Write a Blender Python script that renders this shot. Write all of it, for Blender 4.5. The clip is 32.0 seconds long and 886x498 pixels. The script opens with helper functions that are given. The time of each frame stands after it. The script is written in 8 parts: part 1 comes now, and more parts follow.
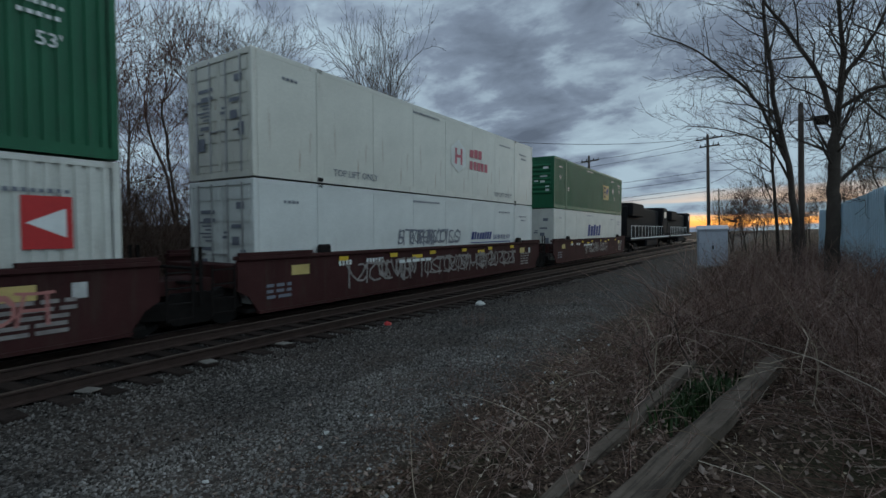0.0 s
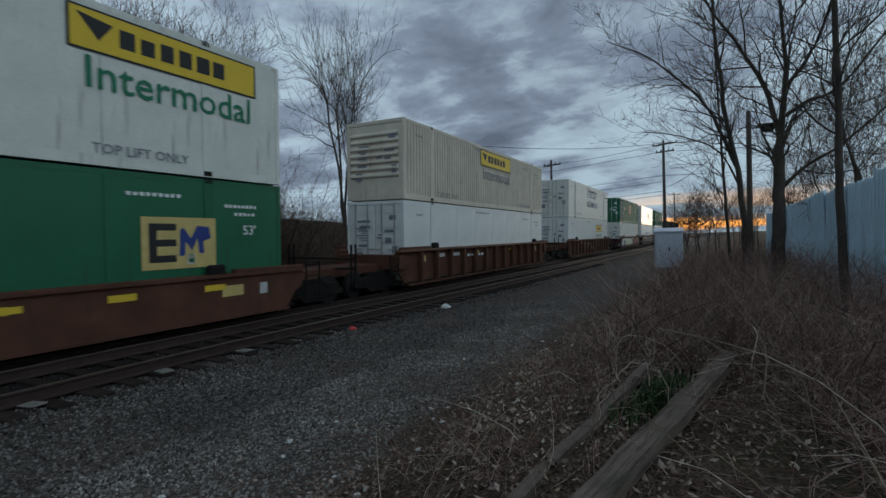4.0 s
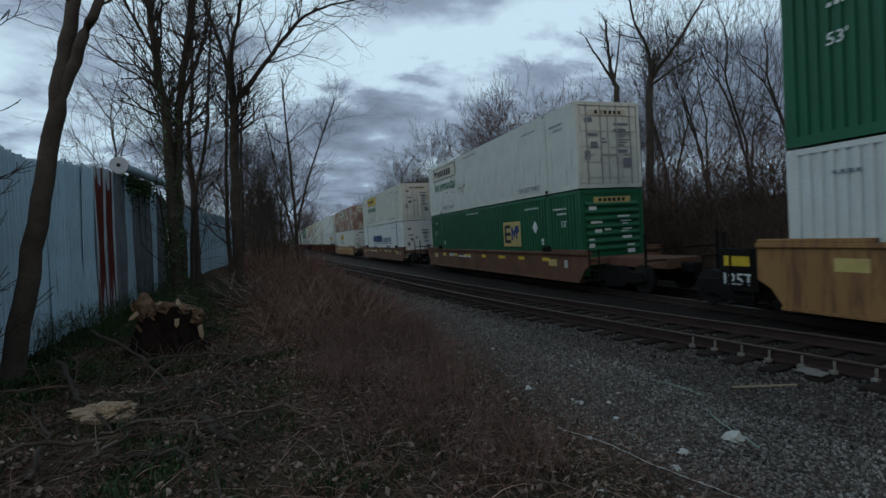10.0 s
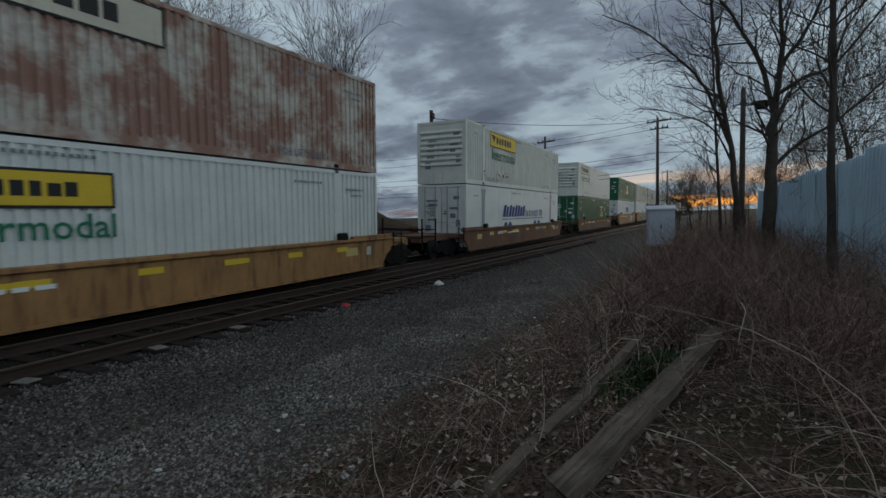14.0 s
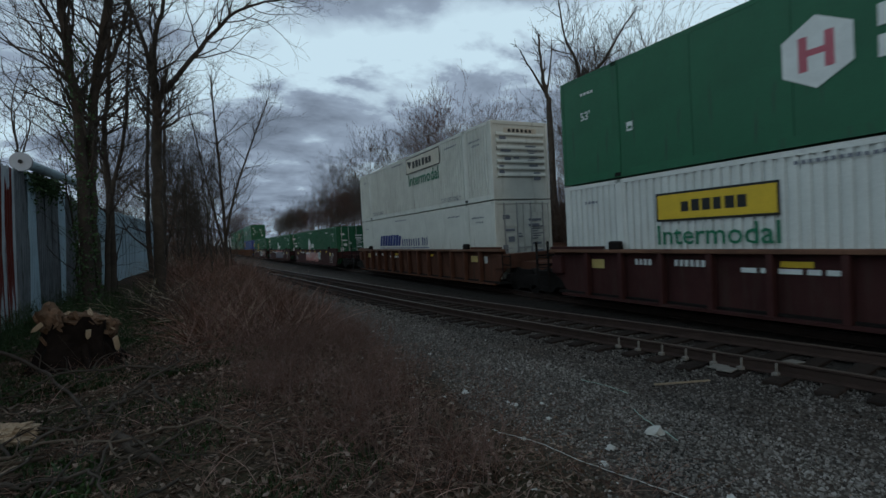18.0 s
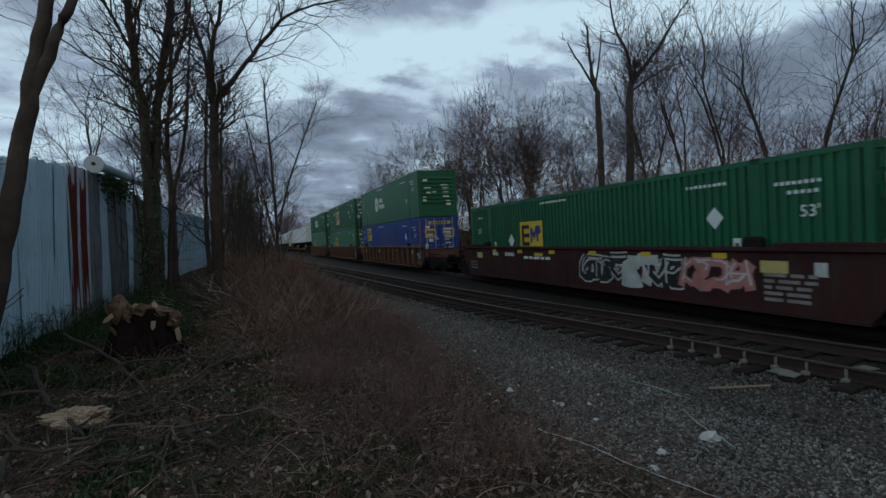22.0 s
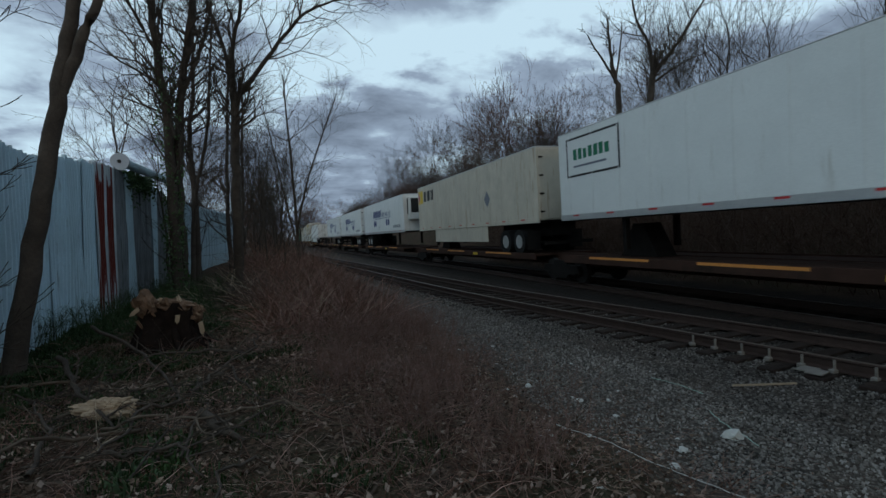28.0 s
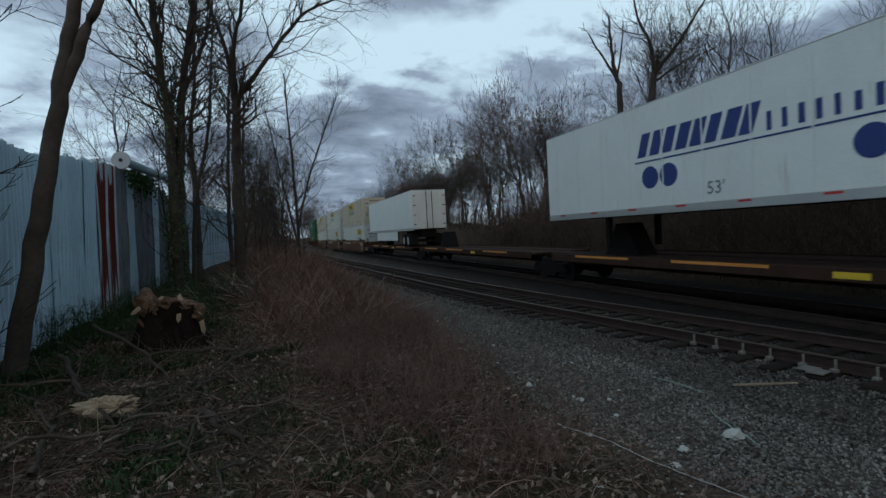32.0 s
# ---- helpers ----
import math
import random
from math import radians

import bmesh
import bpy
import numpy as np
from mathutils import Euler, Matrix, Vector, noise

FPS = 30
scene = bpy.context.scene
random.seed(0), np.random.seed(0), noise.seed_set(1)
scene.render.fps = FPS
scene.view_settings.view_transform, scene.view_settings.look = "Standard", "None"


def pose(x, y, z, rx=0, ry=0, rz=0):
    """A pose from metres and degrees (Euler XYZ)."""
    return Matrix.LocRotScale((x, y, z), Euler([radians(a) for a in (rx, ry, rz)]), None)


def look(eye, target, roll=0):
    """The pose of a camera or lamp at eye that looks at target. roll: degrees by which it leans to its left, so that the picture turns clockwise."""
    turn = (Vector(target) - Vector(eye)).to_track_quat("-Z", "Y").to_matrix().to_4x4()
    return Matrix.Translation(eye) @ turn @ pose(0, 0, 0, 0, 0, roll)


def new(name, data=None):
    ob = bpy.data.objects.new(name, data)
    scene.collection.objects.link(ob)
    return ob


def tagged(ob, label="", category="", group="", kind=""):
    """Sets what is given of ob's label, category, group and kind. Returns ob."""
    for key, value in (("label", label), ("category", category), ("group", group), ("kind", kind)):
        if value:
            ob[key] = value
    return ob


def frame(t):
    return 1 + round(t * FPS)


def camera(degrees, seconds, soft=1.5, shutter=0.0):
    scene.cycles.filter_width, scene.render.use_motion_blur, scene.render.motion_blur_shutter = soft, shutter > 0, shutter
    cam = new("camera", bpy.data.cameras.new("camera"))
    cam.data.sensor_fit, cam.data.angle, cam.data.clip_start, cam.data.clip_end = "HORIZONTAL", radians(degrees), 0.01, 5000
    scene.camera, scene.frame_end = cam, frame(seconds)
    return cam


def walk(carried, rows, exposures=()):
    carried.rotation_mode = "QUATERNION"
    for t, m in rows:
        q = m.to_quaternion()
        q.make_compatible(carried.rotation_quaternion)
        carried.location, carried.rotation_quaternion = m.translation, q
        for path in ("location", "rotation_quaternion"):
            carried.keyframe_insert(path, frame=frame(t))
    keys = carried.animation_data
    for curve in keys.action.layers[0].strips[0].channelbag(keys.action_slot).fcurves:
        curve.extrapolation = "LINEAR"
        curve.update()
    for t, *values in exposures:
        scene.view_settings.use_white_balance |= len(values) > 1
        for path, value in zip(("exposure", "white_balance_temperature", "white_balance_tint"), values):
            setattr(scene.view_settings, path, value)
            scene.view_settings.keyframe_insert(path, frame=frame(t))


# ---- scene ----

# ================= camera =================
EYE = (0.0, 0.0, 2.0)
cam = camera(84.7, 32.0, soft=1.5, shutter=0.1)
# seconds, yaw, pitch, roll: a standing operator who pans
TURNS = [
    (0.0, -56.1, -1.37, 1.41), (0.5, -56.76, -1.31, 1.38), (1.0, -57.4, -1.19, 1.4), (1.5, -58.08, -1.11, 1.34),
    (2.0, -58.81, -1.11, 1.26), (2.5, -59.79, -1.27, 1.42), (3.1, -60.6, -1.35, 1.45), (3.7, -60.8, -1.2, 1.6), (4.0, -60.2, -1.1, 1.7), (4.2, -55.5, -1.0, 1.9), (4.4, -41.5, -0.8, 2.2),
    (4.5, -31.0, -0.6, 2.5), (4.6, -19.8, -0.3, 2.9), (4.7, -8.6, 0.1, 3.2), (4.8, 2.6, 0.5, 3.5), (4.9, 13.7, 0.9, 3.7), (5.0, 24.3, 1.35, 3.6), (5.1, 33.0, 1.7, 3.0), (5.25, 43.5, 2.3, 2.0), (5.5, 55.13, 2.86, 0.83), (6.0, 62.75, 1.2, 1.68), (6.5, 67.1, 0.11, 2.08),
    (7.0, 69.11, -0.71, 2.25), (7.5, 69.51, -0.71, 2.13), (8.0, 69.95, -0.79, 2.07), (9.0, 70.76, -1.02, 2.03),
    (10.0, 71.25, -1.21, 1.97), (10.5, 71.4, -1.26, 1.98), (11.0, 71.34, -1.3, 1.96), (11.5, 66.9, -1.23, 1.93),
    (11.75, 61.3, -1.3, 2.0), (12.0, 54.0, -1.32, 1.46), (12.15, 43.0, -2.1, 2.4), (12.3, 27.5, -2.6, 2.0), (12.4, 17.0, -2.9, 1.7), (12.5, 6.4, -3.13, 1.5), (12.6, -4.6, -3.3, 1.4), (12.7, -15.8, -3.5, 1.35), (12.8, -27.0, -3.7, 1.3), (12.9, -38.2, -3.9, 1.3), (13.0, -47.9, -4.04, 1.4), (13.15, -55.0, -4.0, 1.45), (13.5, -60.9, -3.86, 1.48),
    (14.1, -61.0, -3.8, 1.6), (14.7, -56.0, -3.85, 1.7), (15.1, -45.0, -3.9, 1.9), (15.35, -31.0, -3.95, 2.1), (15.5, -16.0, -3.9, 2.4), (15.6, -4.8, -3.5, 2.7), (15.7, 6.4, -2.8, 2.9), (15.8, 17.6, -1.9, 3.0), (15.9, 28.8, -1.0, 3.0), (16.0, 39.7, -0.06, 3.13), (16.1, 45.6, -0.2, 2.3), (16.25, 51.3, -0.25, 1.6), (16.5, 56.1, -0.64, 1.75),
    (17.0, 61.4, -0.85, 1.91), (17.5, 62.9, -0.85, 1.7), (18.0, 63.9, -0.8, 1.71), (18.5, 64.9, -0.7, 1.78),
    (19.0, 65.85, -0.8, 1.76), (20.0, 67.2, -0.94, 1.75), (21.0, 68.15, -0.89, 1.62), (22.0, 69.2, -1.0, 1.66),
    (23.0, 69.56, -1.25, 1.58), (24.0, 70.64, -1.45, 1.7), (24.5, 70.91, -1.57, 1.73), (25.0, 70.69, -1.48, 1.66),
    (25.5, 70.62, -1.46, 1.63), (27.5, 71.17, -1.5, 1.73), (28.5, 71.42, -1.51, 1.75), (30.0, 71.52, -1.5, 1.71),
    (31.0, 71.56, -1.52, 1.75), (32.0, 71.43, -1.62, 1.7)]
walk(cam, [(t, pose(*EYE, 90 + p, r, y)) for t, y, p, r in TURNS], exposures=[(0.0, 0.26, 6300, 7.0), (3.9, 0.26, 6300, 7.0), (4.6, 0.02, 6550, 12.0), (5.2, -0.04, 6550, 12.0), (5.8, 0.10, 6450, 7.5), (7.2, 0.26, 6500, 6.3), (8.2, 0.24, 6450, 6.2), (8.9, 0.12, 6300, 6.0), (11.2, 0.12, 6300, 6.0), (12.0, -0.04, 6450, 8.0), (12.7, -0.02, 6650, 12.0), (13.1, 0.0, 6700, 11.5), (13.5, 0.06, 6650, 8.5), (14.9, 0.06, 6600, 9.0), (15.6, 0.0, 6600, 11.0), (16.1, 0.06, 6650, 9.0), (17.0, 0.17, 6650, 6.0), (18.5, 0.08, 6350, 6.0), (27.0, 0.10, 6300, 5.5), (28.5, 0.16, 6300, 5.0), (32.0, 0.16, 6300, 5.0)])

# ================= sky and sun =================
SUN_YAW, SUN_EL = -94.0, 4.0      # the sun sinks behind the clouds, along the line towards +x
world = bpy.data.worlds.new("dusk")
scene.world = world
world.use_nodes = True
nt = world.node_tree
nt.nodes.clear()


def node(tree, kind, **kw):
    n = tree.nodes.new(kind)
    for k, val in kw.items():
        n.inputs[k].default_value = val
    return n


def math_node(tree, op, a, b=None, c=None, clamp=False):
    n = tree.nodes.new("ShaderNodeMath")
    n.operation, n.use_clamp = op, clamp
    for i, s in enumerate((a, b, c)):
        if s is None:
            continue
        if isinstance(s, (int, float)):
            n.inputs[i].default_value = s
        else:
            tree.links.new(s, n.inputs[i])
    return n.outputs[0]


def mix_col(tree, fac, a, b, blend="MIX"):
    n = tree.nodes.new("ShaderNodeMixRGB")
    n.blend_type = blend
    for i, s in enumerate((fac, a, b)):
        if isinstance(s, (int, float)):
            n.inputs[i].default_value = s
        elif isinstance(s, tuple):
            n.inputs[i].default_value = (*s, 1)
        else:
            tree.links.new(s, n.inputs[i])
    return n.outputs[0]


def ramp(tree, fac, stops):
    n = tree.nodes.new("ShaderNodeValToRGB")
    els = n.color_ramp.elements
    while len(els) < len(stops):
        els.new(0.5)
    for e, (p, c) in zip(els, stops):
        e.position = p
        e.color = (c, c, c, 1) if isinstance(c, (int, float)) else (*c, 1)
    tree.links.new(fac, n.inputs[0])
    return n.outputs[0]


sky = nt.nodes.new("ShaderNodeTexSky")
sky.sky_type, sky.sun_disc = "NISHITA", False
sky.sun_elevation, sky.sun_rotation = radians(SUN_EL), radians(-SUN_YAW)
sky.air_density, sky.dust_density = 1.2, 1.5
tc = nt.nodes.new("ShaderNodeTexCoord")
sep = nt.nodes.new("ShaderNodeSeparateXYZ")
nt.links.new(tc.outputs["Generated"], sep.inputs[0])
zz = math_node(nt, "MAXIMUM", math_node(nt, "ADD", sep.outputs[2], 0.22), 0.10)
cx = math_node(nt, "DIVIDE", sep.outputs[0], zz)
cy = math_node(nt, "DIVIDE", sep.outputs[1], zz)
comb = nt.nodes.new("ShaderNodeCombineXYZ")
nt.links.new(cx, comb.inputs[0])
nt.links.new(math_node(nt, "MULTIPLY", cy, 0.8), comb.inputs[1])


def cloud_noise(scale, detail, rough, shift):
    mp = nt.nodes.new("ShaderNodeMapping")
    mp.inputs["Location"].default_value = shift
    nt.links.new(comb.outputs[0], mp.inputs[0])
    nn = node(nt, "ShaderNodeTexNoise", Scale=scale, Detail=detail, Roughness=rough, Distortion=0.25)
    nt.links.new(mp.outputs[0], nn.inputs["Vector"])
    return nn.outputs[0]


big = cloud_noise(0.75, 7.0, 0.52, (3.1, 1.7, 0.4))
fine = cloud_noise(3.0, 9.0, 0.55, (0.3, 5.2, 2.0))
finer = cloud_noise(6.5, 8.0, 0.6, (1.3, 2.2, 4.0))
mixed = math_node(nt, "ADD", math_node(nt, "MULTIPLY", big, 0.62), math_node(nt, "MULTIPLY", fine, 0.46))
mixed = math_node(nt, "ADD", mixed, math_node(nt, "MULTIPLY", math_node(nt, "SUBTRACT", finer, 0.5), 0.17))
mixed = math_node(nt, "SUBTRACT", mixed, 0.04)
# a long rift in the deck lies over the line to the west-facing end
across = math_node(nt, "ADD", math_node(nt, "MULTIPLY", cx, -0.72), math_node(nt, "MULTIPLY", cy, 0.55))
across = math_node(nt, "ADD", across, math_node(nt, "MULTIPLY", math_node(nt, "SUBTRACT", fine, 0.5), 0.62))
off = math_node(nt, "DIVIDE", math_node(nt, "SUBTRACT", across, 1.37), 0.105)
rift = math_node(nt, "POWER", 2.718, math_node(nt, "MULTIPLY", math_node(nt, "MULTIPLY", off, off), -1.0))
mixed = math_node(nt, "SUBTRACT", mixed, math_node(nt, "MULTIPLY", rift, 0.16))
# with a heavy edge above it and a smooth bank of cloud below
for middle, half, gain in ((1.15, 0.09, 0.030), (1.72, 0.17, 0.05)):
    q = math_node(nt, "DIVIDE", math_node(nt, "SUBTRACT", across, middle), half)
    hump = math_node(nt, "POWER", 2.718, math_node(nt, "MULTIPLY", math_node(nt, "MULTIPLY", q, q), -1.0))
    mixed = math_node(nt, "ADD", mixed, math_node(nt, "MULTIPLY", hump, gain))
# and the cover is thinner over the fence side
bright = ramp(nt, math_node(nt, "ADD", math_node(nt, "MULTIPLY", cy, 0.4), 0.6, clamp=True), [(0.20, 0.135), (0.68, 0.0)])
mixed = math_node(nt, "SUBTRACT", mixed, bright)
shade = ramp(nt, mixed, [(0.385, (0.47, 0.585, 0.665)), (0.45, (0.37, 0.455, 0.54)), (0.495, (0.235, 0.285, 0.365)), (0.60, (0.130, 0.158, 0.208))])
# the deck is thicker on the sunset side
thick = ramp(nt, math_node(nt, "ADD", math_node(nt, "MULTIPLY", sep.outputs[0], 0.5), 0.5), [(0.3, 1.0), (0.95, 0.62)])
shade = mix_col(nt, 1.0, shade, thick, "MULTIPLY")
# and thinner on the side away from the line
thin_side = ramp(nt, math_node(nt, "MAXIMUM", math_node(nt, "MULTIPLY", sep.outputs[1], -1.0), 0.0), [(0.0, 0.70), (0.40, 0.70), (1.0, 1.0)])
shade = mix_col(nt, 1.0, shade, thin_side, "MULTIPLY")
shade = mix_col(nt, 1.0, shade, (1.405, 1.428, 1.455), "MULTIPLY")
skyk = mix_col(nt, 1.0, sky.outputs[0], (0.06, 0.06, 0.065), "MULTIPLY")
# the cloud deck thins out low over the horizon
low = ramp(nt, sep.outputs[2], [(0.0, 0.42), (0.020, 0.62), (0.038, 0.24), (0.085, 0.0)])
strip = nt.nodes.new("ShaderNodeMapping")
strip.inputs["Scale"].default_value = (2.2, 2.2, 42.0)
nt.links.new(tc.outputs["Generated"], strip.inputs[0])
sn = node(nt, "ShaderNodeTexNoise", Scale=1.0, Detail=6.0, Roughness=0.55)
nt.links.new(strip.outputs[0], sn.inputs["Vector"])
gap = ramp(nt, sn.outputs[0], [(0.47, 0.0), (0.60, 1.0)])
cover = math_node(nt, "SUBTRACT", 1.0, math_node(nt, "MULTIPLY", low, gap), clamp=True)
skycol = mix_col(nt, cover, skyk, shade)
bg = nt.nodes.new("ShaderNodeBackground")
bg.inputs[1].default_value = 1.18
nt.links.new(skycol, bg.inputs[0])
wo = nt.nodes.new("ShaderNodeOutputWorld")
nt.links.new(bg.outputs[0], wo.inputs[0])

lamp = bpy.data.lights.new("sun", "SUN")
lamp.energy, lamp.angle, lamp.color = 0.35, radians(25), (1.0, 0.82, 0.62)
a = radians(SUN_YAW)
sun_dir = Vector((-math.sin(a), math.cos(a), math.tan(radians(9))))
sun = new("sun", lamp)
sun.matrix_world = look(sun_dir * 60, (0, 0, 0))

# ================= materials =================


def material(name, col, rough=0.8, metal=0.0, var=0.25, scale=3.0, grain=40.0, bump=0.2, dirt=None, dirt_amount=0.0, streak=False, spec=0.3, rand=0.0, gdist=0.01, island=0.0, runs=(3.0, 3.0, 0.35)):
    """Paint, timber, stone: a base colour with stains at one scale, grain at another, fine relief, and runs of dirt."""
    m = bpy.data.materials.new(name)
    m.use_nodes = True
    t = m.node_tree
    b = t.nodes["Principled BSDF"]
    tex = t.nodes.new("ShaderNodeTexCoord")
    src = tex.outputs["Object"]
    n1 = node(t, "ShaderNodeTexNoise", Scale=scale, Detail=5.0, Roughness=0.6)
    n2 = node(t, "ShaderNodeTexNoise", Scale=grain, Detail=4.0, Roughness=0.65)
    t.links.new(src, n1.inputs["Vector"])
    t.links.new(src, n2.inputs["Vector"])
    dark = tuple(c * (1 - var) for c in col)
    lite = tuple(min(1, c * (1 + var * 0.7)) for c in col)
    f1 = ramp(t, n1.outputs[0], [(0.3, 0.0), (0.7, 1.0)])
    c1 = mix_col(t, f1, dark, lite)
    f2 = ramp(t, n2.outputs[0], [(0.35, 0.0), (0.65, 1.0)])
    c2 = mix_col(t, math_node(t, "MULTIPLY", f2, 0.35), c1, tuple(c * 0.6 for c in col))
    if dirt:
        mp = t.nodes.new("ShaderNodeMapping")
        mp.inputs["Scale"].default_value = runs if streak else (1, 1, 1)
        t.links.new(src, mp.inputs[0])
        n3 = node(t, "ShaderNodeTexNoise", Scale=1.6, Detail=7.0, Roughness=0.7)
        t.links.new(mp.outputs[0], n3.inputs["Vector"])
        lo = 0.66 - dirt_amount * 0.3
        f3 = ramp(t, n3.outputs[0], [(lo, 0.0), (lo + 0.14, 1.0)])
        c2 = mix_col(t, math_node(t, "MULTIPLY", f3, 0.8), c2, dirt)
    if rand:
        oi = t.nodes.new("ShaderNodeObjectInfo")
        hsv = t.nodes.new("ShaderNodeHueSaturation")
        t.links.new(math_node(t, "ADD", math_node(t, "MULTIPLY", oi.outputs["Random"], rand), 1 - rand / 2), hsv.inputs["Value"])
        t.links.new(c2, hsv.inputs["Color"])
        c2 = hsv.outputs[0]
    if island:
        ge = t.nodes.new("ShaderNodeNewGeometry")
        hsv = t.nodes.new("ShaderNodeHueSaturation")
        t.links.new(math_node(t, "ADD", math_node(t, "MULTIPLY", ge.outputs["Random Per Island"], island), 1 - island / 2), hsv.inputs["Value"])
        t.links.new(math_node(t, "ADD", math_node(t, "MULTIPLY", ge.outputs["Random Per Island"], -0.5), 1.2), hsv.inputs["Saturation"])
        t.links.new(c2, hsv.inputs["Color"])
        c2 = hsv.outputs[0]
    t.links.new(c2, b.inputs["Base Color"])
    rr = math_node(t, "ADD", math_node(t, "MULTIPLY", n2.outputs[0], 0.2), rough - 0.1, clamp=True)
    t.links.new(rr, b.inputs["Roughness"])
    b.inputs["Metallic"].default_value = metal
    b.inputs["Specular IOR Level"].default_value = spec
    if bump:
        bp = node(t, "ShaderNodeBump", Strength=bump, Distance=gdist)
        t.links.new(n2.outputs[0], bp.inputs["Height"])
        t.links.new(bp.outputs[0], b.inputs["Normal"])
    return m


GRIME = (0.10, 0.09, 0.075)
M = {}
M["white"] = material("white_paint", (0.575, 0.575, 0.52), 0.55, var=0.14, scale=1.2, bump=0.05, dirt=(0.30, 0.28, 0.235), dirt_amount=0.34, streak=True)
M["bright"] = material("bright_white_paint", (0.59, 0.605, 0.575), 0.5, var=0.10, scale=1.0, bump=0.04, dirt=(0.42, 0.41, 0.38), dirt_amount=0.18, streak=True)
M["gloss"] = material("glossy_white_panels", (0.58, 0.565, 0.49), 0.2, var=0.1, scale=1.0, bump=0.03, dirt=(0.34, 0.26, 0.20), dirt_amount=0.25, streak=True, spec=0.6)
M["cream"] = material("cream_paint", (0.525, 0.475, 0.385), 0.6, var=0.16, scale=1.2, bump=0.05, dirt=(0.27, 0.17, 0.10), dirt_amount=0.32, streak=True)
M["rusty"] = material("rust_run_white_paint", (0.50, 0.46, 0.40), 0.7, var=0.18, scale=1.0, bump=0.1, dirt=(0.19, 0.06, 0.032), dirt_amount=0.85, streak=True, runs=(0.5, 0.5, 0.5))
M["grey"] = material("grey_paint", (0.22, 0.24, 0.29), 0.6, var=0.12, scale=1.0, bump=0.05, dirt=GRIME, dirt_amount=0.2, streak=True)
M["green"] = material("green_paint", (0.0125, 0.104, 0.047), 0.5, var=0.16, scale=0.9, bump=0.05, dirt=(0.02, 0.05, 0.03), dirt_amount=0.3, streak=True)
M["blue"] = material("blue_paint", (0.025, 0.065, 0.26), 0.5, var=0.15, scale=0.9, bump=0.05, dirt=(0.03, 0.04, 0.09), dirt_amount=0.3, streak=True)
M["darkblue"] = material("dark_blue_touch_up", (0.018, 0.04, 0.15), 0.55, var=0.15, scale=0.9, bump=0.05)
M["redpost"] = material("red_paint", (0.30, 0.06, 0.05), 0.6)
M["trailer"] = material("trailer_white", (0.67, 0.68, 0.66), 0.45, var=0.06, scale=0.8, bump=0.03, dirt=(0.42, 0.40, 0.35), dirt_amount=0.22, streak=True)
M["alu"] = material("aluminium_rail", (0.42, 0.42, 0.41), 0.45, metal=0.6, var=0.1, bump=0.05)
M["maroon"] = material("maroon_car_paint", (0.048, 0.019, 0.018), 0.75, var=0.3, scale=1.2, bump=0.15, dirt=(0.05, 0.03, 0.025), dirt_amount=0.5, streak=True, spec=0.08)
M["brown"] = material("brown_car_paint", (0.092, 0.041, 0.027), 0.8, var=0.35, scale=1.3, bump=0.2, dirt=(0.06, 0.035, 0.025), dirt_amount=0.5, streak=True, spec=0.08)
M["orange"] = material("orange_brown_car_paint", (0.135, 0.064, 0.037), 0.75, var=0.4, scale=1.2, bump=0.15, dirt=(0.09, 0.04, 0.025), dirt_amount=0.5, streak=True)
M["ochre"] = material("ochre_car_paint", (0.29, 0.150, 0.055), 0.7, var=0.25, scale=1.0, bump=0.12, dirt=(0.11, 0.05, 0.028), dirt_amount=0.6, streak=True)
M["iron"] = material("grimy_iron", (0.014, 0.012, 0.011), 0.85, var=0.4, scale=4, bump=0.3, spec=0.08)
M["wheel"] = material("worn_wheel_steel", (0.014, 0.012, 0.011), 0.8, metal=0.1, var=0.3, scale=5, bump=0.1)
M["tyre"] = material("tyre_rubber", (0.018, 0.018, 0.018), 0.9, var=0.2, bump=0.2, spec=0.08)
M["rail"] = material("rusty_rail", (0.040, 0.024, 0.019), 0.7, metal=0.2, var=0.35, scale=5, bump=0.25)
M["railtop"] = material("polished_rail_head", (0.35, 0.34, 0.33), 0.3, metal=0.9, var=0.15, scale=5, bump=0.05)
M["railworn"] = material("dull_rail_head", (0.10, 0.075, 0.06), 0.5, metal=0.6, var=0.2, scale=5, bump=0.1)
M["tie"] = material("weathered_tie", (0.027, 0.020, 0.017), 0.95, var=0.45, scale=6, grain=30, bump=0.5, rand=0.6, spec=0.08)
M["spike"] = material("pale_steel_fitting", (0.20, 0.185, 0.165), 0.6, metal=0.3, var=0.3, scale=20, bump=0.2)
M["bark"] = material("grey_bark", (0.085, 0.069, 0.057), 0.95, var=0.4, scale=3, grain=25, bump=0.7, gdist=0.03, spec=0.08)
M["bark2"] = material("dark_bark", (0.066, 0.055, 0.046), 0.95, var=0.4, scale=3, grain=25, bump=0.7, gdist=0.03, spec=0.08)
M["redbark"] = material("reddish_budding_twigs", (0.110, 0.062, 0.049), 0.95, var=0.3, scale=2, bump=0.3, spec=0.08)
M["bramble"] = material("dry_bramble", (0.205, 0.112, 0.083), 0.95, var=0.78, scale=1.1, grain=12, bump=0.2, island=1.5, spec=0.08)
M["straw"] = material("dead_stalk", (0.36, 0.29, 0.21), 0.95, var=0.4, scale=2, grain=12, bump=0.2, island=0.8, spec=0.08)
M["leaf"] = material("dead_leaf", (0.170, 0.116, 0.083), 0.95, var=0.8, scale=1.2, grain=8, bump=0.2, island=1.7, spec=0.08)
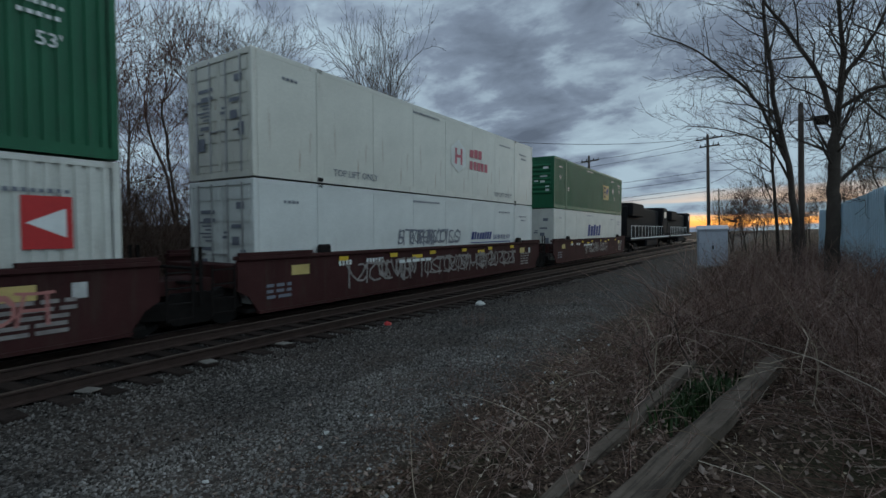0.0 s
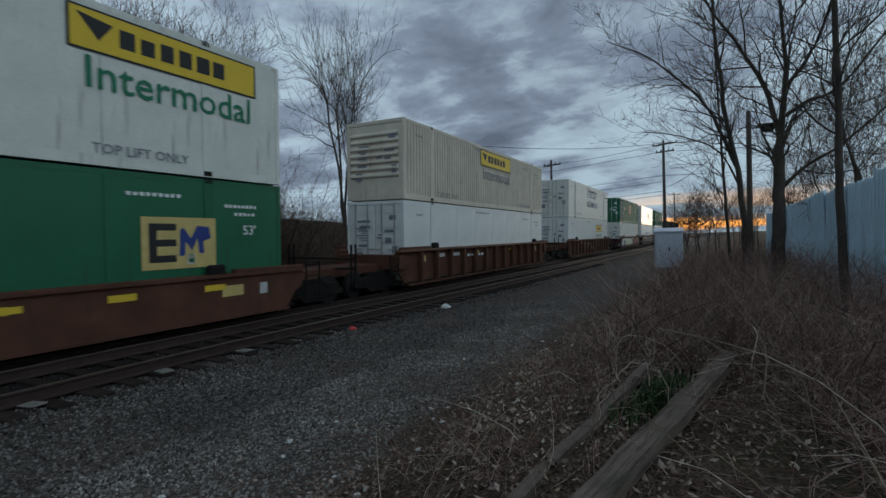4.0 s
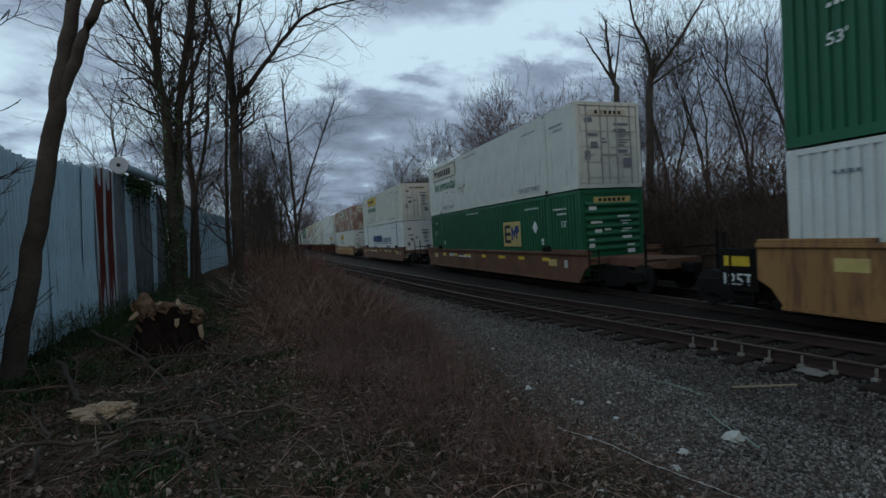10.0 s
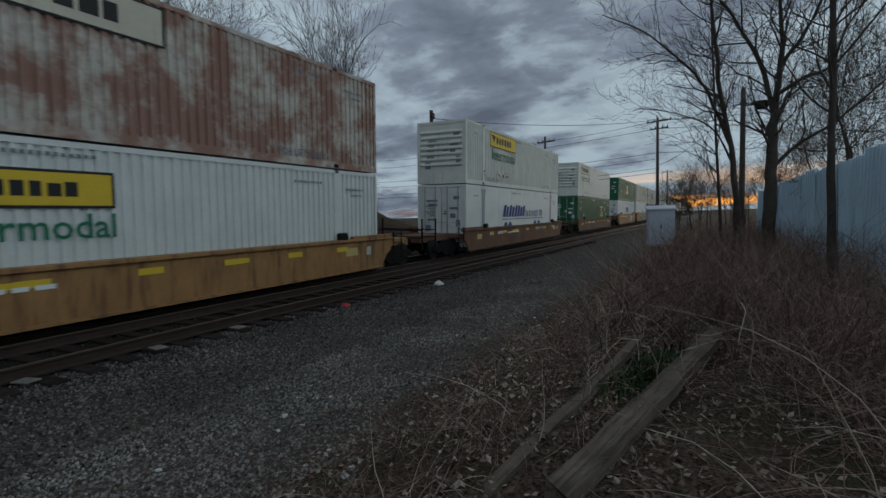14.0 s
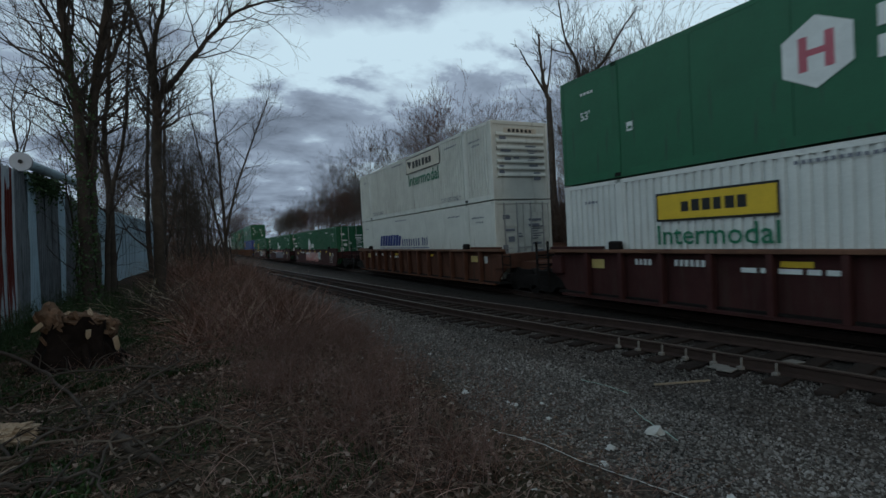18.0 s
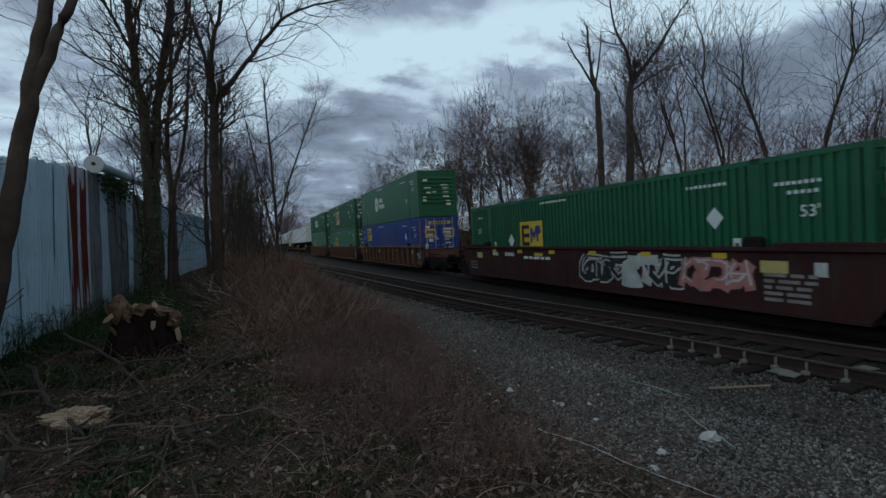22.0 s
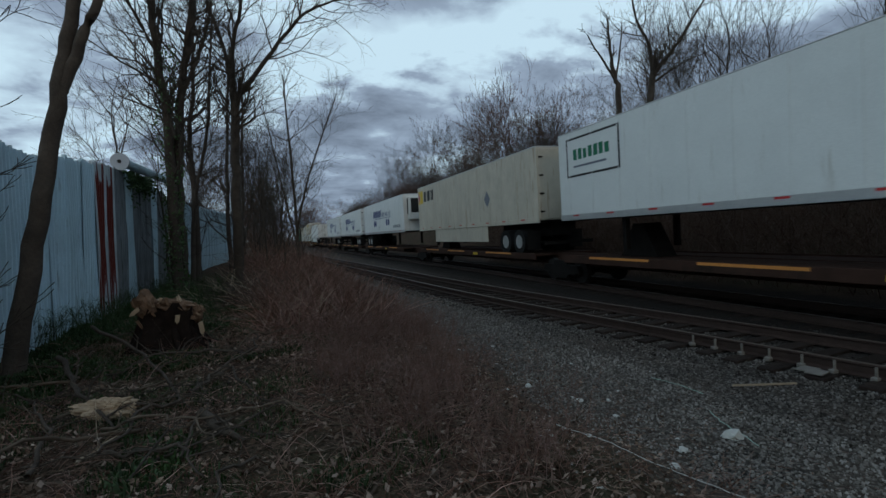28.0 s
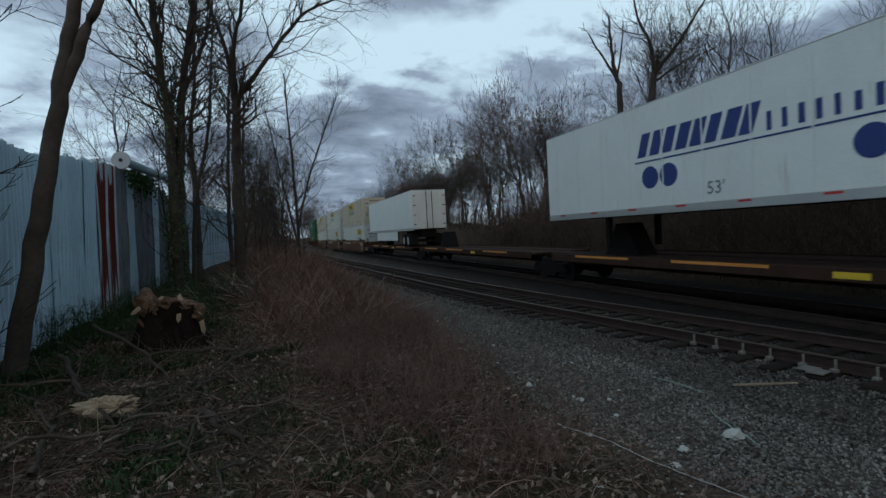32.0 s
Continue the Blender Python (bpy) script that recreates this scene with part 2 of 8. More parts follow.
M["weed"] = material("green_weed", (0.042, 0.070, 0.027), 0.85, var=0.75, scale=2, grain=8, bump=0.2, island=0.9, spec=0.08)
M["stone"] = material("crushed_stone", (0.195, 0.178, 0.160), 0.9, var=0.5, scale=0.7, grain=30, bump=0.4, island=1.2, spec=0.08)
M["darkstone"] = material("grimy_crushed_stone", (0.116, 0.104, 0.094), 0.9, var=0.5, scale=0.7, grain=30, bump=0.4, island=1.6, spec=0.08)
# brown bed stone, its colour lowered to stand for shade beside the train
M["cribstone"] = material("shade_darkened_ballast", (0.036, 0.031, 0.028), 0.95, var=0.4, scale=6.0, grain=30, bump=0.4, island=1.1, spec=0.05)
M["fence"] = material("galvanised_sheet", (0.493, 0.643, 0.724), 0.55, metal=0.0, var=0.18, scale=0.8, bump=0.08, dirt=(0.13, 0.14, 0.14), dirt_amount=0.3, streak=True, rand=0.08)
M["fencedk"] = material("weathered_dark_sheet", (0.19, 0.21, 0.225), 0.7, metal=0.1, var=0.35, scale=1.2, bump=0.1, dirt=(0.05, 0.05, 0.045), dirt_amount=0.5, streak=True)
M["paletwig"] = material("greyish_dry_twigs", (0.235, 0.148, 0.116), 0.95, var=0.6, scale=1.0, grain=12, bump=0.2, island=1.4, spec=0.08)
M["leaf2"] = material("pale_dead_leaf", (0.205, 0.143, 0.106), 0.95, var=0.7, scale=1.3, grain=8, bump=0.2, island=1.5, spec=0.08)
M["scrub"] = material("dark_brown_scrub", (0.105, 0.068, 0.052), 0.95, var=0.5, scale=0.5, grain=10, bump=0.1, island=0.9, spec=0.08)
M["fuzz"] = material("fine_reddish_twigs", (0.192, 0.115, 0.093), 0.95, var=0.45, scale=0.7, grain=10, bump=0.1, island=0.7, spec=0.08)
M["rotten"] = material("dark_rotten_wood", (0.016, 0.011, 0.009), 0.95, var=0.5, scale=5, grain=18, bump=0.7, spec=0.08)
M["ivy"] = material("ivy_leaf", (0.040, 0.085, 0.022), 0.6, var=0.4, scale=3, bump=0.1, island=0.9)
M["greenfade"] = material("faded_grey_green_paint", (0.085, 0.135, 0.125), 0.65, var=0.2, scale=1.0, bump=0.08, dirt=(0.03, 0.08, 0.06), dirt_amount=0.4, streak=True)
M["graffpale"] = material("spray_paint_pale_green", (0.36, 0.40, 0.22), 0.7, var=0.4, scale=3, bump=0)
M["timber"] = material("grey_weathered_timber", (0.120, 0.092, 0.070), 0.95, var=0.45, scale=3, grain=30, bump=0.6, spec=0.08)
M["beam"] = material("split_grey_timber", (0.130, 0.104, 0.082), 0.95, var=0.4, scale=2.5, grain=30, bump=0.6, spec=0.08, dirt=(0.035, 0.028, 0.023), dirt_amount=0.62, streak=True, runs=(0.6, 13.0, 13.0))
M["pole"] = material("utility_pole_wood", (0.07, 0.055, 0.045), 0.95, var=0.3, scale=2, bump=0.4)
M["wire"] = material("black_cable", (0.02, 0.02, 0.02), 0.7, var=0.1, bump=0)
M["cabinet"] = material("pale_grey_cabinet_paint", (0.42, 0.45, 0.50), 0.5, var=0.08, scale=1, bump=0.04, dirt=(0.2, 0.2, 0.2), dirt_amount=0.25, streak=True)
M["concrete"] = material("concrete", (0.30, 0.29, 0.27), 0.9, var=0.2, scale=2, bump=0.3)
M["cord"] = material("pale_green_cord", (0.30, 0.42, 0.36), 0.7, var=0.2, scale=9, bump=0.1)
M["litter"] = material("white_plastic_litter", (0.50, 0.50, 0.47), 0.6, var=0.15, scale=6, bump=0.1)
M["redlit"] = material("red_plastic", (0.40, 0.03, 0.03), 0.5, var=0.1)
M["sawdust"] = material("pale_sawn_wood", (0.40, 0.30, 0.205), 0.9, var=0.35, scale=6, bump=0.4)
M["stumpwood"] = material("splintered_wood", (0.150, 0.094, 0.062), 0.95, var=0.7, scale=4, grain=14, bump=0.6, spec=0.08)
M["yellow"] = material("yellow_sign", (0.62, 0.42, 0.03), 0.6, var=0.08, bump=0)
M["ochresign"] = material("faded_yellow_sign", (0.50, 0.38, 0.14), 0.6, var=0.15, bump=0)
M["black"] = material("black_print", (0.015, 0.015, 0.015), 0.6, var=0.1, bump=0)
M["navy"] = material("navy_print", (0.02, 0.04, 0.17), 0.6, var=0.1, bump=0)
M["greentxt"] = material("green_print", (0.01, 0.14, 0.07), 0.6, var=0.1, bump=0)
M["whitetxt"] = material("white_print", (0.66, 0.68, 0.66), 0.6, var=0.1, bump=0)
M["pinktxt"] = material("faded_red_print", (0.45, 0.12, 0.15), 0.6, var=0.1, bump=0)
M["redtxt"] = material("red_print", (0.45, 0.03, 0.03), 0.6, var=0.1, bump=0)
M["greytxt"] = material("grey_print", (0.16, 0.17, 0.20), 0.6, var=0.1, bump=0)
M["darkplate"] = material("dark_stencil_panel", (0.03, 0.033, 0.04), 0.7, var=0.2, bump=0)
M["graffiti"] = material("spray_paint_pale", (0.45, 0.45, 0.43), 0.7, var=0.3, scale=3, bump=0)
M["graffaded"] = material("faded_spray_paint", (0.24, 0.215, 0.20), 0.8, var=0.4, scale=4, bump=0)
M["deck"] = material("dark_rusty_deck", (0.050, 0.027, 0.020), 0.85, var=0.4, scale=1.5, bump=0.2, dirt=(0.02, 0.015, 0.012), dirt_amount=0.5, spec=0.08)
M["orangesign"] = material("orange_sign", (0.55, 0.22, 0.05), 0.6, var=0.1, bump=0)
M["graffviolet"] = material("spray_paint_grey_violet", (0.115, 0.11, 0.145), 0.75, var=0.35, scale=2.5, bump=0)
M["graffpink"] = material("spray_paint_pink", (0.42, 0.17, 0.15), 0.7, var=0.3, scale=3, bump=0)
M["graffgreen"] = material("spray_paint_green", (0.20, 0.28, 0.13), 0.7, var=0.4, scale=3, bump=0)
M["graffteal"] = material("spray_paint_teal", (0.06, 0.22, 0.24), 0.7, var=0.3, scale=3, bump=0)
M["greypost"] = material("grey_touch_up_paint", (0.27, 0.28, 0.30), 0.6, var=0.2, scale=2, bump=0)
M["rustmark"] = material("rust_mark", (0.14, 0.052, 0.024), 0.9, var=0.5, scale=8, bump=0.1)
M["loco"] = material("black_locomotive_paint", (0.012, 0.012, 0.013), 0.8, var=0.2, bump=0.05, spec=0.08)


def rust_sheet(m):
    """Galvanised sheet with two broad runs of red rust down its middle."""
    t = m.node_tree
    b = t.nodes["Principled BSDF"]
    tex = t.nodes.new("ShaderNodeTexCoord")
    s = t.nodes.new("ShaderNodeSeparateXYZ")
    t.links.new(tex.outputs["Object"], s.inputs[0])
    mp = t.nodes.new("ShaderNodeMapping")
    mp.inputs["Scale"].default_value = (11.0, 11.0, 0.45)
    t.links.new(tex.outputs["Object"], mp.inputs[0])
    n = node(t, "ShaderNodeTexNoise", Scale=1.0, Detail=5.0, Roughness=0.55)
    t.links.new(mp.outputs[0], n.inputs["Vector"])
    band = ramp(t, math_node(t, "DIVIDE", s.outputs[0], 0.95, clamp=True), [(0.12, 0.0), (0.30, 1.0), (0.72, 1.0), (0.90, 0.0)])
    tall = ramp(t, math_node(t, "DIVIDE", s.outputs[2], 4.0, clamp=True), [(0.05, 0.25), (0.35, 0.9), (0.80, 1.0), (0.93, 0.0)])
    k = math_node(t, "MULTIPLY", math_node(t, "MULTIPLY", band, tall), 0.36)
    mask = ramp(t, math_node(t, "ADD", n.outputs[0], k), [(0.61, 0.0), (0.67, 1.0)])
    old = b.inputs["Base Color"].links[0].from_socket
    t.links.new(mix_col(t, mask, old, (0.115, 0.013, 0.007)), b.inputs["Base Color"])


M["rustrun"] = material("rust_run_sheet", (0.46, 0.51, 0.54), 0.65, metal=0.1, var=0.25, scale=1.2, bump=0.1, dirt=(0.16, 0.16, 0.15), dirt_amount=0.3, streak=True)
rust_sheet(M["rustrun"])
M["ground"] = bpy.data.materials.new("ballast_and_leaf_litter")


def ground_material(m):
    m.use_nodes = True
    t = m.node_tree
    b = t.nodes["Principled BSDF"]
    tex = t.nodes.new("ShaderNodeTexCoord")
    pos = tex.outputs["Object"]
    s = t.nodes.new("ShaderNodeSeparateXYZ")
    t.links.new(pos, s.inputs[0])

    def nz(scale, detail=5.0, rough=0.6):
        n = node(t, "ShaderNodeTexNoise", Scale=scale, Detail=detail, Roughness=rough)
        t.links.new(pos, n.inputs["Vector"])
        return n.outputs[0]

    vor = node(t, "ShaderNodeTexVoronoi", Scale=26.0)
    t.links.new(pos, vor.inputs["Vector"])
    stones = mix_col(t, ramp(t, vor.outputs["Color"], [(0.1, 0.0), (0.9, 1.0)]), (0.036, 0.033, 0.030), (0.270, 0.246, 0.220))
    stones = mix_col(t, ramp(t, vor.outputs["Distance"], [(0.25, 0.0), (0.6, 0.75)]), stones, (0.012, 0.012, 0.012))
    stones = mix_col(t, math_node(t, "MULTIPLY", ramp(t, nz(0.6), [(0.40, 0.0), (0.66, 1.0)]), 0.7), stones, (0.095, 0.072, 0.058))
    litter = mix_col(t, ramp(t, nz(30.0, 6.0), [(0.35, 0.0), (0.65, 1.0)]), (0.016, 0.012, 0.010), (0.125, 0.085, 0.062))
    moss = ramp(t, nz(0.7), [(0.48, 0.0), (0.62, 1.0)])
    litter = mix_col(t, math_node(t, "MULTIPLY", moss, 0.45), litter, (0.030, 0.042, 0.018))
    # the ballast runs from the foot of the bank to the far ditch
    wob = math_node(t, "MULTIPLY", math_node(t, "SUBTRACT", nz(0.9), 0.5), 2.4)
    yy = math_node(t, "ADD", s.outputs[1], wob)
    near = ramp(t, math_node(t, "DIVIDE", yy, 10.0, clamp=True), [(0.24, 0.0), (0.33, 1.0)])
    far = ramp(t, math_node(t, "DIVIDE", yy, 40.0, clamp=True), [(0.35, 1.0), (0.38, 0.0)])
    k = math_node(t, "MULTIPLY", near, far)
    # soot and brake dust round the running line, with the train's shade painted in
    soot_and_shade = ramp(t, math_node(t, "DIVIDE", s.outputs[1], 20.0, clamp=True), [(0.20, 0.0), (0.36, 0.5), (0.44, 1.0), (0.70, 1.0)])
    stones = mix_col(t, math_node(t, "MULTIPLY", soot_and_shade, 0.9), stones, (0.014, 0.012, 0.011))
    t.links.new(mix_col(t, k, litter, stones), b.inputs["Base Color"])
    b.inputs["Roughness"].default_value = 0.95
    b.inputs["Specular IOR Level"].default_value = 0.05
    h = math_node(t, "ADD", math_node(t, "MULTIPLY", vor.outputs["Distance"], -0.7), nz(40.0))
    bp = node(t, "ShaderNodeBump", Strength=0.7, Distance=0.04)
    t.links.new(h, bp.inputs["Height"])
    t.links.new(bp.outputs[0], b.inputs["Normal"])


ground_material(M["ground"])

# ================= mesh helpers =================


def mesh_ob(name, verts, faces, mat, parent=None, label="", smooth=False):
    me = bpy.data.meshes.new(name)
    me.from_pydata([tuple(p) for p in verts], [], [tuple(q) for q in faces])
    if smooth:
        me.polygons.foreach_set("use_smooth", [True] * len(me.polygons))
    me.materials.append(mat)
    ob = new(name, me)
    if parent:
        ob.parent = parent
    if label:
        ob["label"] = label
    return ob


def part(name, bm, mat, parent, label="", smooth=False):
    """One mesh object under a thing or a part."""
    me = bpy.data.meshes.new(name)
    bm.to_mesh(me)
    bm.free()
    if smooth:
        me.polygons.foreach_set("use_smooth", [True] * len(me.polygons))
    me.materials.append(mat)
    ob = new(name, me)
    if parent:
        ob.parent = parent
    if label:
        ob["label"] = label
    return ob


def share(name, src, parent, m):
    """Another object on the same mesh."""
    ob = new(name, src.data)
    ob.parent = parent
    ob.matrix_basis = m
    if "label" in src:
        ob["label"] = src["label"]
    return ob


def box(bm, x0, x1, y0, y1, z0, z1, bev=0.0):
    vs = [bm.verts.new(p) for p in ((x0, y0, z0), (x1, y0, z0), (x1, y1, z0), (x0, y1, z0), (x0, y0, z1), (x1, y0, z1), (x1, y1, z1), (x0, y1, z1))]
    fs = [bm.faces.new([vs[i] for i in q]) for q in ((3, 2, 1, 0), (4, 5, 6, 7), (0, 1, 5, 4), (1, 2, 6, 5), (2, 3, 7, 6), (3, 0, 4, 7))]
    if bev:
        eds = list({e for fc in fs for e in fc.edges})
        bmesh.ops.bevel(bm, geom=eds, offset=bev, segments=1, affect="EDGES")
    return bm


def prism(bm, pts, y0, y1):
    """A flat outline in x and z, given a thickness along y."""
    a1 = [bm.verts.new((x, y0, z)) for x, z in pts]
    b1 = [bm.verts.new((x, y1, z)) for x, z in pts]
    n = len(pts)
    bm.faces.new(a1)
    bm.faces.new(b1[::-1])
    for i in range(n):
        j = (i + 1) % n
        bm.faces.new((a1[j], a1[i], b1[i], b1[j]))
    return bm


def tube_y(bm, x, z, r, y0, y1, n=16):
    return prism(bm, [(x + r * math.cos(2 * math.pi * i / n), z + r * math.sin(2 * math.pi * i / n)) for i in range(n)], y0, y1)


def B():
    return bmesh.new()


def tube_path(verts, faces, pts, radii, sides):
    """Append a tapered tube along pts to the lists."""
    base = len(verts)
    n = len(pts)
    for i, p in enumerate(pts):
        d = (pts[min(i + 1, n - 1)] - pts[max(i - 1, 0)])
        d = d / (np.linalg.norm(d) + 1e-9)
        ref = np.array((0.0, 0.0, 1.0)) if abs(d[2]) < 0.9 else np.array((1.0, 0.0, 0.0))
        u = np.cross(d, ref)
        u /= np.linalg.norm(u) + 1e-9
        w = np.cross(d, u)
        for k in range(sides):
            an = 2 * math.pi * k / sides
            verts.append(p + radii[i] * (math.cos(an) * u + math.sin(an) * w))
    for i in range(n - 1):
        for k in range(sides):
            k2 = (k + 1) % sides
            faces.append((base + i * sides + k, base + i * sides + k2, base + (i + 1) * sides + k2, base + (i + 1) * sides + k))
    faces.append(tuple(base + (n - 1) * sides + k for k in range(sides)))


def text_mesh(s, size, mat, parent, m, name="lettering", bold=0.009):
    cu = bpy.data.curves.new(name, "FONT")
    cu.body, cu.size, cu.align_x, cu.align_y = s, size, "CENTER", "CENTER"
    cu.resolution_u = 2
    cu.offset = bold * size
    tmp = bpy.data.objects.new(name, cu)
    me = bpy.data.meshes.new_from_object(tmp)
    bpy.data.objects.remove(tmp)
    me.materials.clear()
    me.materials.append(mat)
    ob = new(name, me)
    ob.parent = parent
    ob.matrix_basis = m
    return ob

# ================= ground =================
RAIL_Z, LEAN, SPEED = 0.22, 1.6, 18.31
NEAR_KNOTS = [(-220, -2.6), (-160, -0.6), (-100, 1.4), (-60, 3.2), (-40, 4.4), (-30, 5.15), (-22, 5.7), (-15, 6.2), (-10, 6.75), (-5, 7.7), (0, 8.45), (4, 8.8), (8, 8.72), (12, 8.62), (25, 8.3), (60, 7.7), (220, 6.4)]
_kx = np.linspace(-220, 220, 881)
_ky = np.interp(_kx, [k[0] for k in NEAR_KNOTS], [k[1] for k in NEAR_KNOTS])
_ks = np.convolve(np.pad(_ky, 8, mode="edge"), np.ones(17) / 17, mode="valid")


def near_y(x):
    return float(np.interp(x, _kx, _ks))


LINE_KNOTS = [(-260, 6.6), (-120, 9.1), (-70, 10.0), (-45, 10.46), (-32, 10.72), (-24, 10.86), (-15, 10.86), (-5, 10.84), (3, 10.98), (12, 11.15), (26, 11.38), (45, 11.75), (80, 12.3), (260, 14.4)]
_lx = np.linspace(-260, 260, 1041)
_ly = np.interp(_lx, [k[0] for k in LINE_KNOTS], [k[1] for k in LINE_KNOTS])
_ls = np.convolve(np.pad(_ly, 12, mode="edge"), np.ones(25) / 25, mode="valid")


def train_y(s):
    """The running line: its place across and its slope at s; it bends a little towards the bank far back."""
    s = max(-235.0, min(235.0, s))
    return float(np.interp(s, _lx, _ls)), float(np.interp(s + 1, _lx, _ls) - np.interp(s - 1, _lx, _ls)) / 2


def smooth(v, lo, hi):
    k = min(1.0, max(0.0, (v - lo) / (hi - lo)))
    return k * k * (3 - 2 * k)


def ground_z(x, y):
    z = 0.0
    bank = 1 - smooth(y, 1.2, 3.2)
    z += 0.28 * bank + 0.35 * bank * smooth(-x, 14, 45)
    z += 0.07 * bank * noise.noise((x * 0.6, y * 0.6, 0.3)) + 0.03 * noise.noise((x * 1.7, y * 1.7, 4.3)) * (0.3 + bank)
    hill = smooth(y, 14.2, 21.0) * (1 - smooth(x, 22, 40))
    z += hill * (3.1 + 1.0 * noise.noise((x * 0.07, y * 0.06, 9.0)) + 0.4 * noise.noise((x * 0.4, y * 0.4, 2.0)))
    return z


def axis(lo, hi, fine_lo, fine_hi, step):
    v = list(np.arange(fine_lo, fine_hi, step))
    p, d = fine_hi, step
    while p < hi:
        v.append(p)
        d *= 1.25
        p += d
    v.append(hi)
    p, d = fine_lo, step
    while p > lo:
        d *= 1.25
        p -= d
        v.insert(0, max(p, lo))
    return v


gx, gy = axis(-1500, 1500, -34, 34, 0.5), axis(-1500, 1500, -6, 26, 0.4)
gv = [(x, y, ground_z(x, y)) for y in gy for x in gx]
nx = len(gx)
gf = [(j * nx + i, j * nx + i + 1, (j + 1) * nx + i + 1, (j + 1) * nx + i) for j in range(len(gy) - 1) for i in range(nx - 1)]
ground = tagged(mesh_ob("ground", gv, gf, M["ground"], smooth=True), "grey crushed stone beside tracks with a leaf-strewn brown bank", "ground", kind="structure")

# ================= tracks =================


def rail_profile():
    return [(-0.07, 0.0), (0.07, 0.0), (0.07, 0.02), (0.012, 0.04), (0.012, 0.13), (0.036, 0.145), (0.036, 0.172), (0.028, 0.178), (-0.028, 0.178), (-0.036, 0.172), (-0.036, 0.145), (-0.012, 0.13), (-0.012, 0.04), (-0.07, 0.02)]


def rail_mesh(name, fy, off, base_fn, parent, mat, headmat, xs):
    verts, faces = [], []
    prof = rail_profile()
    n = len(prof)
    for i, x in enumerate(xs):
        y = fy(x)
        dy = (fy(x + 0.1) - fy(x - 0.1)) / 0.2
        nrm = np.array((-dy, 1.0)) / math.hypot(dy, 1)
        for py, pz in prof:
            verts.append((x + nrm[0] * (off + py), y + nrm[1] * (off + py), base_fn(off) + pz))
    for i in range(len(xs) - 1):
        for k in range(n):
            k2 = (k + 1) % n
            faces.append((i * n + k, (i + 1) * n + k, (i + 1) * n + k2, i * n + k2))
    ob = mesh_ob(name, verts, faces, mat, parent)
    ob.data.materials.append(headmat)
    for p in ob.data.polygons:
        if p.index % n in (6, 7, 8):
            p.material_index = 1
    return ob


track_xs = [*np.arange(-210, -40, 4.0), *np.arange(-40, 40, 1.0), *np.arange(40, 215, 5.0)]
siding = tagged(new("siding_track"), "rusty unused siding track on weathered ties in ballast", "railway track", kind="structure")
main = tagged(new("main_track"), "polished main line railway track under the passing train", "railway track", kind="structure")
for o in (-0.755, 0.755):
    rail_mesh("rail", near_y, o, lambda off: RAIL_Z - 0.178, siding, M["rail"], M["railworn"], track_xs)
    rail_mesh("rail", lambda s: train_y(s)[0], o, lambda off: RAIL_Z - 0.178 + off * math.sin(radians(LEAN)), main, M["rail"], M["railtop"], track_xs)


def tie_meshes(k):
    out = []
    for i in range(k):
        bm = B()
        L, W = 1.3 + random.uniform(-0.06, 0.06), 0.115
        box(bm, -W, W, -L, L, -0.16, 0.0, 0.012)
        for v in bm.verts:
            v.co += Vector((noise.noise(v.co * 3 + Vector((i, 0, 0))) * 0.02, noise.noise(v.co * 2 + Vector((0, i, 0))) * 0.03, noise.noise(v.co * 4 + Vector((0, 0, i))) * 0.012))
        me = bpy.data.meshes.new("tie")
        bm.to_mesh(me)
        bm.free()
        me.materials.append(M["tie"])
        out.append(me)
    return out


TIES = tie_meshes(6)


def lay_ties(parent, fy, x0, x1, lean):
    x = x0
    while x < x1:
        dy = (fy(x + 0.2) - fy(x - 0.2)) / 0.4
        ob = new("tie", random.choice(TIES))
        ob.parent = parent
        ob.matrix_basis = pose(x, fy(x) + random.uniform(-0.05, 0.05), RAIL_Z - 0.176 + random.uniform(-0.012, 0.006), lean, random.uniform(-1, 1), math.degrees(math.atan(dy)) + random.uniform(-2.5, 2.5))
        x += 0.52 + random.uniform(-0.03, 0.03)


lay_ties(siding, near_y, -44, 34, 0)
lay_ties(main, lambda s: train_y(s)[0], -26, 18, LEAN)
# joint of the siding: bare pale fittings on the web of the near rail
bm = B()
box(bm, -0.014, 0.014, -0.012, 0.02, -0.02, 0.15, 0.004)
box(bm, -0.04, 0.04, -0.06, 0.03, -0.03, 0.03, 0.01)
first = None
for i in range(7):
    x = -6.4 + i * 0.40 + random.uniform(-0.03, 0.03)
    m = pose(x, near_y(x) - 0.86, RAIL_Z - 0.165, 0, 0, random.uniform(-8, 8))
    if first is None:
        first = part("rail_anchor", bm, M["spike"], siding, "pale worn steel rail anchor")
        first.matrix_basis = m
    else:
        share("rail_anchor", first, siding, m)
bm = B()
box(bm, -0.10, 0.10, -0.13, 0.13, 0, 0.02, 0.005)
pl = part("tie_plate", bm, M["spike"], siding, "pale steel tie plate")
pl.matrix_basis = pose(-4.6, near_y(-4.6) - 1.05, RAIL_Z - 0.165, 0, 0, 10)
for x, dy in ((-4.2, 0.0), (-4.45, -1.12), (2.7, -1.0), (4.4, -1.05), (5.9, -1.05)):
    share("tie_plate", pl, siding, pose(x, near_y(x) + dy, RAIL_Z - 0.165, 0, 0, random.uniform(-20, 20)))

# ================= rolling stock =================
MOVERS = []       # (thing, u at t = 0, height above the rail)
CL, CW, CH = 16.154, 2.59, 2.896
HX, HY = CL / 2, CW / 2


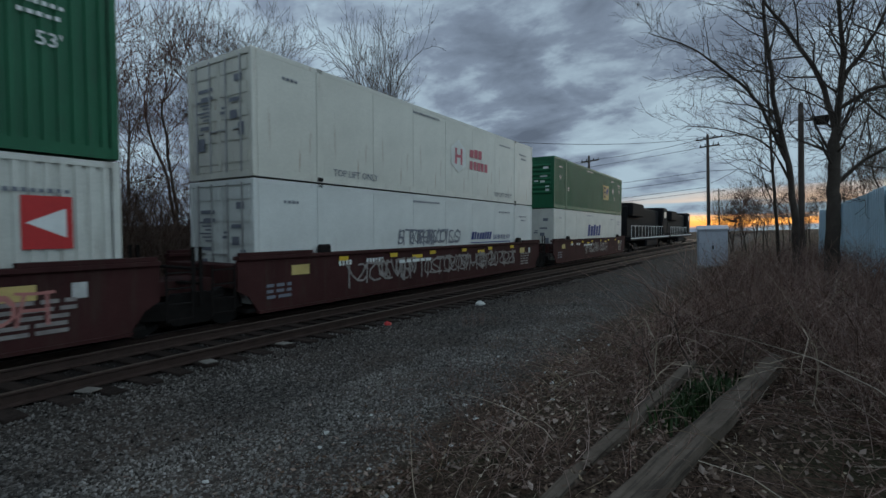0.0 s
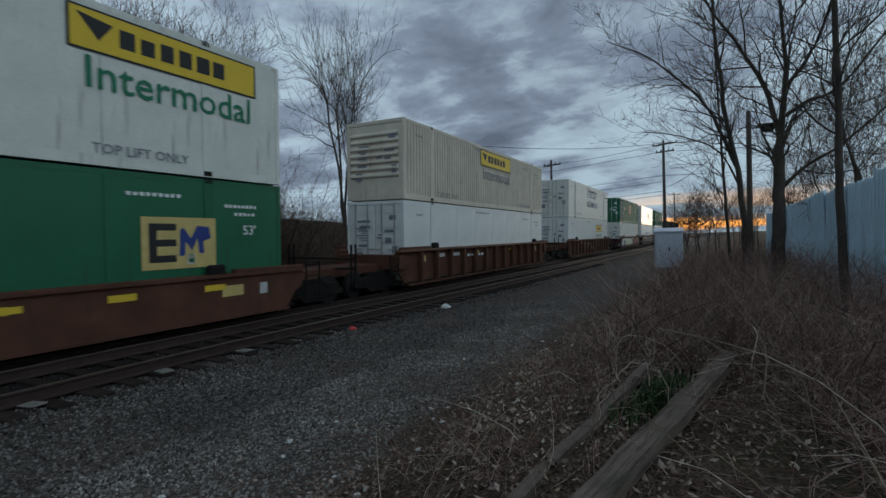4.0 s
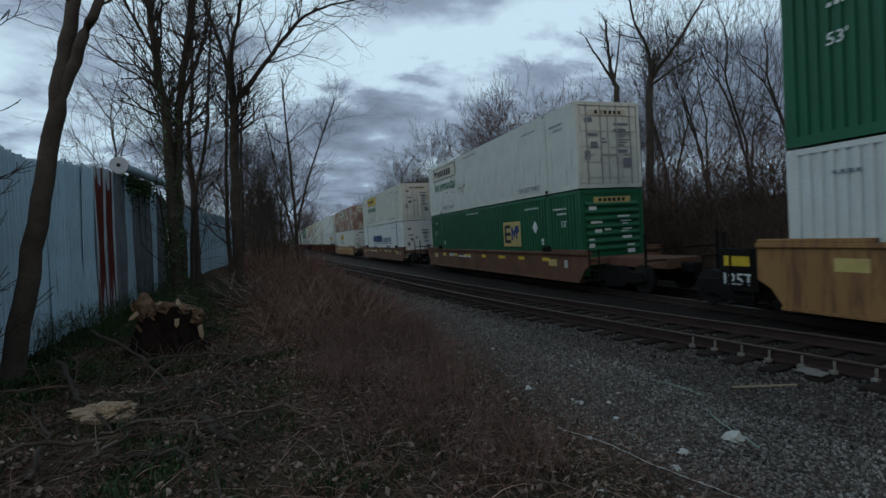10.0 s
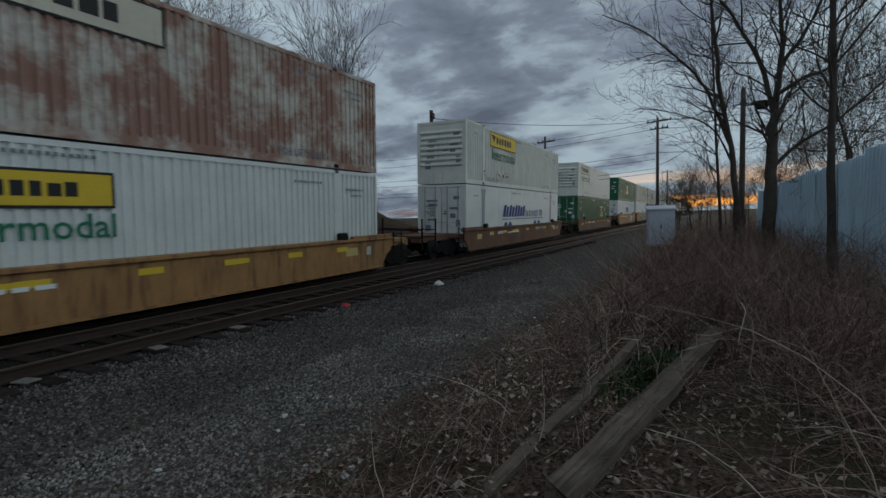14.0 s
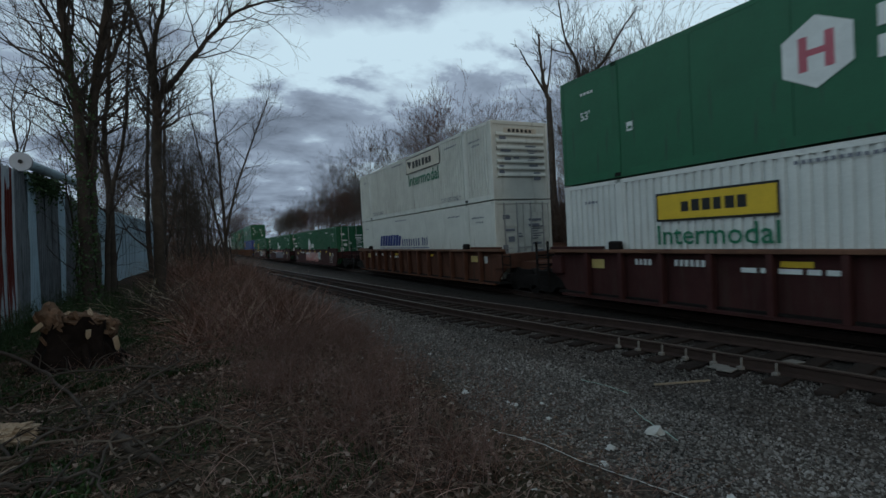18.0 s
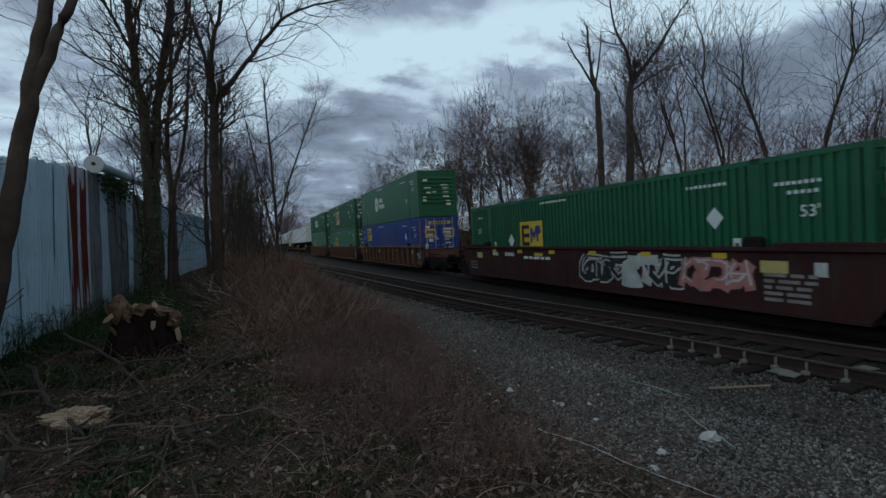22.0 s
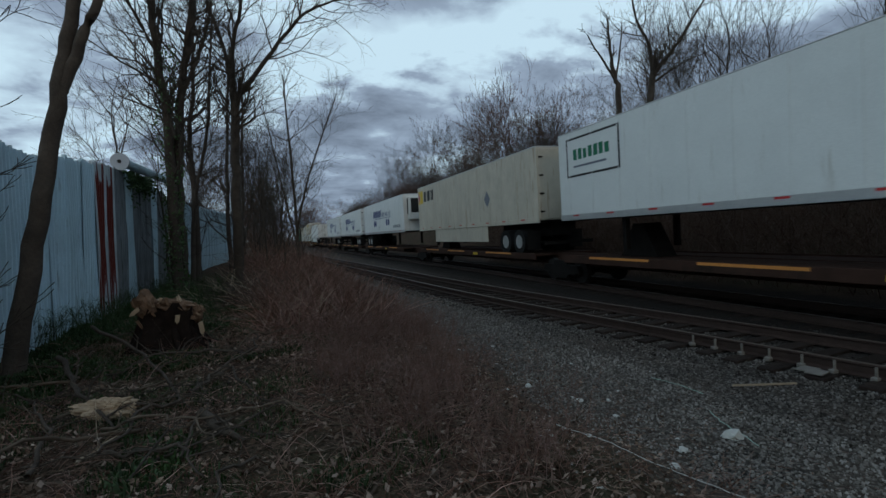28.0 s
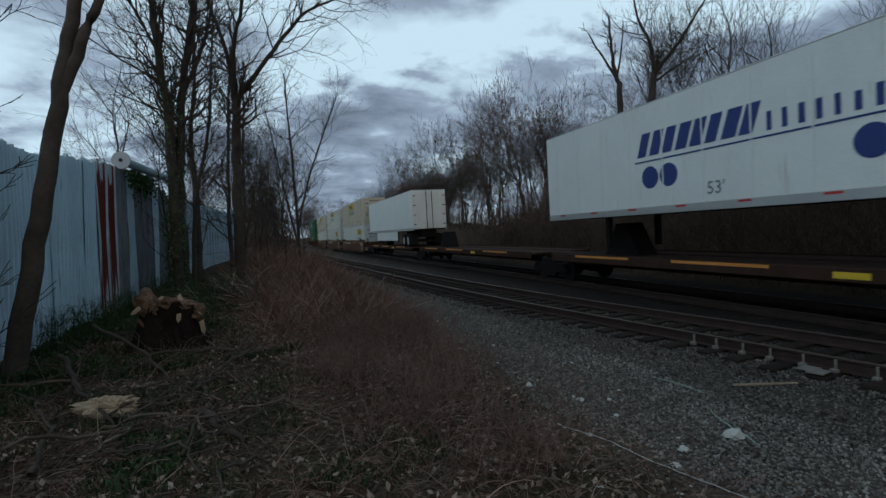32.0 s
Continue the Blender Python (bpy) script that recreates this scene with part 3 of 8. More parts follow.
def corrugated(bm, x0, x1, y, z0, z1, out, period=0.205, depth=0.045):
    """A sheet with trapezium corrugations; out = -1 faces the bank."""
    xs = []
    x = x0
    while x < x1 - period * 0.5:
        for f, d in ((0.0, 0), (0.44, 0), (0.51, 1), (0.93, 1)):
            xs.append((min(x + f * period, x1), d))
        x += period
    xs.append((x1, 0))
    lo = [bm.verts.new((p, y - out * depth * d, z0)) for p, d in xs]
    hi = [bm.verts.new((p, y - out * depth * d, z1)) for p, d in xs]
    for i in range(len(xs) - 1):
        q = (lo[i], lo[i + 1], hi[i + 1], hi[i])
        bm.faces.new(q if out < 0 else q[::-1])


def container_shell(style, colour, front, rear):
    """A 53-foot box: frame, sides, roof, ends, doors with lock rods."""
    root = new("shipping_container")
    mat = M[colour]
    bm = B()
    for sy in (-1, 1):
        for sx in (-1, 1):
            box(bm, sx * HX - (0.13 if sx > 0 else 0), sx * HX + (0 if sx > 0 else 0.13), sy * HY - (0.12 if sy > 0 else 0), sy * HY + (0 if sy > 0 else 0.12), 0.0, CH, 0.015)
            p = sx * 6.06
            box(bm, p - 0.11, p + 0.11, sy * (HY - 0.055) - 0.06, sy * (HY - 0.055) + 0.06, 0.12, CH - 0.01)
        box(bm, -HX + 0.13, HX - 0.13, sy * (HY - 0.05) - 0.045, sy * (HY - 0.05) + 0.045, 0.0, 0.19)
        box(bm, -HX + 0.13, HX - 0.13, sy * (HY - 0.05) - 0.045, sy * (HY - 0.05) + 0.045, CH - 0.11, CH - 0.005)
    for sx in (-1, 1):
        xa, xb = sorted((sx * HX, sx * (HX - 0.12)))
        box(bm, xa, xb, -HY + 0.12, HY - 0.12, 0, 0.16)
        box(bm, xa, xb, -HY + 0.12, HY - 0.12, CH - 0.13, CH - 0.005)
    part("frame", bm, mat, root)
    src = None
    for sx in (-6.06, 6.06):
        for sy in (-1, 1):
            for z in (0.02, CH - 0.11):
                m = pose(sx, sy * (HY - 0.07), z)
                if src is None:
                    src = part("corner_casting", box(B(), -0.10, 0.10, -0.075, 0.075, 0, 0.12, 0.01), M["iron"], root, "dark steel lifting casting")
                    src.matrix_basis = m
                else:
                    share("corner_casting", src, root, m)
    for sy in (-1, 1):
        for x0, x1 in ((-HX + 0.13, -6.17), (-5.95, 5.95), (6.17, HX - 0.13)):
            if style == "corrugated":
                bm = B()
                corrugated(bm, x0, x1, sy * (HY - 0.012), 0.19, CH - 0.11, sy)
                part("side_panel", bm, mat, root)
            else:
                n = max(1, round((x1 - x0) / 1.98))
                w = (x1 - x0) / n
                src = None
                for i in range(n):
                    m = pose(x0 + (i + 0.5) * w, sy * (HY - 0.025), 0)
                    if src is None:
                        src = part("side_panel", box(B(), -w / 2 + 0.006, w / 2 - 0.006, -0.015, 0.015, 0.19, CH - 0.11), mat, root)
                        src.matrix_basis = m
                    else:
                        share("side_panel", src, root, m)
    bm = B()
    box(bm, -HX + 0.12, HX - 0.12, -HY + 0.05, HY - 0.05, CH - 0.04, CH - 0.012)
    box(bm, -HX + 0.12, HX - 0.12, -HY + 0.05, HY - 0.05, 0.05, 0.14)
    part("roof_and_floor", bm, mat, root)
    for sx, kind in ((1, front), (-1, rear)):
        fx = sx * (HX - 0.03)
        if kind in ("door", "rustdoor"):
            for sy in (-1, 1):
                bm = B()
                ya, yb = sorted((sy * 0.015, sy * (HY - 0.13)))
                xa, xb = sorted((fx, fx - sx * 0.05))
                box(bm, xa, xb, ya, yb, 0.17, CH - 0.14, 0.01)
                leaf = M["rusty"] if kind == "rustdoor" else mat
                door = part("door", bm, leaf, root)
                xa2, xb2 = sorted((fx + sx * 0.002, fx + sx * 0.022))
                rib = part("door_rib", box(B(), xa2, xb2, ya + 0.06, yb - 0.06, 0.35, 0.61), leaf, door)
                for k in range(1, 5):
                    share("door_rib", rib, door, pose(0, 0, k * 0.52))
                for q in (0.32, 0.88):
                    bm = B()
                    y = sy * q
                    xa3, xb3 = sorted((fx + sx * 0.026, fx + sx * 0.062))
                    box(bm, xa3, xb3, y - 0.018, y + 0.018, 0.12, CH - 0.08)
                    box(bm, xa3, xb3, y - 0.05, y + 0.05, 0.95, 1.02)
                    box(bm, xa3, xb3, y - 0.16 * sy - 0.12, y - 0.16 * sy + 0.12, 1.10, 1.14)
                    part("lock_rod", bm, M["alu"], door, "steel lock rod")
        elif kind == "louvre":
            bm = B()
            xa, xb = sorted((fx, fx - sx * 0.05))
            box(bm, xa, xb, -HY + 0.12, HY - 0.12, 0.16, CH - 0.13)
            part("end_panel", bm, mat, root)
            for k in range(7):
                bm = B()
                z = 0.80 + k * 0.25
                prism(bm, [(fx, z), (fx + sx * 0.075, z + 0.05), (fx + sx * 0.075, z + 0.10), (fx, z + 0.19)][::1 if sx > 0 else -1], -HY + 0.22, HY - 0.22)
                part("end_rib", bm, mat, root)
        else:
            bm = B()
            xa, xb = sorted((fx, fx - sx * 0.05))
            box(bm, xa, xb, -HY + 0.12, HY - 0.12, 0.16, CH - 0.13)
            part("end_panel", bm, mat, root)
    return root


SIDE_Y = -HY - 0.006


def decal(root, pts, colour, lift=0.0, name="marking"):
    """A flat painted outline on the side that faces the bank."""
    bm = B()
    bm.faces.new([bm.verts.new((x, SIDE_Y - lift, z)) for x, z in pts])
    return part(name, bm, M[colour], root)


def rect(x0, x1, z0, z1, slant=0.0):
    h = (z1 - z0) * slant
    return [(x0, z0), (x1, z0), (x1 + h, z1), (x0 + h, z1)]


def blocks(root, x0, x1, z0, z1, n, colour, slant=0.0, lift=0.004, name="name_bar", thin=1.0):
    """Letters of a company name as plain bars, all in one marking."""
    bm = B()
    w = (x1 - x0) / n
    rnd = random.Random(round(x0 * 100) + n)
    for i in range(n):
        k = rnd.uniform(0.66, 0.84) * thin
        bm.faces.new([bm.verts.new((x, SIDE_Y - lift, z)) for x, z in rect(x0 + i * w, x0 + i * w + w * k, z0, z1 if rnd.random() < 0.8 else z1 - (z1 - z0) * 0.12, slant)])
    ob = part(name, bm, M[colour], root)
    ob["kind"] = "stuff"
    return ob


def lettering(root, s, x, z, size, colour, lift=0.006):
    ob = text_mesh(s, size, M[colour], root, pose(x, SIDE_Y - lift, z, 90))
    ob["kind"] = "stuff"
    return ob


def disc(root, x, z, r, colour, lift=0.004, n=20):
    return decal(root, [(x + r * math.cos(2 * math.pi * i / n), z + r * math.sin(2 * math.pi * i / n)) for i in range(n)], colour, lift, "disc_mark")


# each livery paints its marks round a given middle, x
def jb(root, x, sign="yellow", word="greentxt"):
    decal(root, rect(x - 1.95, x + 1.95, 1.98, 2.74), "black", 0.002, "sign_border")
    decal(root, rect(x - 1.90, x + 1.90, 2.02, 2.70), sign, 0.005, "sign")
    blocks(root, x - 1.1, x + 1.2, 2.19, 2.53, 6, "black", lift=0.008)
    decal(root, [(x - 1.8, 2.62), (x - 1.2, 2.54), (x - 1.45, 2.2)], "black", 0.008)
    if word:
        lettering(root, "Intermodal", x + 0.05, 1.60, 0.80, word)


def jbsmall(root, x):
    decal(root, rect(x - 1.35, x + 1.35, 1.75, 2.40), "black", 0.002, "sign_border")
    decal(root, rect(x - 1.30, x + 1.30, 1.80, 2.35), "yellow", 0.005, "sign")
    blocks(root, x - 0.7, x + 0.8, 1.95, 2.2, 6, "black", lift=0.008)
    lettering(root, "Intermodal", x, 1.42, 0.62, "greentxt")


def emp(root, x, sign="ochresign", up=0.0, k=1.0):
    z0 = 1.00 + up

    def put(pts, colour, lift, name):
        decal(root, [(x + a * k, z0 + b * k) for a, b in pts], colour, lift, name)
    put(rect(-0.80, 0.80, 0.0, 1.05), sign, 0.004, "sign")
    for z in (0.14, 0.46, 0.78):
        put(rect(-0.54, -0.10, z, z + 0.14), "black", 0.008, "sign_bar")
    put(rect(-0.66, -0.50, 0.14, 0.92), "black", 0.009, "sign_bar")
    put([(-0.04, 0.26), (0.08, 0.26), (0.10, 0.55), (0.24, 0.36), (0.36, 0.62), (0.40, 0.30), (0.52, 0.30), (0.50, 0.55), (0.68, 0.62), (0.64, 0.86), (0.36, 0.88), (0.22, 0.62), (0.06, 0.84), (-0.02, 0.80)], "navy", 0.008, "sign_mark")


def hub(root, x, fill="whitetxt", bars="pinktxt", words="whitetxt", house=False):
    if house:
        decal(root, [(x - 0.5, 0.5), (x + 0.5, 0.5), (x + 0.5, 1.75), (x, 2.2), (x - 0.5, 1.75)], fill, 0.003)
    else:
        decal(root, [(x + 0.62 * math.sin(math.pi * i / 3), 1.55 + 0.62 * math.cos(math.pi * i / 3)) for i in range(6)][::-1], fill, 0.003, "hexagon_mark")
    zc = 1.2 if house else 1.55
    for dx in (-0.27, 0.13):
        decal(root, rect(x + dx, x + dx + 0.14, zc - 0.3, zc + 0.3), bars, 0.007)
    decal(root, rect(x - 0.13, x + 0.13, zc - 0.05, zc + 0.06), bars, 0.007)
    blocks(root, x + 0.85, x + 1.9, zc + 0.08, zc + 0.42, 3, words)
    blocks(root, x + 0.85, x + 2.4, zc - 0.40, zc - 0.06, 5, words)


def swift(root, x, big=True, white=False, word=False):
    if word:
        lettering(root, "INTERMODAL", x + 0.35, 0.95, 0.50, "black")
    if big:
        blocks(root, x - 1.6, x + 1.6, 1.30, 2.05, 5, "navy", 0.25)
    else:
        shield = [(-0.40, 0.86), (-0.40, 0.34), (-0.30, 0.12), (0.0, -0.04), (0.30, 0.12), (0.40, 0.34), (0.40, 0.86), (0.20, 0.84), (0.0, 0.93), (-0.20, 0.84)]
        decal(root, [(x - 1.7 + a * 1.08, 0.95 + b * 1.06 - 0.02) for a, b in shield], "greytxt", 0.003, "shield_border")
        decal(root, [(x - 1.7 + a * 0.94, 0.98 + b * 0.94) for a, b in shield], "whitetxt", 0.006, "shield")
        decal(root, [(x - 2.05, 1.20), (x - 1.98, 1.10), (x - 1.66, 1.50), (x - 1.80, 1.52), (x - 1.72, 1.80), (x - 2.04, 1.76)], "navy", 0.009, "shield_mark")
        decal(root, [(x - 1.88, 1.06), (x - 1.70, 0.98), (x - 1.44, 1.10), (x - 1.36, 1.30), (x - 1.37, 1.72), (x - 1.56, 1.45), (x - 1.62, 1.40)], "yellow", 0.009, "shield_mark")
        if white:
            decal(root, rect(x - 1.12, x + 1.45, 0.95, 1.75, 0.1), "whitetxt", 0.003)
        blocks(root, x - 1.0, x + 1.3, 1.02, 1.62, 5, "navy", 0.2)


def alliance(root, x, k=1.0, z=0.0):
    blocks(root, x - 3.6 * k, x - 0.05, z + 1.32, z + 1.32 + 0.62 * k, 8, "navy", 0.35)
    blocks(root, x + 0.15, x + 2.7 * k, z + 1.30, z + 1.32 + 0.36 * k, 8, "navy", thin=0.5)
    blocks(root, x + 2.9 * k, x + 3.7 * k, z + 1.32, z + 1.32 + 0.40 * k, 3, "navy", thin=0.5)
    decal(root, rect(x - 3.7 * k, x + 3.7 * k, z + 1.17, z + 1.21), "navy", 0.004)
    for dx in (-3.15, -2.5, 2.0, 2.75):
        disc(root, x + dx * k, z + 1.17 - 0.42 * k, 0.30 * k, "navy")


def prime(root, x):
    blocks(root, x - 1.9, x + 1.9, 1.85, 2.55, 8, "darkplate", 0.1, 0.003, thin=1.15)
    blocks(root, x - 1.72, x + 2.08, 1.80, 2.38, 8, "whitetxt", 0.1, 0.006, thin=0.8)
    lettering(root, "INTERMODAL", x + 0.2, 1.25, 0.72, "navy")


def small_print(root, rnd, dark, diamonds=False):
    """Number rows, capacity lines and lift notes as short bars."""
    c = "greytxt" if dark else "whitetxt"
    for x, z, w in ((6.9, 2.3, 0.9), (7.0, 2.12, 0.6), (-7.0, 2.35, 0.5), (4.9, 2.45, 1.1), (-1.2, 2.62, 1.6)):
        blocks(root, x - w / 2, x + w / 2, z, z + 0.07, max(4, int(w * 9)), c, lift=0.003, name="small_print", thin=0.85)
    if dark:
        lettering(root, "TOP LIFT ONLY", 4.7, 0.30, 0.26, "greytxt")
        lettering(root, "TOP LIFT ONLY", -4.7, 0.30, 0.26, "greytxt")
    else:
        for sx in (-1, 1):
            lettering(root, "53'", sx * 7.1, 1.78, 0.31, "whitetxt")
            decal(root, rect(sx * 5.62 - 0.09, sx * 5.62 + 0.09, 1.08, 1.30), "whitetxt", 0.004, "placard")
            decal(root, rect(sx * 5.62 - 0.05, sx * 5.62 + 0.05, 1.12, 1.20), "green", 0.007, "placard_mark")
        if diamonds:
            decal(root, [(5.1, 1.5), (5.32, 1.75), (5.1, 2.0), (4.88, 1.75)], "whitetxt", 0.004, "diamond_placard")


def end_marks(root, sign, dark, sx):
    """Markings on an end wall: a sign and a few short rows."""
    bm = B()
    x = sx * (HX + 0.012)

    def q(y0, y1, z0, z1, m=bm):
        pts = [(x, y0, z0), (x, y1, z0), (x, y1, z1), (x, y0, z1)]
        m.faces.new([m.verts.new(p) for p in (pts if sx > 0 else pts[::-1])])
    if sign:
        q(-0.75, 0.75, 2.44, 2.64)
        part("end_sign", bm, M["cream" if sign == "yellow" else sign], root)
        bm = B()
        x += sx * 0.004
        for k in range(6):
            q(-0.55 + k * 0.19, -0.43 + k * 0.19, 2.48, 2.60, bm)
        part("end_sign_bar", bm, M["black"], root)["kind"] = "stuff"
        bm = B()
    for y0, z0, w in ((0.2, 2.1, 0.6), (0.2, 1.9, 0.5), (-0.9, 1.75, 0.45), (0.35, 1.2, 0.4)):
        q(y0, y0 + w, z0, z0 + 0.09, bm)
    q(0.55, 0.85, 0.7, 1.0, bm)
    for k in range(7):
        q(0.30 + 0.07 * (k % 2), 0.62 + 0.13 * (k % 3), 1.42 + 0.09 * k, 1.46 + 0.09 * k, bm)
    for y0, z0, w, h in ((-0.95, 2.2, 0.3, 0.16), (-0.75, 1.35, 0.28, 0.2), (-1.0, 0.95, 0.22, 0.3), (-0.35, 1.5, 0.25, 0.07), (-0.35, 1.62, 0.2, 0.05)):
        q(y0, y0 + w, z0, z0 + h, bm)
    part("end_print", bm, M["greytxt" if dark else "whitetxt"], root)["kind"] = "stuff"


def diamond(root, x, z, colour="whitetxt"):
    decal(root, [(x - 0.24, z), (x, z - 0.28), (x + 0.24, z), (x, z + 0.28)], colour, 0.004, "diamond_placard")


def dashes(root):
    """White reflective strips along the bottom rail."""
    for k in range(22):
        x = -7.6 + k * 0.715
        decal(root, rect(x, x + 0.36, 0.10, 0.165), "whitetxt", 0.012, "reflective_strip")


def liftnote(root, x, z):
    lettering(root, "TOP LIFT ONLY", x, z, 0.17, "whitetxt")


def redmark(root, x):
    decal(root, rect(x - 0.34, x + 0.34, 1.40, 2.25), "redtxt", 0.004, "placard")
    decal(root, [(x - 0.28, 1.82), (x + 0.25, 1.58), (x + 0.25, 2.06)], "whitetxt", 0.007, "placard_mark")


def redspot(root, x):
    decal(root, [(x + 0.14 * math.cos(math.pi * i / 4), 2.3 + 0.16 * math.sin(math.pi * i / 4)) for i in range(8)], "redtxt", 0.004, "round_mark")


def faded(root):
    """The panels behind the rear lifting post are an older, greyer green."""
    for ch in list(root.children):
        if ch.name.startswith("side_panel") and max(v.co.x for v in ch.data.vertices) < -6:
            ch.data.materials.clear()
            ch.data.materials.append(M["greenfade"])


def repaint(root, x):
    decal(root, rect(x - 2.4, x + 2.4, 0.7, 2.3), "darkblue", 0.003, "repainted_patch")
    decal(root, rect(-7.65, -7.15, 0.45, 0.95), "whitetxt", 0.004, "placard")
    for sy in (-1, 1):
        bm = B()
        pts = [(HX + 0.001, sy * 0.62 - 0.36, 1.62), (HX + 0.001, sy * 0.62 + 0.36, 1.62), (HX + 0.001, sy * 0.62 + 0.36, 2.16), (HX + 0.001, sy * 0.62 - 0.36, 2.16)]
        bm.faces.new([bm.verts.new(p) for p in pts])
        part("door_sign", bm, M["yellow"], root, "yellow sign with dark lettering bars")
        bm = B()
        for k, w in ((-0.28, 0.16), (-0.06, 0.12), (0.10, 0.16)):
            bm.faces.new([bm.verts.new((HX + 0.005, sy * 0.62 + a1, b1)) for a1, b1 in rect(k, k + w, 1.72, 2.06)])
        part("door_sign_bar", bm, M["navy"], root)["kind"] = "stuff"
    for sx in (-1, 1):
        part("corner_post", box(B(), *sorted((sx * (HX + 0.004), sx * (HX - 0.14))), -HY - 0.006, -HY + 0.02, 0.12, CH - 0.12), M["redpost"], root, "faded red corner post")


def tagword(root, x0, x1):
    graffiti(root, x0, x1, 1.05, 1.85, (None, ["greytxt"]), SIDE_Y - 0.004, 80)


def posts(root):
    """Grey paint over the lifting posts, flaring towards the top."""
    for x in (-6.06, 6.06):
        decal(root, [(x - 0.16, 0.14), (x + 0.16, 0.14), (x + 0.17, 2.45), (x + 0.30, 2.74), (x - 0.30, 2.74), (x - 0.17, 2.45)], "greypost", 0.002, "painted_post")


def rustspots(root, x0, x1, z, seed, n=16):
    """Small rust spots with drips."""
    rs = random.Random(seed)
    bm = B()
    for i in range(n):
        x, zz, r = rs.uniform(x0, x1), z + rs.gauss(0, 0.10), rs.uniform(0.02, 0.075)
        ring = [(x + r * rs.uniform(0.6, 1.5) * math.cos(a1), zz + r * rs.uniform(0.6, 1.2) * math.sin(a1)) for a1 in (0.3, 1.2, 2.1, 3.0, 3.9, 4.8, 5.7)]
        bm.faces.new([bm.verts.new((px, SIDE_Y - 0.003 - 0.0004 * i, pz)) for px, pz in ring])
        if rs.random() < 0.6:
            L = rs.uniform(0.1, 0.4)
            bm.faces.new([bm.verts.new((px, SIDE_Y - 0.003 - 0.0004 * i, pz)) for px, pz in ((x - r * 0.3, zz - r), (x - r * 0.1, zz - L), (x + r * 0.1, zz - L), (x + r * 0.35, zz - r))])
    part("rust_spots", bm, M["rustmark"], root, "brown rust spots and runs")["kind"] = "stuff"


LIVERY = {"posts": posts, "dashes": dashes, "liftnote": liftnote, "rustspots": rustspots, "tagword": tagword, "diamond": diamond, "redmark": redmark, "redspot": redspot, "faded": faded, "repaint": repaint, "jb": jb, "jbsmall": jbsmall, "emp": emp, "hub": hub, "swift": swift, "alliance": alliance, "prime": prime}
COLOUR_WORDS = {"white": "dirty white", "gloss": "glossy white", "bright": "clean white", "cream": "cream", "rusty": "rust-streaked white", "grey": "slate grey", "green": "dark green", "blue": "dark blue"}


def container(style, colour, marks, front, rear, u, level, extra=""):
    root = container_shell(style, colour, front, rear)
    for mk in marks:
        LIVERY[mk[0]](root, *mk[1:])
    dark = colour in ("white", "gloss", "bright", "cream", "rusty", "grey")
    small_print(root, random, dark, style == "corrugated" and any(m[0] == "emp" for m in marks))
    end_marks(root, "yellow" if any(m[0] in ("jb", "jbsmall") for m in marks) else ("ochresign" if any(m[0] == "emp" for m in marks) else None), dark, 1)
    end_marks(root, None, dark, -1)
    where = "riding in a well car" if level == 0 else "stacked on another container"
    tagged(root, f"{COLOUR_WORDS[colour]} {style} fifty-three foot freight container {where}", "container", "containers on the train")
    MOVERS.append((root, u - HX, 0.385 + level * (CH + 0.045)))
    return root


# ---------- running gear shared by all cars ----------
def truck_parts(parent, x):
    bm = B()
    for sy in (-1, 1):
        y0, y1 = sorted((sy * 0.93, sy * 1.08))
        prism(bm, [(-1.18, 0.38), (-1.05, 0.62), (-0.45, 0.66), (-0.35, 0.80), (0.35, 0.80), (0.45, 0.66), (1.05, 0.62), (1.18, 0.38), (0.95, 0.34), (0.5, 0.30), (0.35, 0.16), (-0.35, 0.16), (-0.5, 0.30), (-0.95, 0.34)], y0, y1)
    box(bm, -0.2, 0.2, -1.0, 1.0, 0.45, 0.75)
    tr = part("truck", bm, M["iron"], parent, "cast iron truck frame")
    tr.matrix_basis = pose(x, 0, 0)
    for dx in (-0.89, 0.89):
        for sy in (-1, 1):
            bm = B()
            y0, y1 = sorted((sy * 0.69, sy * 0.83))
            tube_y(bm, dx, 0.42, 0.42, y0, y1, 24)
            tube_y(bm, dx, 0.42, 0.16, sy * 0.83, sy * 0.98, 12)
            part("wheel", bm, M["wheel"], tr)
        bm = B()
        tube_y(bm, dx, 0.42, 0.08, -0.7, 0.7, 10)
        part("axle", bm, M["iron"], tr)
    return tr


STROKES = [
    [[(0.85, 0.82), (0.5, 0.98), (0.15, 0.78), (0.3, 0.55), (0.7, 0.45), (0.88, 0.22), (0.5, 0.03), (0.1, 0.18)]],
    [[(0.5, 0.98), (0.15, 0.75), (0.1, 0.35), (0.45, 0.03), (0.85, 0.3), (0.9, 0.7), (0.5, 0.98)]],
    [[(0.15, 0.02), (0.2, 0.5), (0.25, 0.98)], [(0.85, 0.02), (0.8, 0.5), (0.75, 0.98)], [(0.2, 0.5), (0.8, 0.52)]],
    [[(0.08, 0.95), (0.5, 0.9), (0.92, 0.97)], [(0.5, 0.9), (0.45, 0.5), (0.52, 0.02)]],
    [[(0.9, 0.85), (0.5, 0.98), (0.15, 0.7), (0.12, 0.3), (0.5, 0.03), (0.92, 0.2)]],
    [[(0.1, 0.98), (0.3, 0.5), (0.5, 0.04), (0.7, 0.5), (0.92, 0.98)]],
]


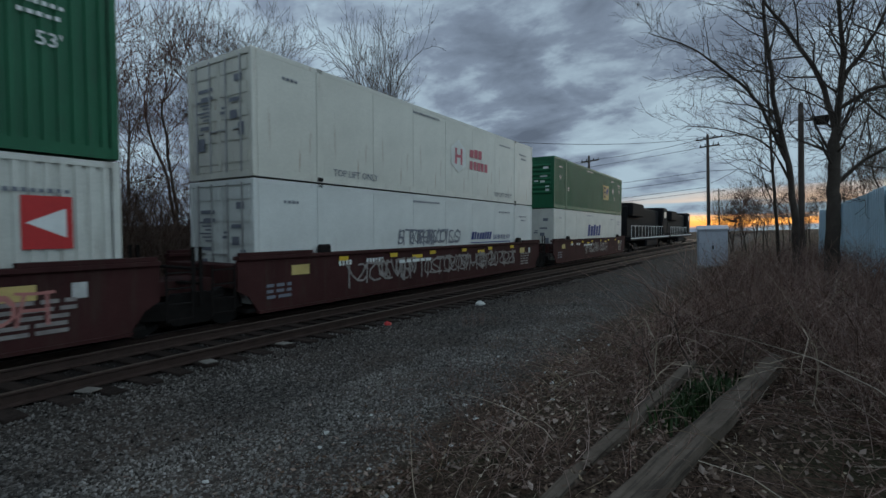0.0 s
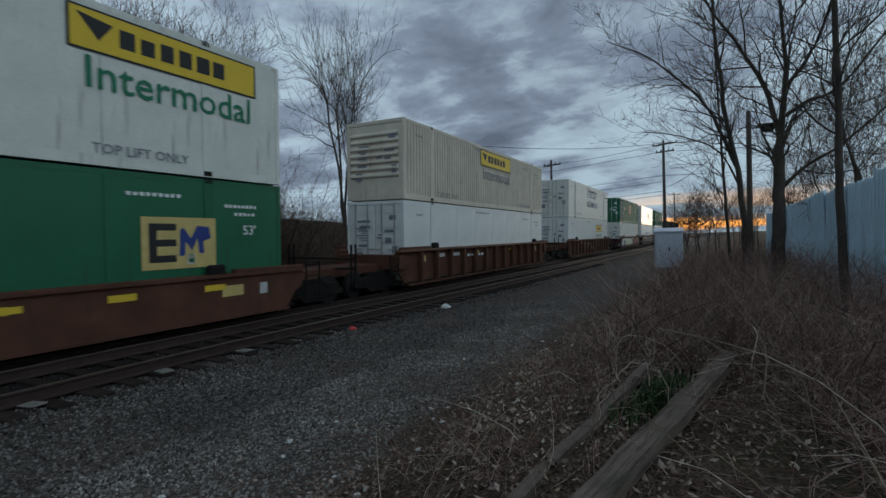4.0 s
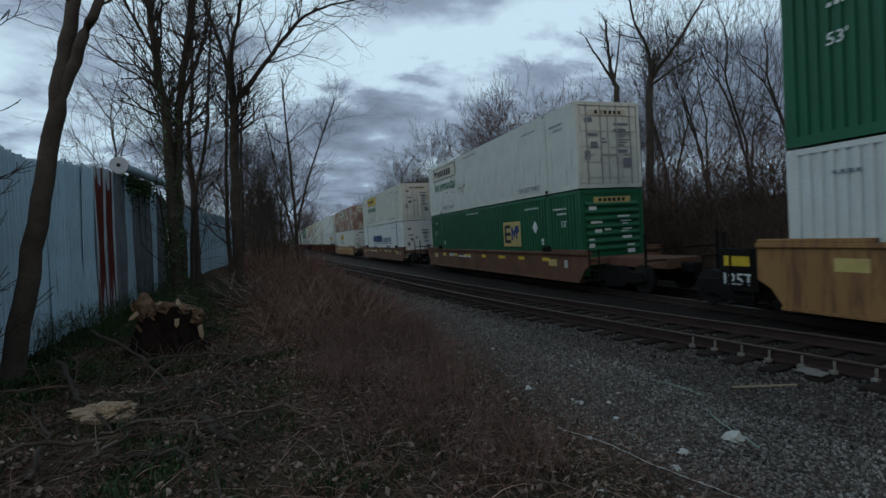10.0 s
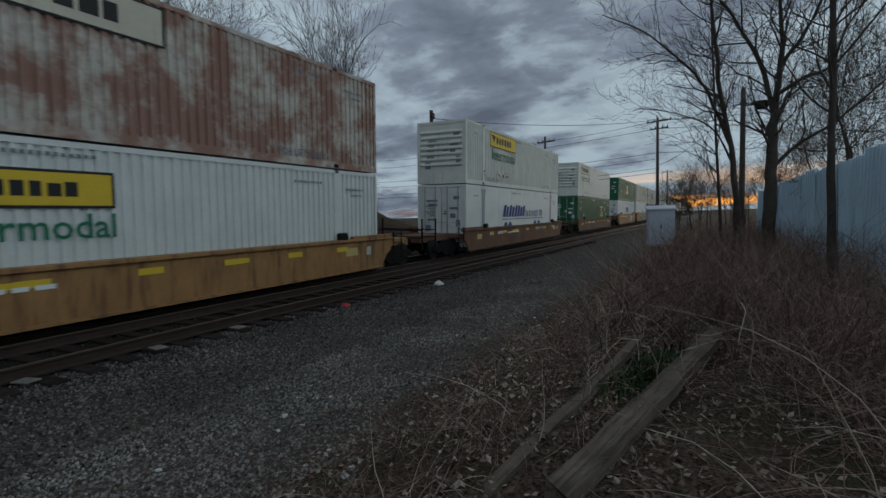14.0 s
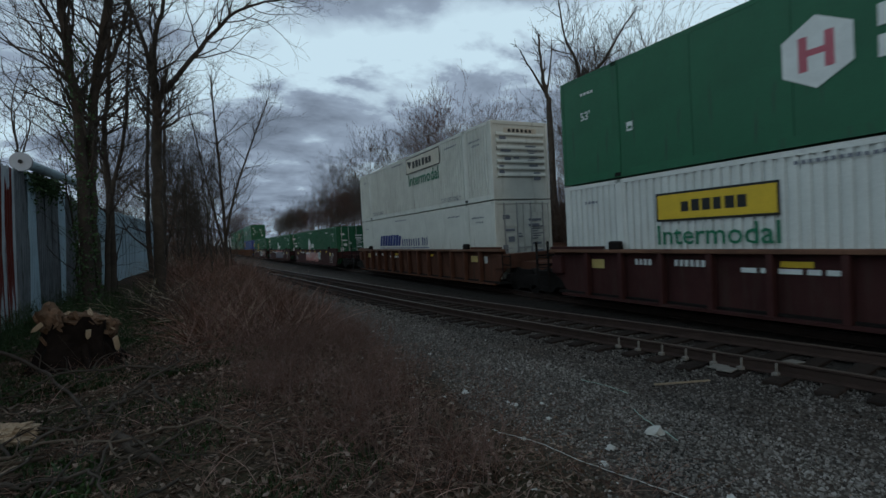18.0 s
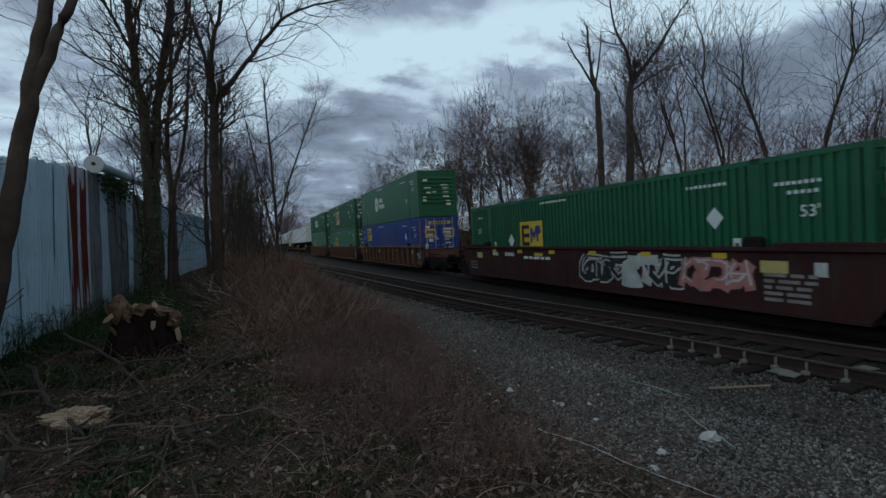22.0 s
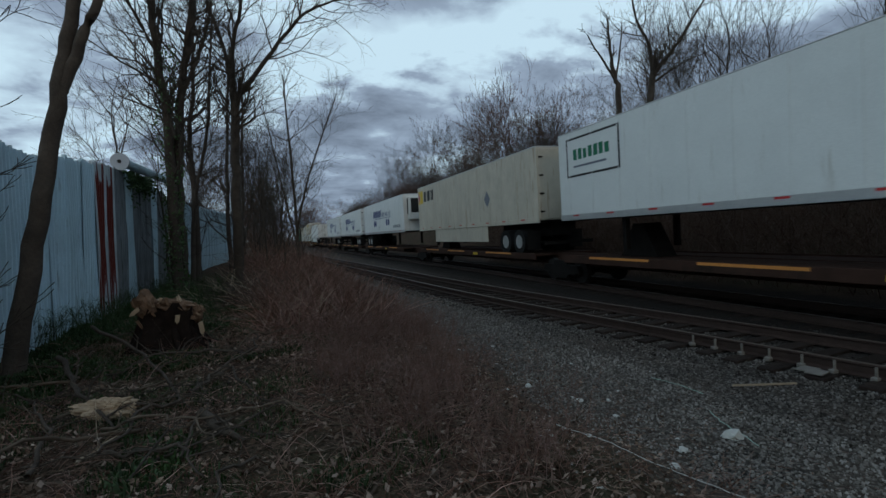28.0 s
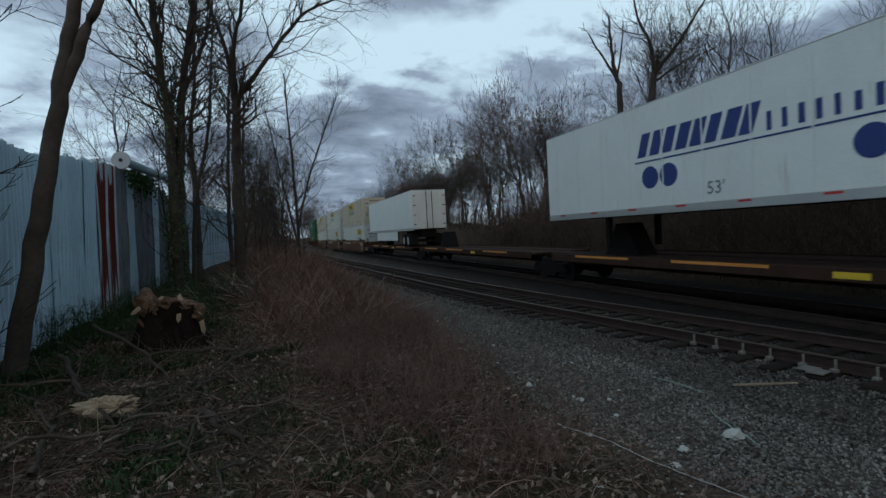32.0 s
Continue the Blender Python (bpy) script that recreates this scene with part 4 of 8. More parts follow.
def ribbon(bm, pts, th, y):
    prev = None
    n = len(pts)
    for k in range(n):
        dx = pts[min(k + 1, n - 1)][0] - pts[max(k - 1, 0)][0]
        dz = pts[min(k + 1, n - 1)][1] - pts[max(k - 1, 0)][1]
        L = math.hypot(dx, dz) + 1e-6
        a1 = bm.verts.new((pts[k][0] - dz / L * th, y, pts[k][1] + dx / L * th))
        b1 = bm.verts.new((pts[k][0] + dz / L * th, y, pts[k][1] - dx / L * th))
        if prev:
            bm.faces.new((prev[0], prev[1], b1, a1))
        prev = (a1, b1)


def graffiti(root, x0, x1, z0, z1, colours, y, seed):
    """Spray-painted pieces: a wavy ground, if a colour is given for it, fat abstract figures with an outline, and fine accents."""
    rnd = random.Random(seed)
    fill, cols = colours
    lab = "spray-painted graffiti"
    if fill:
        bm = B()
        n = 30
        up = [(x0 + (x1 - x0) * i / n, z1 - (z1 - z0) * (0.02 + 0.18 * rnd.random())) for i in range(n + 1)]
        dn = [(x0 + (x1 - x0) * i / n, z0 + (z1 - z0) * (0.02 + 0.16 * rnd.random())) for i in range(n + 1)]
        for i in range(n):
            bm.faces.new([bm.verts.new((p, y + 0.002, q)) for p, q in (dn[i], dn[i + 1], up[i + 1], up[i])])
        bmesh.ops.remove_doubles(bm, verts=bm.verts, dist=0.0001)
        part("graffiti", bm, M[fill], root, lab)
    h = z1 - z0
    thin = len(cols) == 1
    x, i = x0, 0
    by = {}
    while x < x1 - h * 0.5:
        w = h * rnd.uniform(0.7, 1.15)
        if thin:
            w *= rnd.uniform(0.35, 1.1)
        tilt = rnd.uniform(-0.15, 0.25)
        lo, hi = z0 + h * rnd.uniform(0.04, 0.12), z1 - h * rnd.uniform(0.02, 0.12)
        body = cols[0] if thin or rnd.random() < 0.8 else rnd.choice(cols[:-1])
        flip = rnd.random() < 0.5
        for st in rnd.choice(STROKES) + rnd.choice(STROKES)[:1]:
            st = [(1 - px if flip else px, 1 - pz if rnd.random() < 0.02 else pz) for px, pz in st]
            pts = [(x + w * (px * 0.86 + 0.07) + tilt * (pz - 0.5) * h * 0.4 + rnd.uniform(-0.03, 0.03) * h, lo + (hi - lo) * (pz * 0.8 + 0.1) + rnd.uniform(-0.03, 0.03) * h) for px, pz in st]
            # rounder strokes
            for _ in range(2):
                pts = [pts[0]] + [((a[0] + b[0]) / 2, (a[1] + b[1]) / 2) for a, b in zip(pts[:-1], pts[1:])] + [pts[-1]]
            th = h * (0.030 if thin else rnd.uniform(0.09, 0.15))
            lift = 0.0003 * (i % 6)
            if not thin:
                ribbon(by.setdefault((cols[-1], 0), B()), pts, th + h * 0.05, y - lift)
            ribbon(by.setdefault((body, 1), B()), pts, th, y - 0.004 - lift)
            if len(cols) > 2:
                ribbon(by.setdefault((cols[1], 2), B()), [(a + th * 0.3, b + th * 0.35) for a, b in pts[1:5]], th * 0.22, y - 0.008 - lift)
            i += 1
        x += w * rnd.uniform(0.30, 0.60)
    for (col, _), bm in by.items():
        part("graffiti", bm, M[col], root, lab)["kind"] = "stuff"


def well_car(kind, colour, u_front, back_gap, front_gap, tag=None):
    """One well unit. u_front: front of its container; gaps: how far the car reaches past the load at each end."""
    root = new("well_car")
    mat = M[colour]
    tall = kind != "shallow"
    top = {"ribbed": 1.42, "smooth": 1.42, "shallow": 1.12}[kind]
    yo = 1.50
    xf, xb = HX + front_gap, -HX - back_gap
    for sy in (-1, 1):
        bm = B()
        y0, y1 = sorted((sy * (yo - (0.24 if kind == "ribbed" else 0.10)), sy * (yo - (0.18 if kind == "ribbed" else 0.04))))
        e = 0.55
        prism(bm, [(-HX - 0.04, 0.26), (HX + 0.04, 0.26), (HX + e * 0.5, 0.60), (HX + e, 0.76), (HX + e, top), (-HX - e, top), (-HX - e, 0.76), (-HX - e * 0.5, 0.60)], y0, y1)
        side = part("side_wall", bm, mat, root)
        bm = B()
        y0, y1 = sorted((sy * (yo - 0.22), sy * (yo + 0.025)))
        box(bm, -HX - 0.55, HX + 0.55, y0, y1, top, top + 0.09, 0.012)
        part("top_chord", bm, M["orange"] if colour in ("maroon", "brown") and kind == "ribbed" else mat, root)
        bm = B()
        box(bm, -HX - 0.04, HX + 0.04, y0, y1, 0.20, 0.26)
        part("bottom_chord", bm, mat, root)
        if kind == "ribbed":
            src = None
            for k in range(13):
                x = -HX + 0.95 + k * (CL - 1.9) / 12
                if src is None:
                    bm = B()
                    ya, yb = sorted((sy * (yo - 0.16), sy * (yo + 0.02)))
                    box(bm, -0.06, 0.06, ya, yb, 0.26, top, 0.008)
                    src = part("rib", bm, mat, side)
                    src.matrix_basis = pose(x, 0, 0)
                else:
                    share("rib", src, side, pose(x, 0, 0))
        # raised end sills
        for sx in (-1, 1):
            bm = B()
            xa, xb2 = sorted((sx * (HX - 1.55), sx * (HX + 0.5)))
            y0, y1 = sorted((sy * (yo - 0.13), sy * (yo + 0.015)))
            box(bm, xa, xb2, y0, y1, top + 0.09, top + 0.17, 0.01)
            part("end_sill", bm, mat, root)
            bm = B()
            xc = sx * 6.1
            box(bm, xc - 0.22, xc + 0.22, y0, y1, top - 0.02, top + 0.30, 0.05)
            part("corner_guide", bm, M["iron"], root)
    bm = B()
    box(bm, -HX - 0.3, HX + 0.3, -yo + 0.1, yo - 0.1, 0.24, 0.32)
    part("well_floor", bm, M["iron"], root)
    for sx, reach in ((1, xf), (-1, -xb)):
        bm = B()
        xa, xb2 = sorted((sx * (HX + 0.12), sx * reach))
        box(bm, xa, xb2, -0.62, 0.62, 0.72, 1.02, 0.02)
        xa, xb2 = sorted((sx * (HX + 0.10), sx * (HX + 0.55)))
        box(bm, xa, xb2, -yo + 0.05, yo - 0.05, 0.80, top - 0.1, 0.02)
        part("end_platform", bm, mat, root)
        bm = B()
        xa, xb2 = sorted((sx * (reach - 0.1), sx * (reach - 0.03)))
        for sy in (-1, 1):
            box(bm, xa, xb2, sy * 1.30 - 0.02, sy * 1.30 + 0.02, 0.55, 1.75)
        box(bm, xa, xb2, -1.30, 1.30, 1.28, 1.32)
        box(bm, xa, xb2, -1.30, 1.30, 0.98, 1.02)
        part("hand_rail", bm, M["iron"], root, "dark steel end railing")
        if reach > 2.2:
            truck_parts(root, sx * (HX + 1.35))
            bm = B()
            xa, xb2 = sorted((sx * reach, sx * (reach + 0.45)))
            box(bm, xa, xb2, -0.16, 0.16, 0.62, 0.90, 0.03)
            part("coupler", bm, M["iron"], root)
            bm = B()
            for q in (0, 1, 2, 3):
                box(bm, sx * (HX + 0.9) - 0.25, sx * (HX + 0.9) + 0.25, -yo - 0.01, -yo + 0.02, 0.35 + q * 0.3, 0.38 + q * 0.3)
            for d in (-0.25, 0.25):
                box(bm, sx * (HX + 0.9) + d - 0.015, sx * (HX + 0.9) + d + 0.015, -yo - 0.01, -yo + 0.02, 0.3, 1.35)
            part("ladder", bm, M["iron"], root, "steel step ladder")
        elif sx < 0:
            truck_parts(root, -(HX + 1.5))
    # stencils
    for x, z, w, h, c in ((6.5, top - 0.42, 0.55, 0.24, "ochresign"), (-6.9, top - 0.42, 0.55, 0.24, "ochresign"), (7.35, top - 0.45, 0.22, 0.26, "graffiti"), (2.4, top - 0.25, 0.55, 0.11, "yellow"), (-2.0, top - 0.25, 0.55, 0.11, "yellow")):
        bm = B()
        yy = -yo + 0.174 if kind == "ribbed" else -yo + 0.034
        bm.faces.new([bm.verts.new((p, yy, q)) for p, q in rect(x - w / 2, x + w / 2, z, z + h)])
        part("stencil", bm, M[c], root)
    bm = B()
    yy = -yo + 0.174 if kind == "ribbed" else -yo + 0.034
    for x0, n in ((-5.6, 4), (-4.5, 6)):
        for k in range(n):
            bm.faces.new([bm.verts.new((p, yy - 0.004, q)) for p, q in rect(x0 + k * 0.13, x0 + k * 0.13 + 0.085, top - 0.29, top - 0.15)])
    part("number_bar", bm, M["whitetxt"], root)["kind"] = "stuff"
    if tag and tag != "count":
        x0, x1, cols, seed = tag
        graffiti(root, x0, x1, 0.36, top - 0.08, cols, yy - 0.006, seed)
    if tag == "count":
        for k, ch in enumerate(("2", "0", "0", "0", "0", "...")):
            text_mesh(ch, 1.15, M["graffiti"], root, pose(-3.98 + 1.188 * k, yy - 0.004, (0.26 + top) / 2 - 0.08, 90), "graffiti", 0.03)
    words = {"maroon": "maroon", "brown": "rusty brown", "orange": "orange-brown", "ochre": "ochre yellow"}
    tagged(root, f"{words[colour]} {kind}-sided double-stack well car with {'graffiti and ' if tag else ''}grime", "well car", "railcars of the train")
    MOVERS.append((root, u_front - HX, 0.0))
    return root


GP, GK, GG = (None, ["graffaded"]), (None, ["graffpink", "graffiti", "black"]), ("graffgreen", ["graffpale", "graffiti", "black"])
GB, GW = (None, ["black", "graffiti", "graffiti"]), (None, ["graffiti", "graffteal", "black"])
# u of the load's front, car kind, colour, tag, lower box, upper box; boxes: style, colour, marks, front end, rear end
C, S = "corrugated", "smooth"
CONSIST = [
    (42.2, "smooth", "maroon", (-3, 3, GP, 1), (S, "white", (("swift", 0, True),), "door", "flat"), (C, "green", (("emp", 3),), "door", "louvre"), "m"),
    (22.9, "smooth", "maroon", (-5.5, 6, GP, 2), (S, "bright", (("alliance", 3.66, 0.5), ("tagword", -2.9, 1.0)), "flat", "door"), (S, "gloss", (("hub", 0.9, "bright", "pinktxt", "pinktxt"),), "flat", "door"), "m"),
    (4.0, "smooth", "maroon", (-5.2, 1.5, GG, 3), (C, "white", (("redmark", 7.0),), "louvre", "door"), (C, "green", (("emp", -0.2, "ochresign", 0.25), ("diamond", -4.5, 1.7), ("faded",)), "louvre", "door"), "m"),
    (-19.5, "ribbed", "brown", (-3, 7, GP, 4), (C, "bright", (("jbsmall", 3.5),), "louvre", "door"), (S, "white", (("prime", 0.36), ("posts",)), "flat", "door"), "s"),
    (-42.5, "ribbed", "brown", None, (S, "bright", (), "louvre", "door"), (C, "cream", (("jb", 0.5, "yellow", "greytxt"),), "door", "louvre"), "s"),
    (-64.8, "shallow", "brown", (-3.4, 1, (None, ["ochresign", "graffiti"]), 6), (S, "green", (("emp", 5.4),), "door", "louvre"), (S, "white", (("jb", 5.4),), "flat", "door"), "s"),
    (-88.5, "ribbed", "maroon", "count", (C, "green", (("emp", 3.6),), "louvre", "door"), (C, "white", (("jb", -3.8, "ochresign", None),), "door", "louvre"), "s"),
    (-111.4, "ribbed", "maroon", None, (C, "green", (("hub", -0.2, "whitetxt", "pinktxt", "whitetxt", True), ("redspot", 2.5)), "louvre", "door"), (C, "bright", (("jb", -3.3, "yellow", "greytxt"),), "door", "louvre"), "s"),
    (-134.9, "smooth", "ochre", (-5.3, 0.3, (None, ["greytxt", "graffaded", "graffiti"]), 8), (C, "grey", (("swift", 0.3, False, True),), "flat", "door"), (C, "cream", (("swift", 0.07, True, False, True),), "rustdoor", "door"), "m"),
    (-153.9, "smooth", "ochre", (-3.3, 6.9, GB, 9), (C, "bright", (("swift", 1.2, False), ("diamond", 5.4, 1.35, "greytxt")), "flat", "door"), (C, "cream", (("jb", 3.45, "ochresign", "greentxt"), ("rustspots", -6.0, 6.5, 0.35, 6, 26)), "louvre", "door"), "m"),
    (-173.5, "smooth", "ochre", (2.1, 5.1, (None, ["graffiti", "greytxt", "black"]), 10), (C, "bright", (("swift", 0.36, True),), "door", "flat"), (C, "green", (("emp", 0.0),), "door", "louvre"), "m"),
    (-196.8, "shallow", "orange", None, (C, "green", (("emp", 3.1),), "louvre", "door"), (S, "white", (("jb", -5.2, "cream", "greentxt"), ("rustspots", -5.0, -1.5, 1.2, 5, 14)), "door", "louvre"), "s"),
    (-220.2, "shallow", "orange", None, (S, "bright", (("alliance", 0.35, 1.04), ("posts",)), "flat", "door"), (C, "white", (("jb", -3.3), ("rustspots", -4.4, -2.6, 0.62, 1), ("rustspots", -6.2, -5.9, 0.7, 2, 6)), "door", "louvre"), "s"),
    (-243.4, "shallow", "ochre", None, (C, "bright", (("jbsmall", -1.5),), "louvre", "door"), (C, "rusty", (("jb", -1.0, "cream", None),), "louvre", "flat"), "s"),
    (-262.1, "ribbed", "brown", (-1, 2.5, (None, ["graffteal", "graffpink"]), 14), (C, "bright", (("jbsmall", 4.6),), "louvre", "door"), (S, "white", (("alliance", 5.0, 0.45, 0.6),), "flat", "door"), "m"),
    (-281.9, "ribbed", "brown", None, (C, "white", (("jb", -4.0, "ochresign", "greytxt"),), "flat", "door"), (C, "white", (("jb", -3.6), ("rustspots", 1.0, 6.0, 0.4, 7)), "flat", "door"), "s"),
    (-306.0, "ribbed", "maroon", None, (C, "bright", (("swift", 0.05, False),), "flat", "door"), (C, "cream", (("jb", 2.2), ("rustspots", -5.0, -2.6, 1.75, 3, 20), ("rustspots", -1.5, 3.0, 0.5, 4)), "louvre", "door"), "m"),
    (-324.8, "ribbed", "maroon", None, (C, "bright", (("jbsmall", -3.6),), "door", "louvre"), (S, "green", (("hub", -1.6),), "louvre", "door"), "m"),
    (-344.6, "ribbed", "brown", None, (S, "white", (("alliance", -1.26, 0.95),), "door", "flat"), (C, "white", (("jb", 1.9, "cream", "greentxt"),), "louvre", "door"), "s"),
    (-367.3, "smooth", "maroon", (-3.0, 2.2, ("graffpink", ["graffpink", "graffiti", "maroon"]), 19), (C, "green", (("hub", -1.95, "whitetxt", "pinktxt", "whitetxt", True),), "door", "louvre"), None, "m"),
    (-388.0, "smooth", "maroon", (-2.2, 3.7, ("graffviolet", ["graffviolet", "graffaded", "black"]), 20), (C, "green", (("hub", -0.8, "whitetxt", "pinktxt", "whitetxt", True),), "door", "louvre"), None, "m"),
    (-408.1, "smooth", "maroon", (0.3, 4.1, (None, ["black", "graffiti", "graffiti"]), 21), (C, "green", (("emp", -2.7, "yellow"), ("diamond", -4.2, 1.35)), "door", "louvre"), None, "m"),
    (-431.65, "ribbed", "orange", None, (C, "blue", (("emp", -5.4, "yellow", 0.60, 1.0), ("repaint", 0.4)), "door", "louvre"), (S, "green", (("hub", -2.3),), "louvre", "door"), "m"),
    (-451.05, "ribbed", "orange", None, (S, "green", (("emp", -3.0, "yellow"), ("diamond", -4.44, 1.5)), "door", "louvre"), (C, "green", (("emp", -1.66, "ochresign", -0.3, 1.4), ("diamond", -3.75, 1.95), ("diamond", -3.15, 1.98, "navy"), ("liftnote", -5.4, 0.42)), "door", "louvre"), "m"),
    (-471.0, "ribbed", "orange", None, (S, "green", (("emp", -2.9), ("diamond", -4.2, 1.5)), "door", "louvre"), (C, "green", (("hub", -1.2), ("dashes",)), "door", "louvre"), "m"),
    (-640.0, "smooth", "brown", None, (C, "bright", (("jbsmall", 5.0),), "louvre", "door"), (C, "cream", (("jb", 0),), "louvre", "door"), "m"),
    (-659.5, "smooth", "brown", None, (C, "white", (("jbsmall", 4.0),), "louvre", "door"), (C, "white", (("jb", 0),), "door", "louvre"), "m"),
    (-679.0, "smooth", "brown", None, (C, "white", (), "louvre", "door"), (C, "cream", (("jb", 0),), "louvre", "door"), "m"),
    (-702.0, "ribbed", "brown", None, (C, "green", (("emp", 0),), "louvre", "door"), (C, "green", (("hub", 0),), "louvre", "door"), "s"),
]
car_at = {}
for u, kind, colour, tag, lower, upper, arr in CONSIST:
    g1 = 3.0 if arr == "s" else 1.5
    car_at[u] = well_car(kind, colour, u, g1, g1, tag)
    container(*lower, u, 0)
    if upper:
        container(*upper, u, 1)


# ---------- what sets single cars apart ----------
FACE = {"smooth": -1.472, "shallow": -1.472, "ribbed": -1.332}


def car_mark(car, kind, pts, colour, name="stencil", lift=0.0):
    bm = B()
    bm.faces.new([bm.verts.new((x, FACE[kind] - lift, z)) for x, z in pts])
    part(name, bm, M[colour], car)


def car_bars(car, kind, x0, x1, z0, z1, rows, colour, lift=0.004):
    bm = B()
    rnd = random.Random(round(x0 * 10) + rows)
    h = (z1 - z0) / rows
    for r in range(rows):
        x = x0
        while x < x1 - 0.1:
            w = min(rnd.uniform(0.12, 0.45), x1 - x)
            bm.faces.new([bm.verts.new((p, FACE[kind] - lift, q)) for p, q in rect(x, x + w, z0 + r * h, z0 + r * h + h * 0.55)])
            x += w + 0.08
    part("stencil_block", bm, M[colour], car)["kind"] = "stuff"


def car_text(car, kind, s, x, z, size, colour="whitetxt"):
    text_mesh(s, size, M[colour], car, pose(x, FACE[kind] - 0.006, z, 90), "stencil_lettering")["kind"] = "stuff"


def upright(car, x, z1):
    bm = box(B(), x - 0.07, x + 0.07, -1.53, -1.40, 0.45, z1, 0.01)
    part("upright", bm, M["brown"], car, "brown steel upright")


for u, kind, colour, tag, lower, upper, arr in CONSIST:
    car = car_at[u]
    if colour in ("ochre", "orange"):
        for sx in (-1, 1) if kind == "ribbed" else ():
            x0, x1 = sorted((sx * 7.25, sx * 8.2))
            car_mark(car, kind, rect(x0, x1, 0.62, 1.10 if kind == "shallow" else 1.36), "darkplate", "dark_panel", 0.0)
            car_text(car, kind, "125T", (x0 + x1) / 2, 0.78, 0.26)
            car_bars(car, kind, x0 + 0.1, x1 - 0.1, 0.92, 1.08, 2, "whitetxt")
        for sx in (-1, 1) if kind == "smooth" else ():
            x0, x1 = sorted((sx * (HX + 0.57), sx * (HX + 1.46)))
            part("end_side", box(B(), x0, x1, -1.46, -1.40, 0.48, 1.40, 0.01), M["iron"], car, "black end panel")
            car_text(car, kind, "125T", (x0 + x1) / 2, 0.72, 0.36)
            car_mark(car, kind, rect((x0 + x1) / 2 - 0.3, (x0 + x1) / 2 + 0.3, 1.02, 1.24), "yellow")
    if kind == "shallow":
        for k in range(7):
            car_mark(car, kind, rect(-5.6 + k * 1.9, -5.1 + k * 1.9, 0.86, 0.99), "yellow", "reflector", 0.003)
    elif kind == "smooth":
        for k in range(6):
            car_mark(car, kind, rect(-5.6 + k * 2.15, -5.25 + k * 2.15, 1.26, 1.38), "yellow", "reflector", 0.010)
    if colour in ("maroon", "brown") and kind == "smooth":
        car_bars(car, kind, 6.3, 7.3, 0.45, 1.05, 5, "graffaded")
        car_bars(car, kind, -7.9, -7.2, 0.5, 0.9, 3, "greytxt")
    car_bars(car, kind, -3.0, -1.2, 1.05 if kind != "shallow" else 0.82, 1.22 if kind != "shallow" else 0.96, 1, "whitetxt", 0.009)
car = car_at[4.0]
car_text(car, "smooth", "53", -7.6, 0.72, 0.62)
graffiti(car, -7.1, -6.2, 0.35, 1.40, (None, ["graffiti", "graffiti", "greytxt"]), FACE["smooth"] - 0.004, 71)
graffiti(car, 2.2, 6.9, 0.45, 1.25, (None, ["graffpink"]), FACE["smooth"] - 0.004, 72)
car = car_at[-134.9]
car_mark(car, "smooth", rect(2.6, 5.3, 1.08, 1.36), "darkplate", "dark_panel", 0.002)
car_bars(car, "smooth", 2.8, 5.1, 1.13, 1.42, 1, "whitetxt")
graffiti(car, 1.8, 4.3, 0.36, 1.02, (None, ["black", "graffpale", "graffiti"]), FACE["smooth"] - 0.004, 79)
car = car_at[-153.9]
graffiti(car, 6.4, 7.9, 0.42, 1.38, (None, ["graffiti", "graffteal", "black"]), FACE["smooth"] - 0.014, 73)
upright(car, 8.45, 2.35)
upright(car, 8.98, 2.35)
graffiti(car_at[-408.1], 4.1, 6.0, 0.42, 1.36, (None, ["graffpink", "graffiti", "black"]), FACE["smooth"] - 0.004, 74)
graffiti(car_at[-367.3], 2.1, 3.2, 0.5, 1.40, (None, ["graffiti", "graffteal", "black"]), FACE["smooth"] - 0.006, 78)
car = car_at[-388.0]
for x, w, z in ((-1.7, 0.45, 1.18), (-0.5, 0.42, 1.2), (1.1, 0.75, 1.2), (2.9, 0.6, 1.22)):
    car_mark(car, "smooth", [(x + w * math.cos(math.pi * i / 7), z + 0.22 * math.sin(math.pi * i / 7) * (1 if i not in (2, 5) else 0.75)) for i in range(8)], "graffpink", "graffiti", 0.013)
graffiti(car, -4.4, -2.3, 1.02, 1.36, (None, ["graffaded"]), FACE["smooth"] - 0.004, 81)
graffiti(car, 3.9, 4.9, 0.55, 1.36, (None, ["graffiti"]), FACE["smooth"] - 0.004, 82)
graffiti(car_at[-111.4], 5.2, 5.9, 0.5, 1.2, (None, ["greytxt"]), FACE["ribbed"] - 0.004, 75)
graffiti(car_at[-220.2], 1.95, 3.75, 0.80, 1.06, (None, ["graffiti"]), FACE["shallow"] - 0.012, 76)


def motions():
    """Every railcar, box, trailer and locomotive keeps its place in the train, which passes at an even speed."""
    for ob, u, h in MOVERS:
        ts = sorted({0.0, 32.0, *[round((s - u) / SPEED, 3) for s in range(-80, 61, 10) if 0.4 < (s - u) / SPEED < 31.6]})
        rows = []
        for t in ts:
            s = u + SPEED * t
            y, hd = train_y(s)
            rows.append((t, pose(s, y, RAIL_Z, LEAN, 0, math.degrees(hd)) @ Matrix.Translation((0, 0, h))))
        walk(ob, rows)

# ---------- trailers on spine cars ----------
def side_quad(root, x0, x1, z0, z1, colour, name, y):
    bm = B()
    bm.faces.new([bm.verts.new((p, y, q)) for p, q in rect(x0, x1, z0, z1)])
    return part(name, bm, M[colour], root)


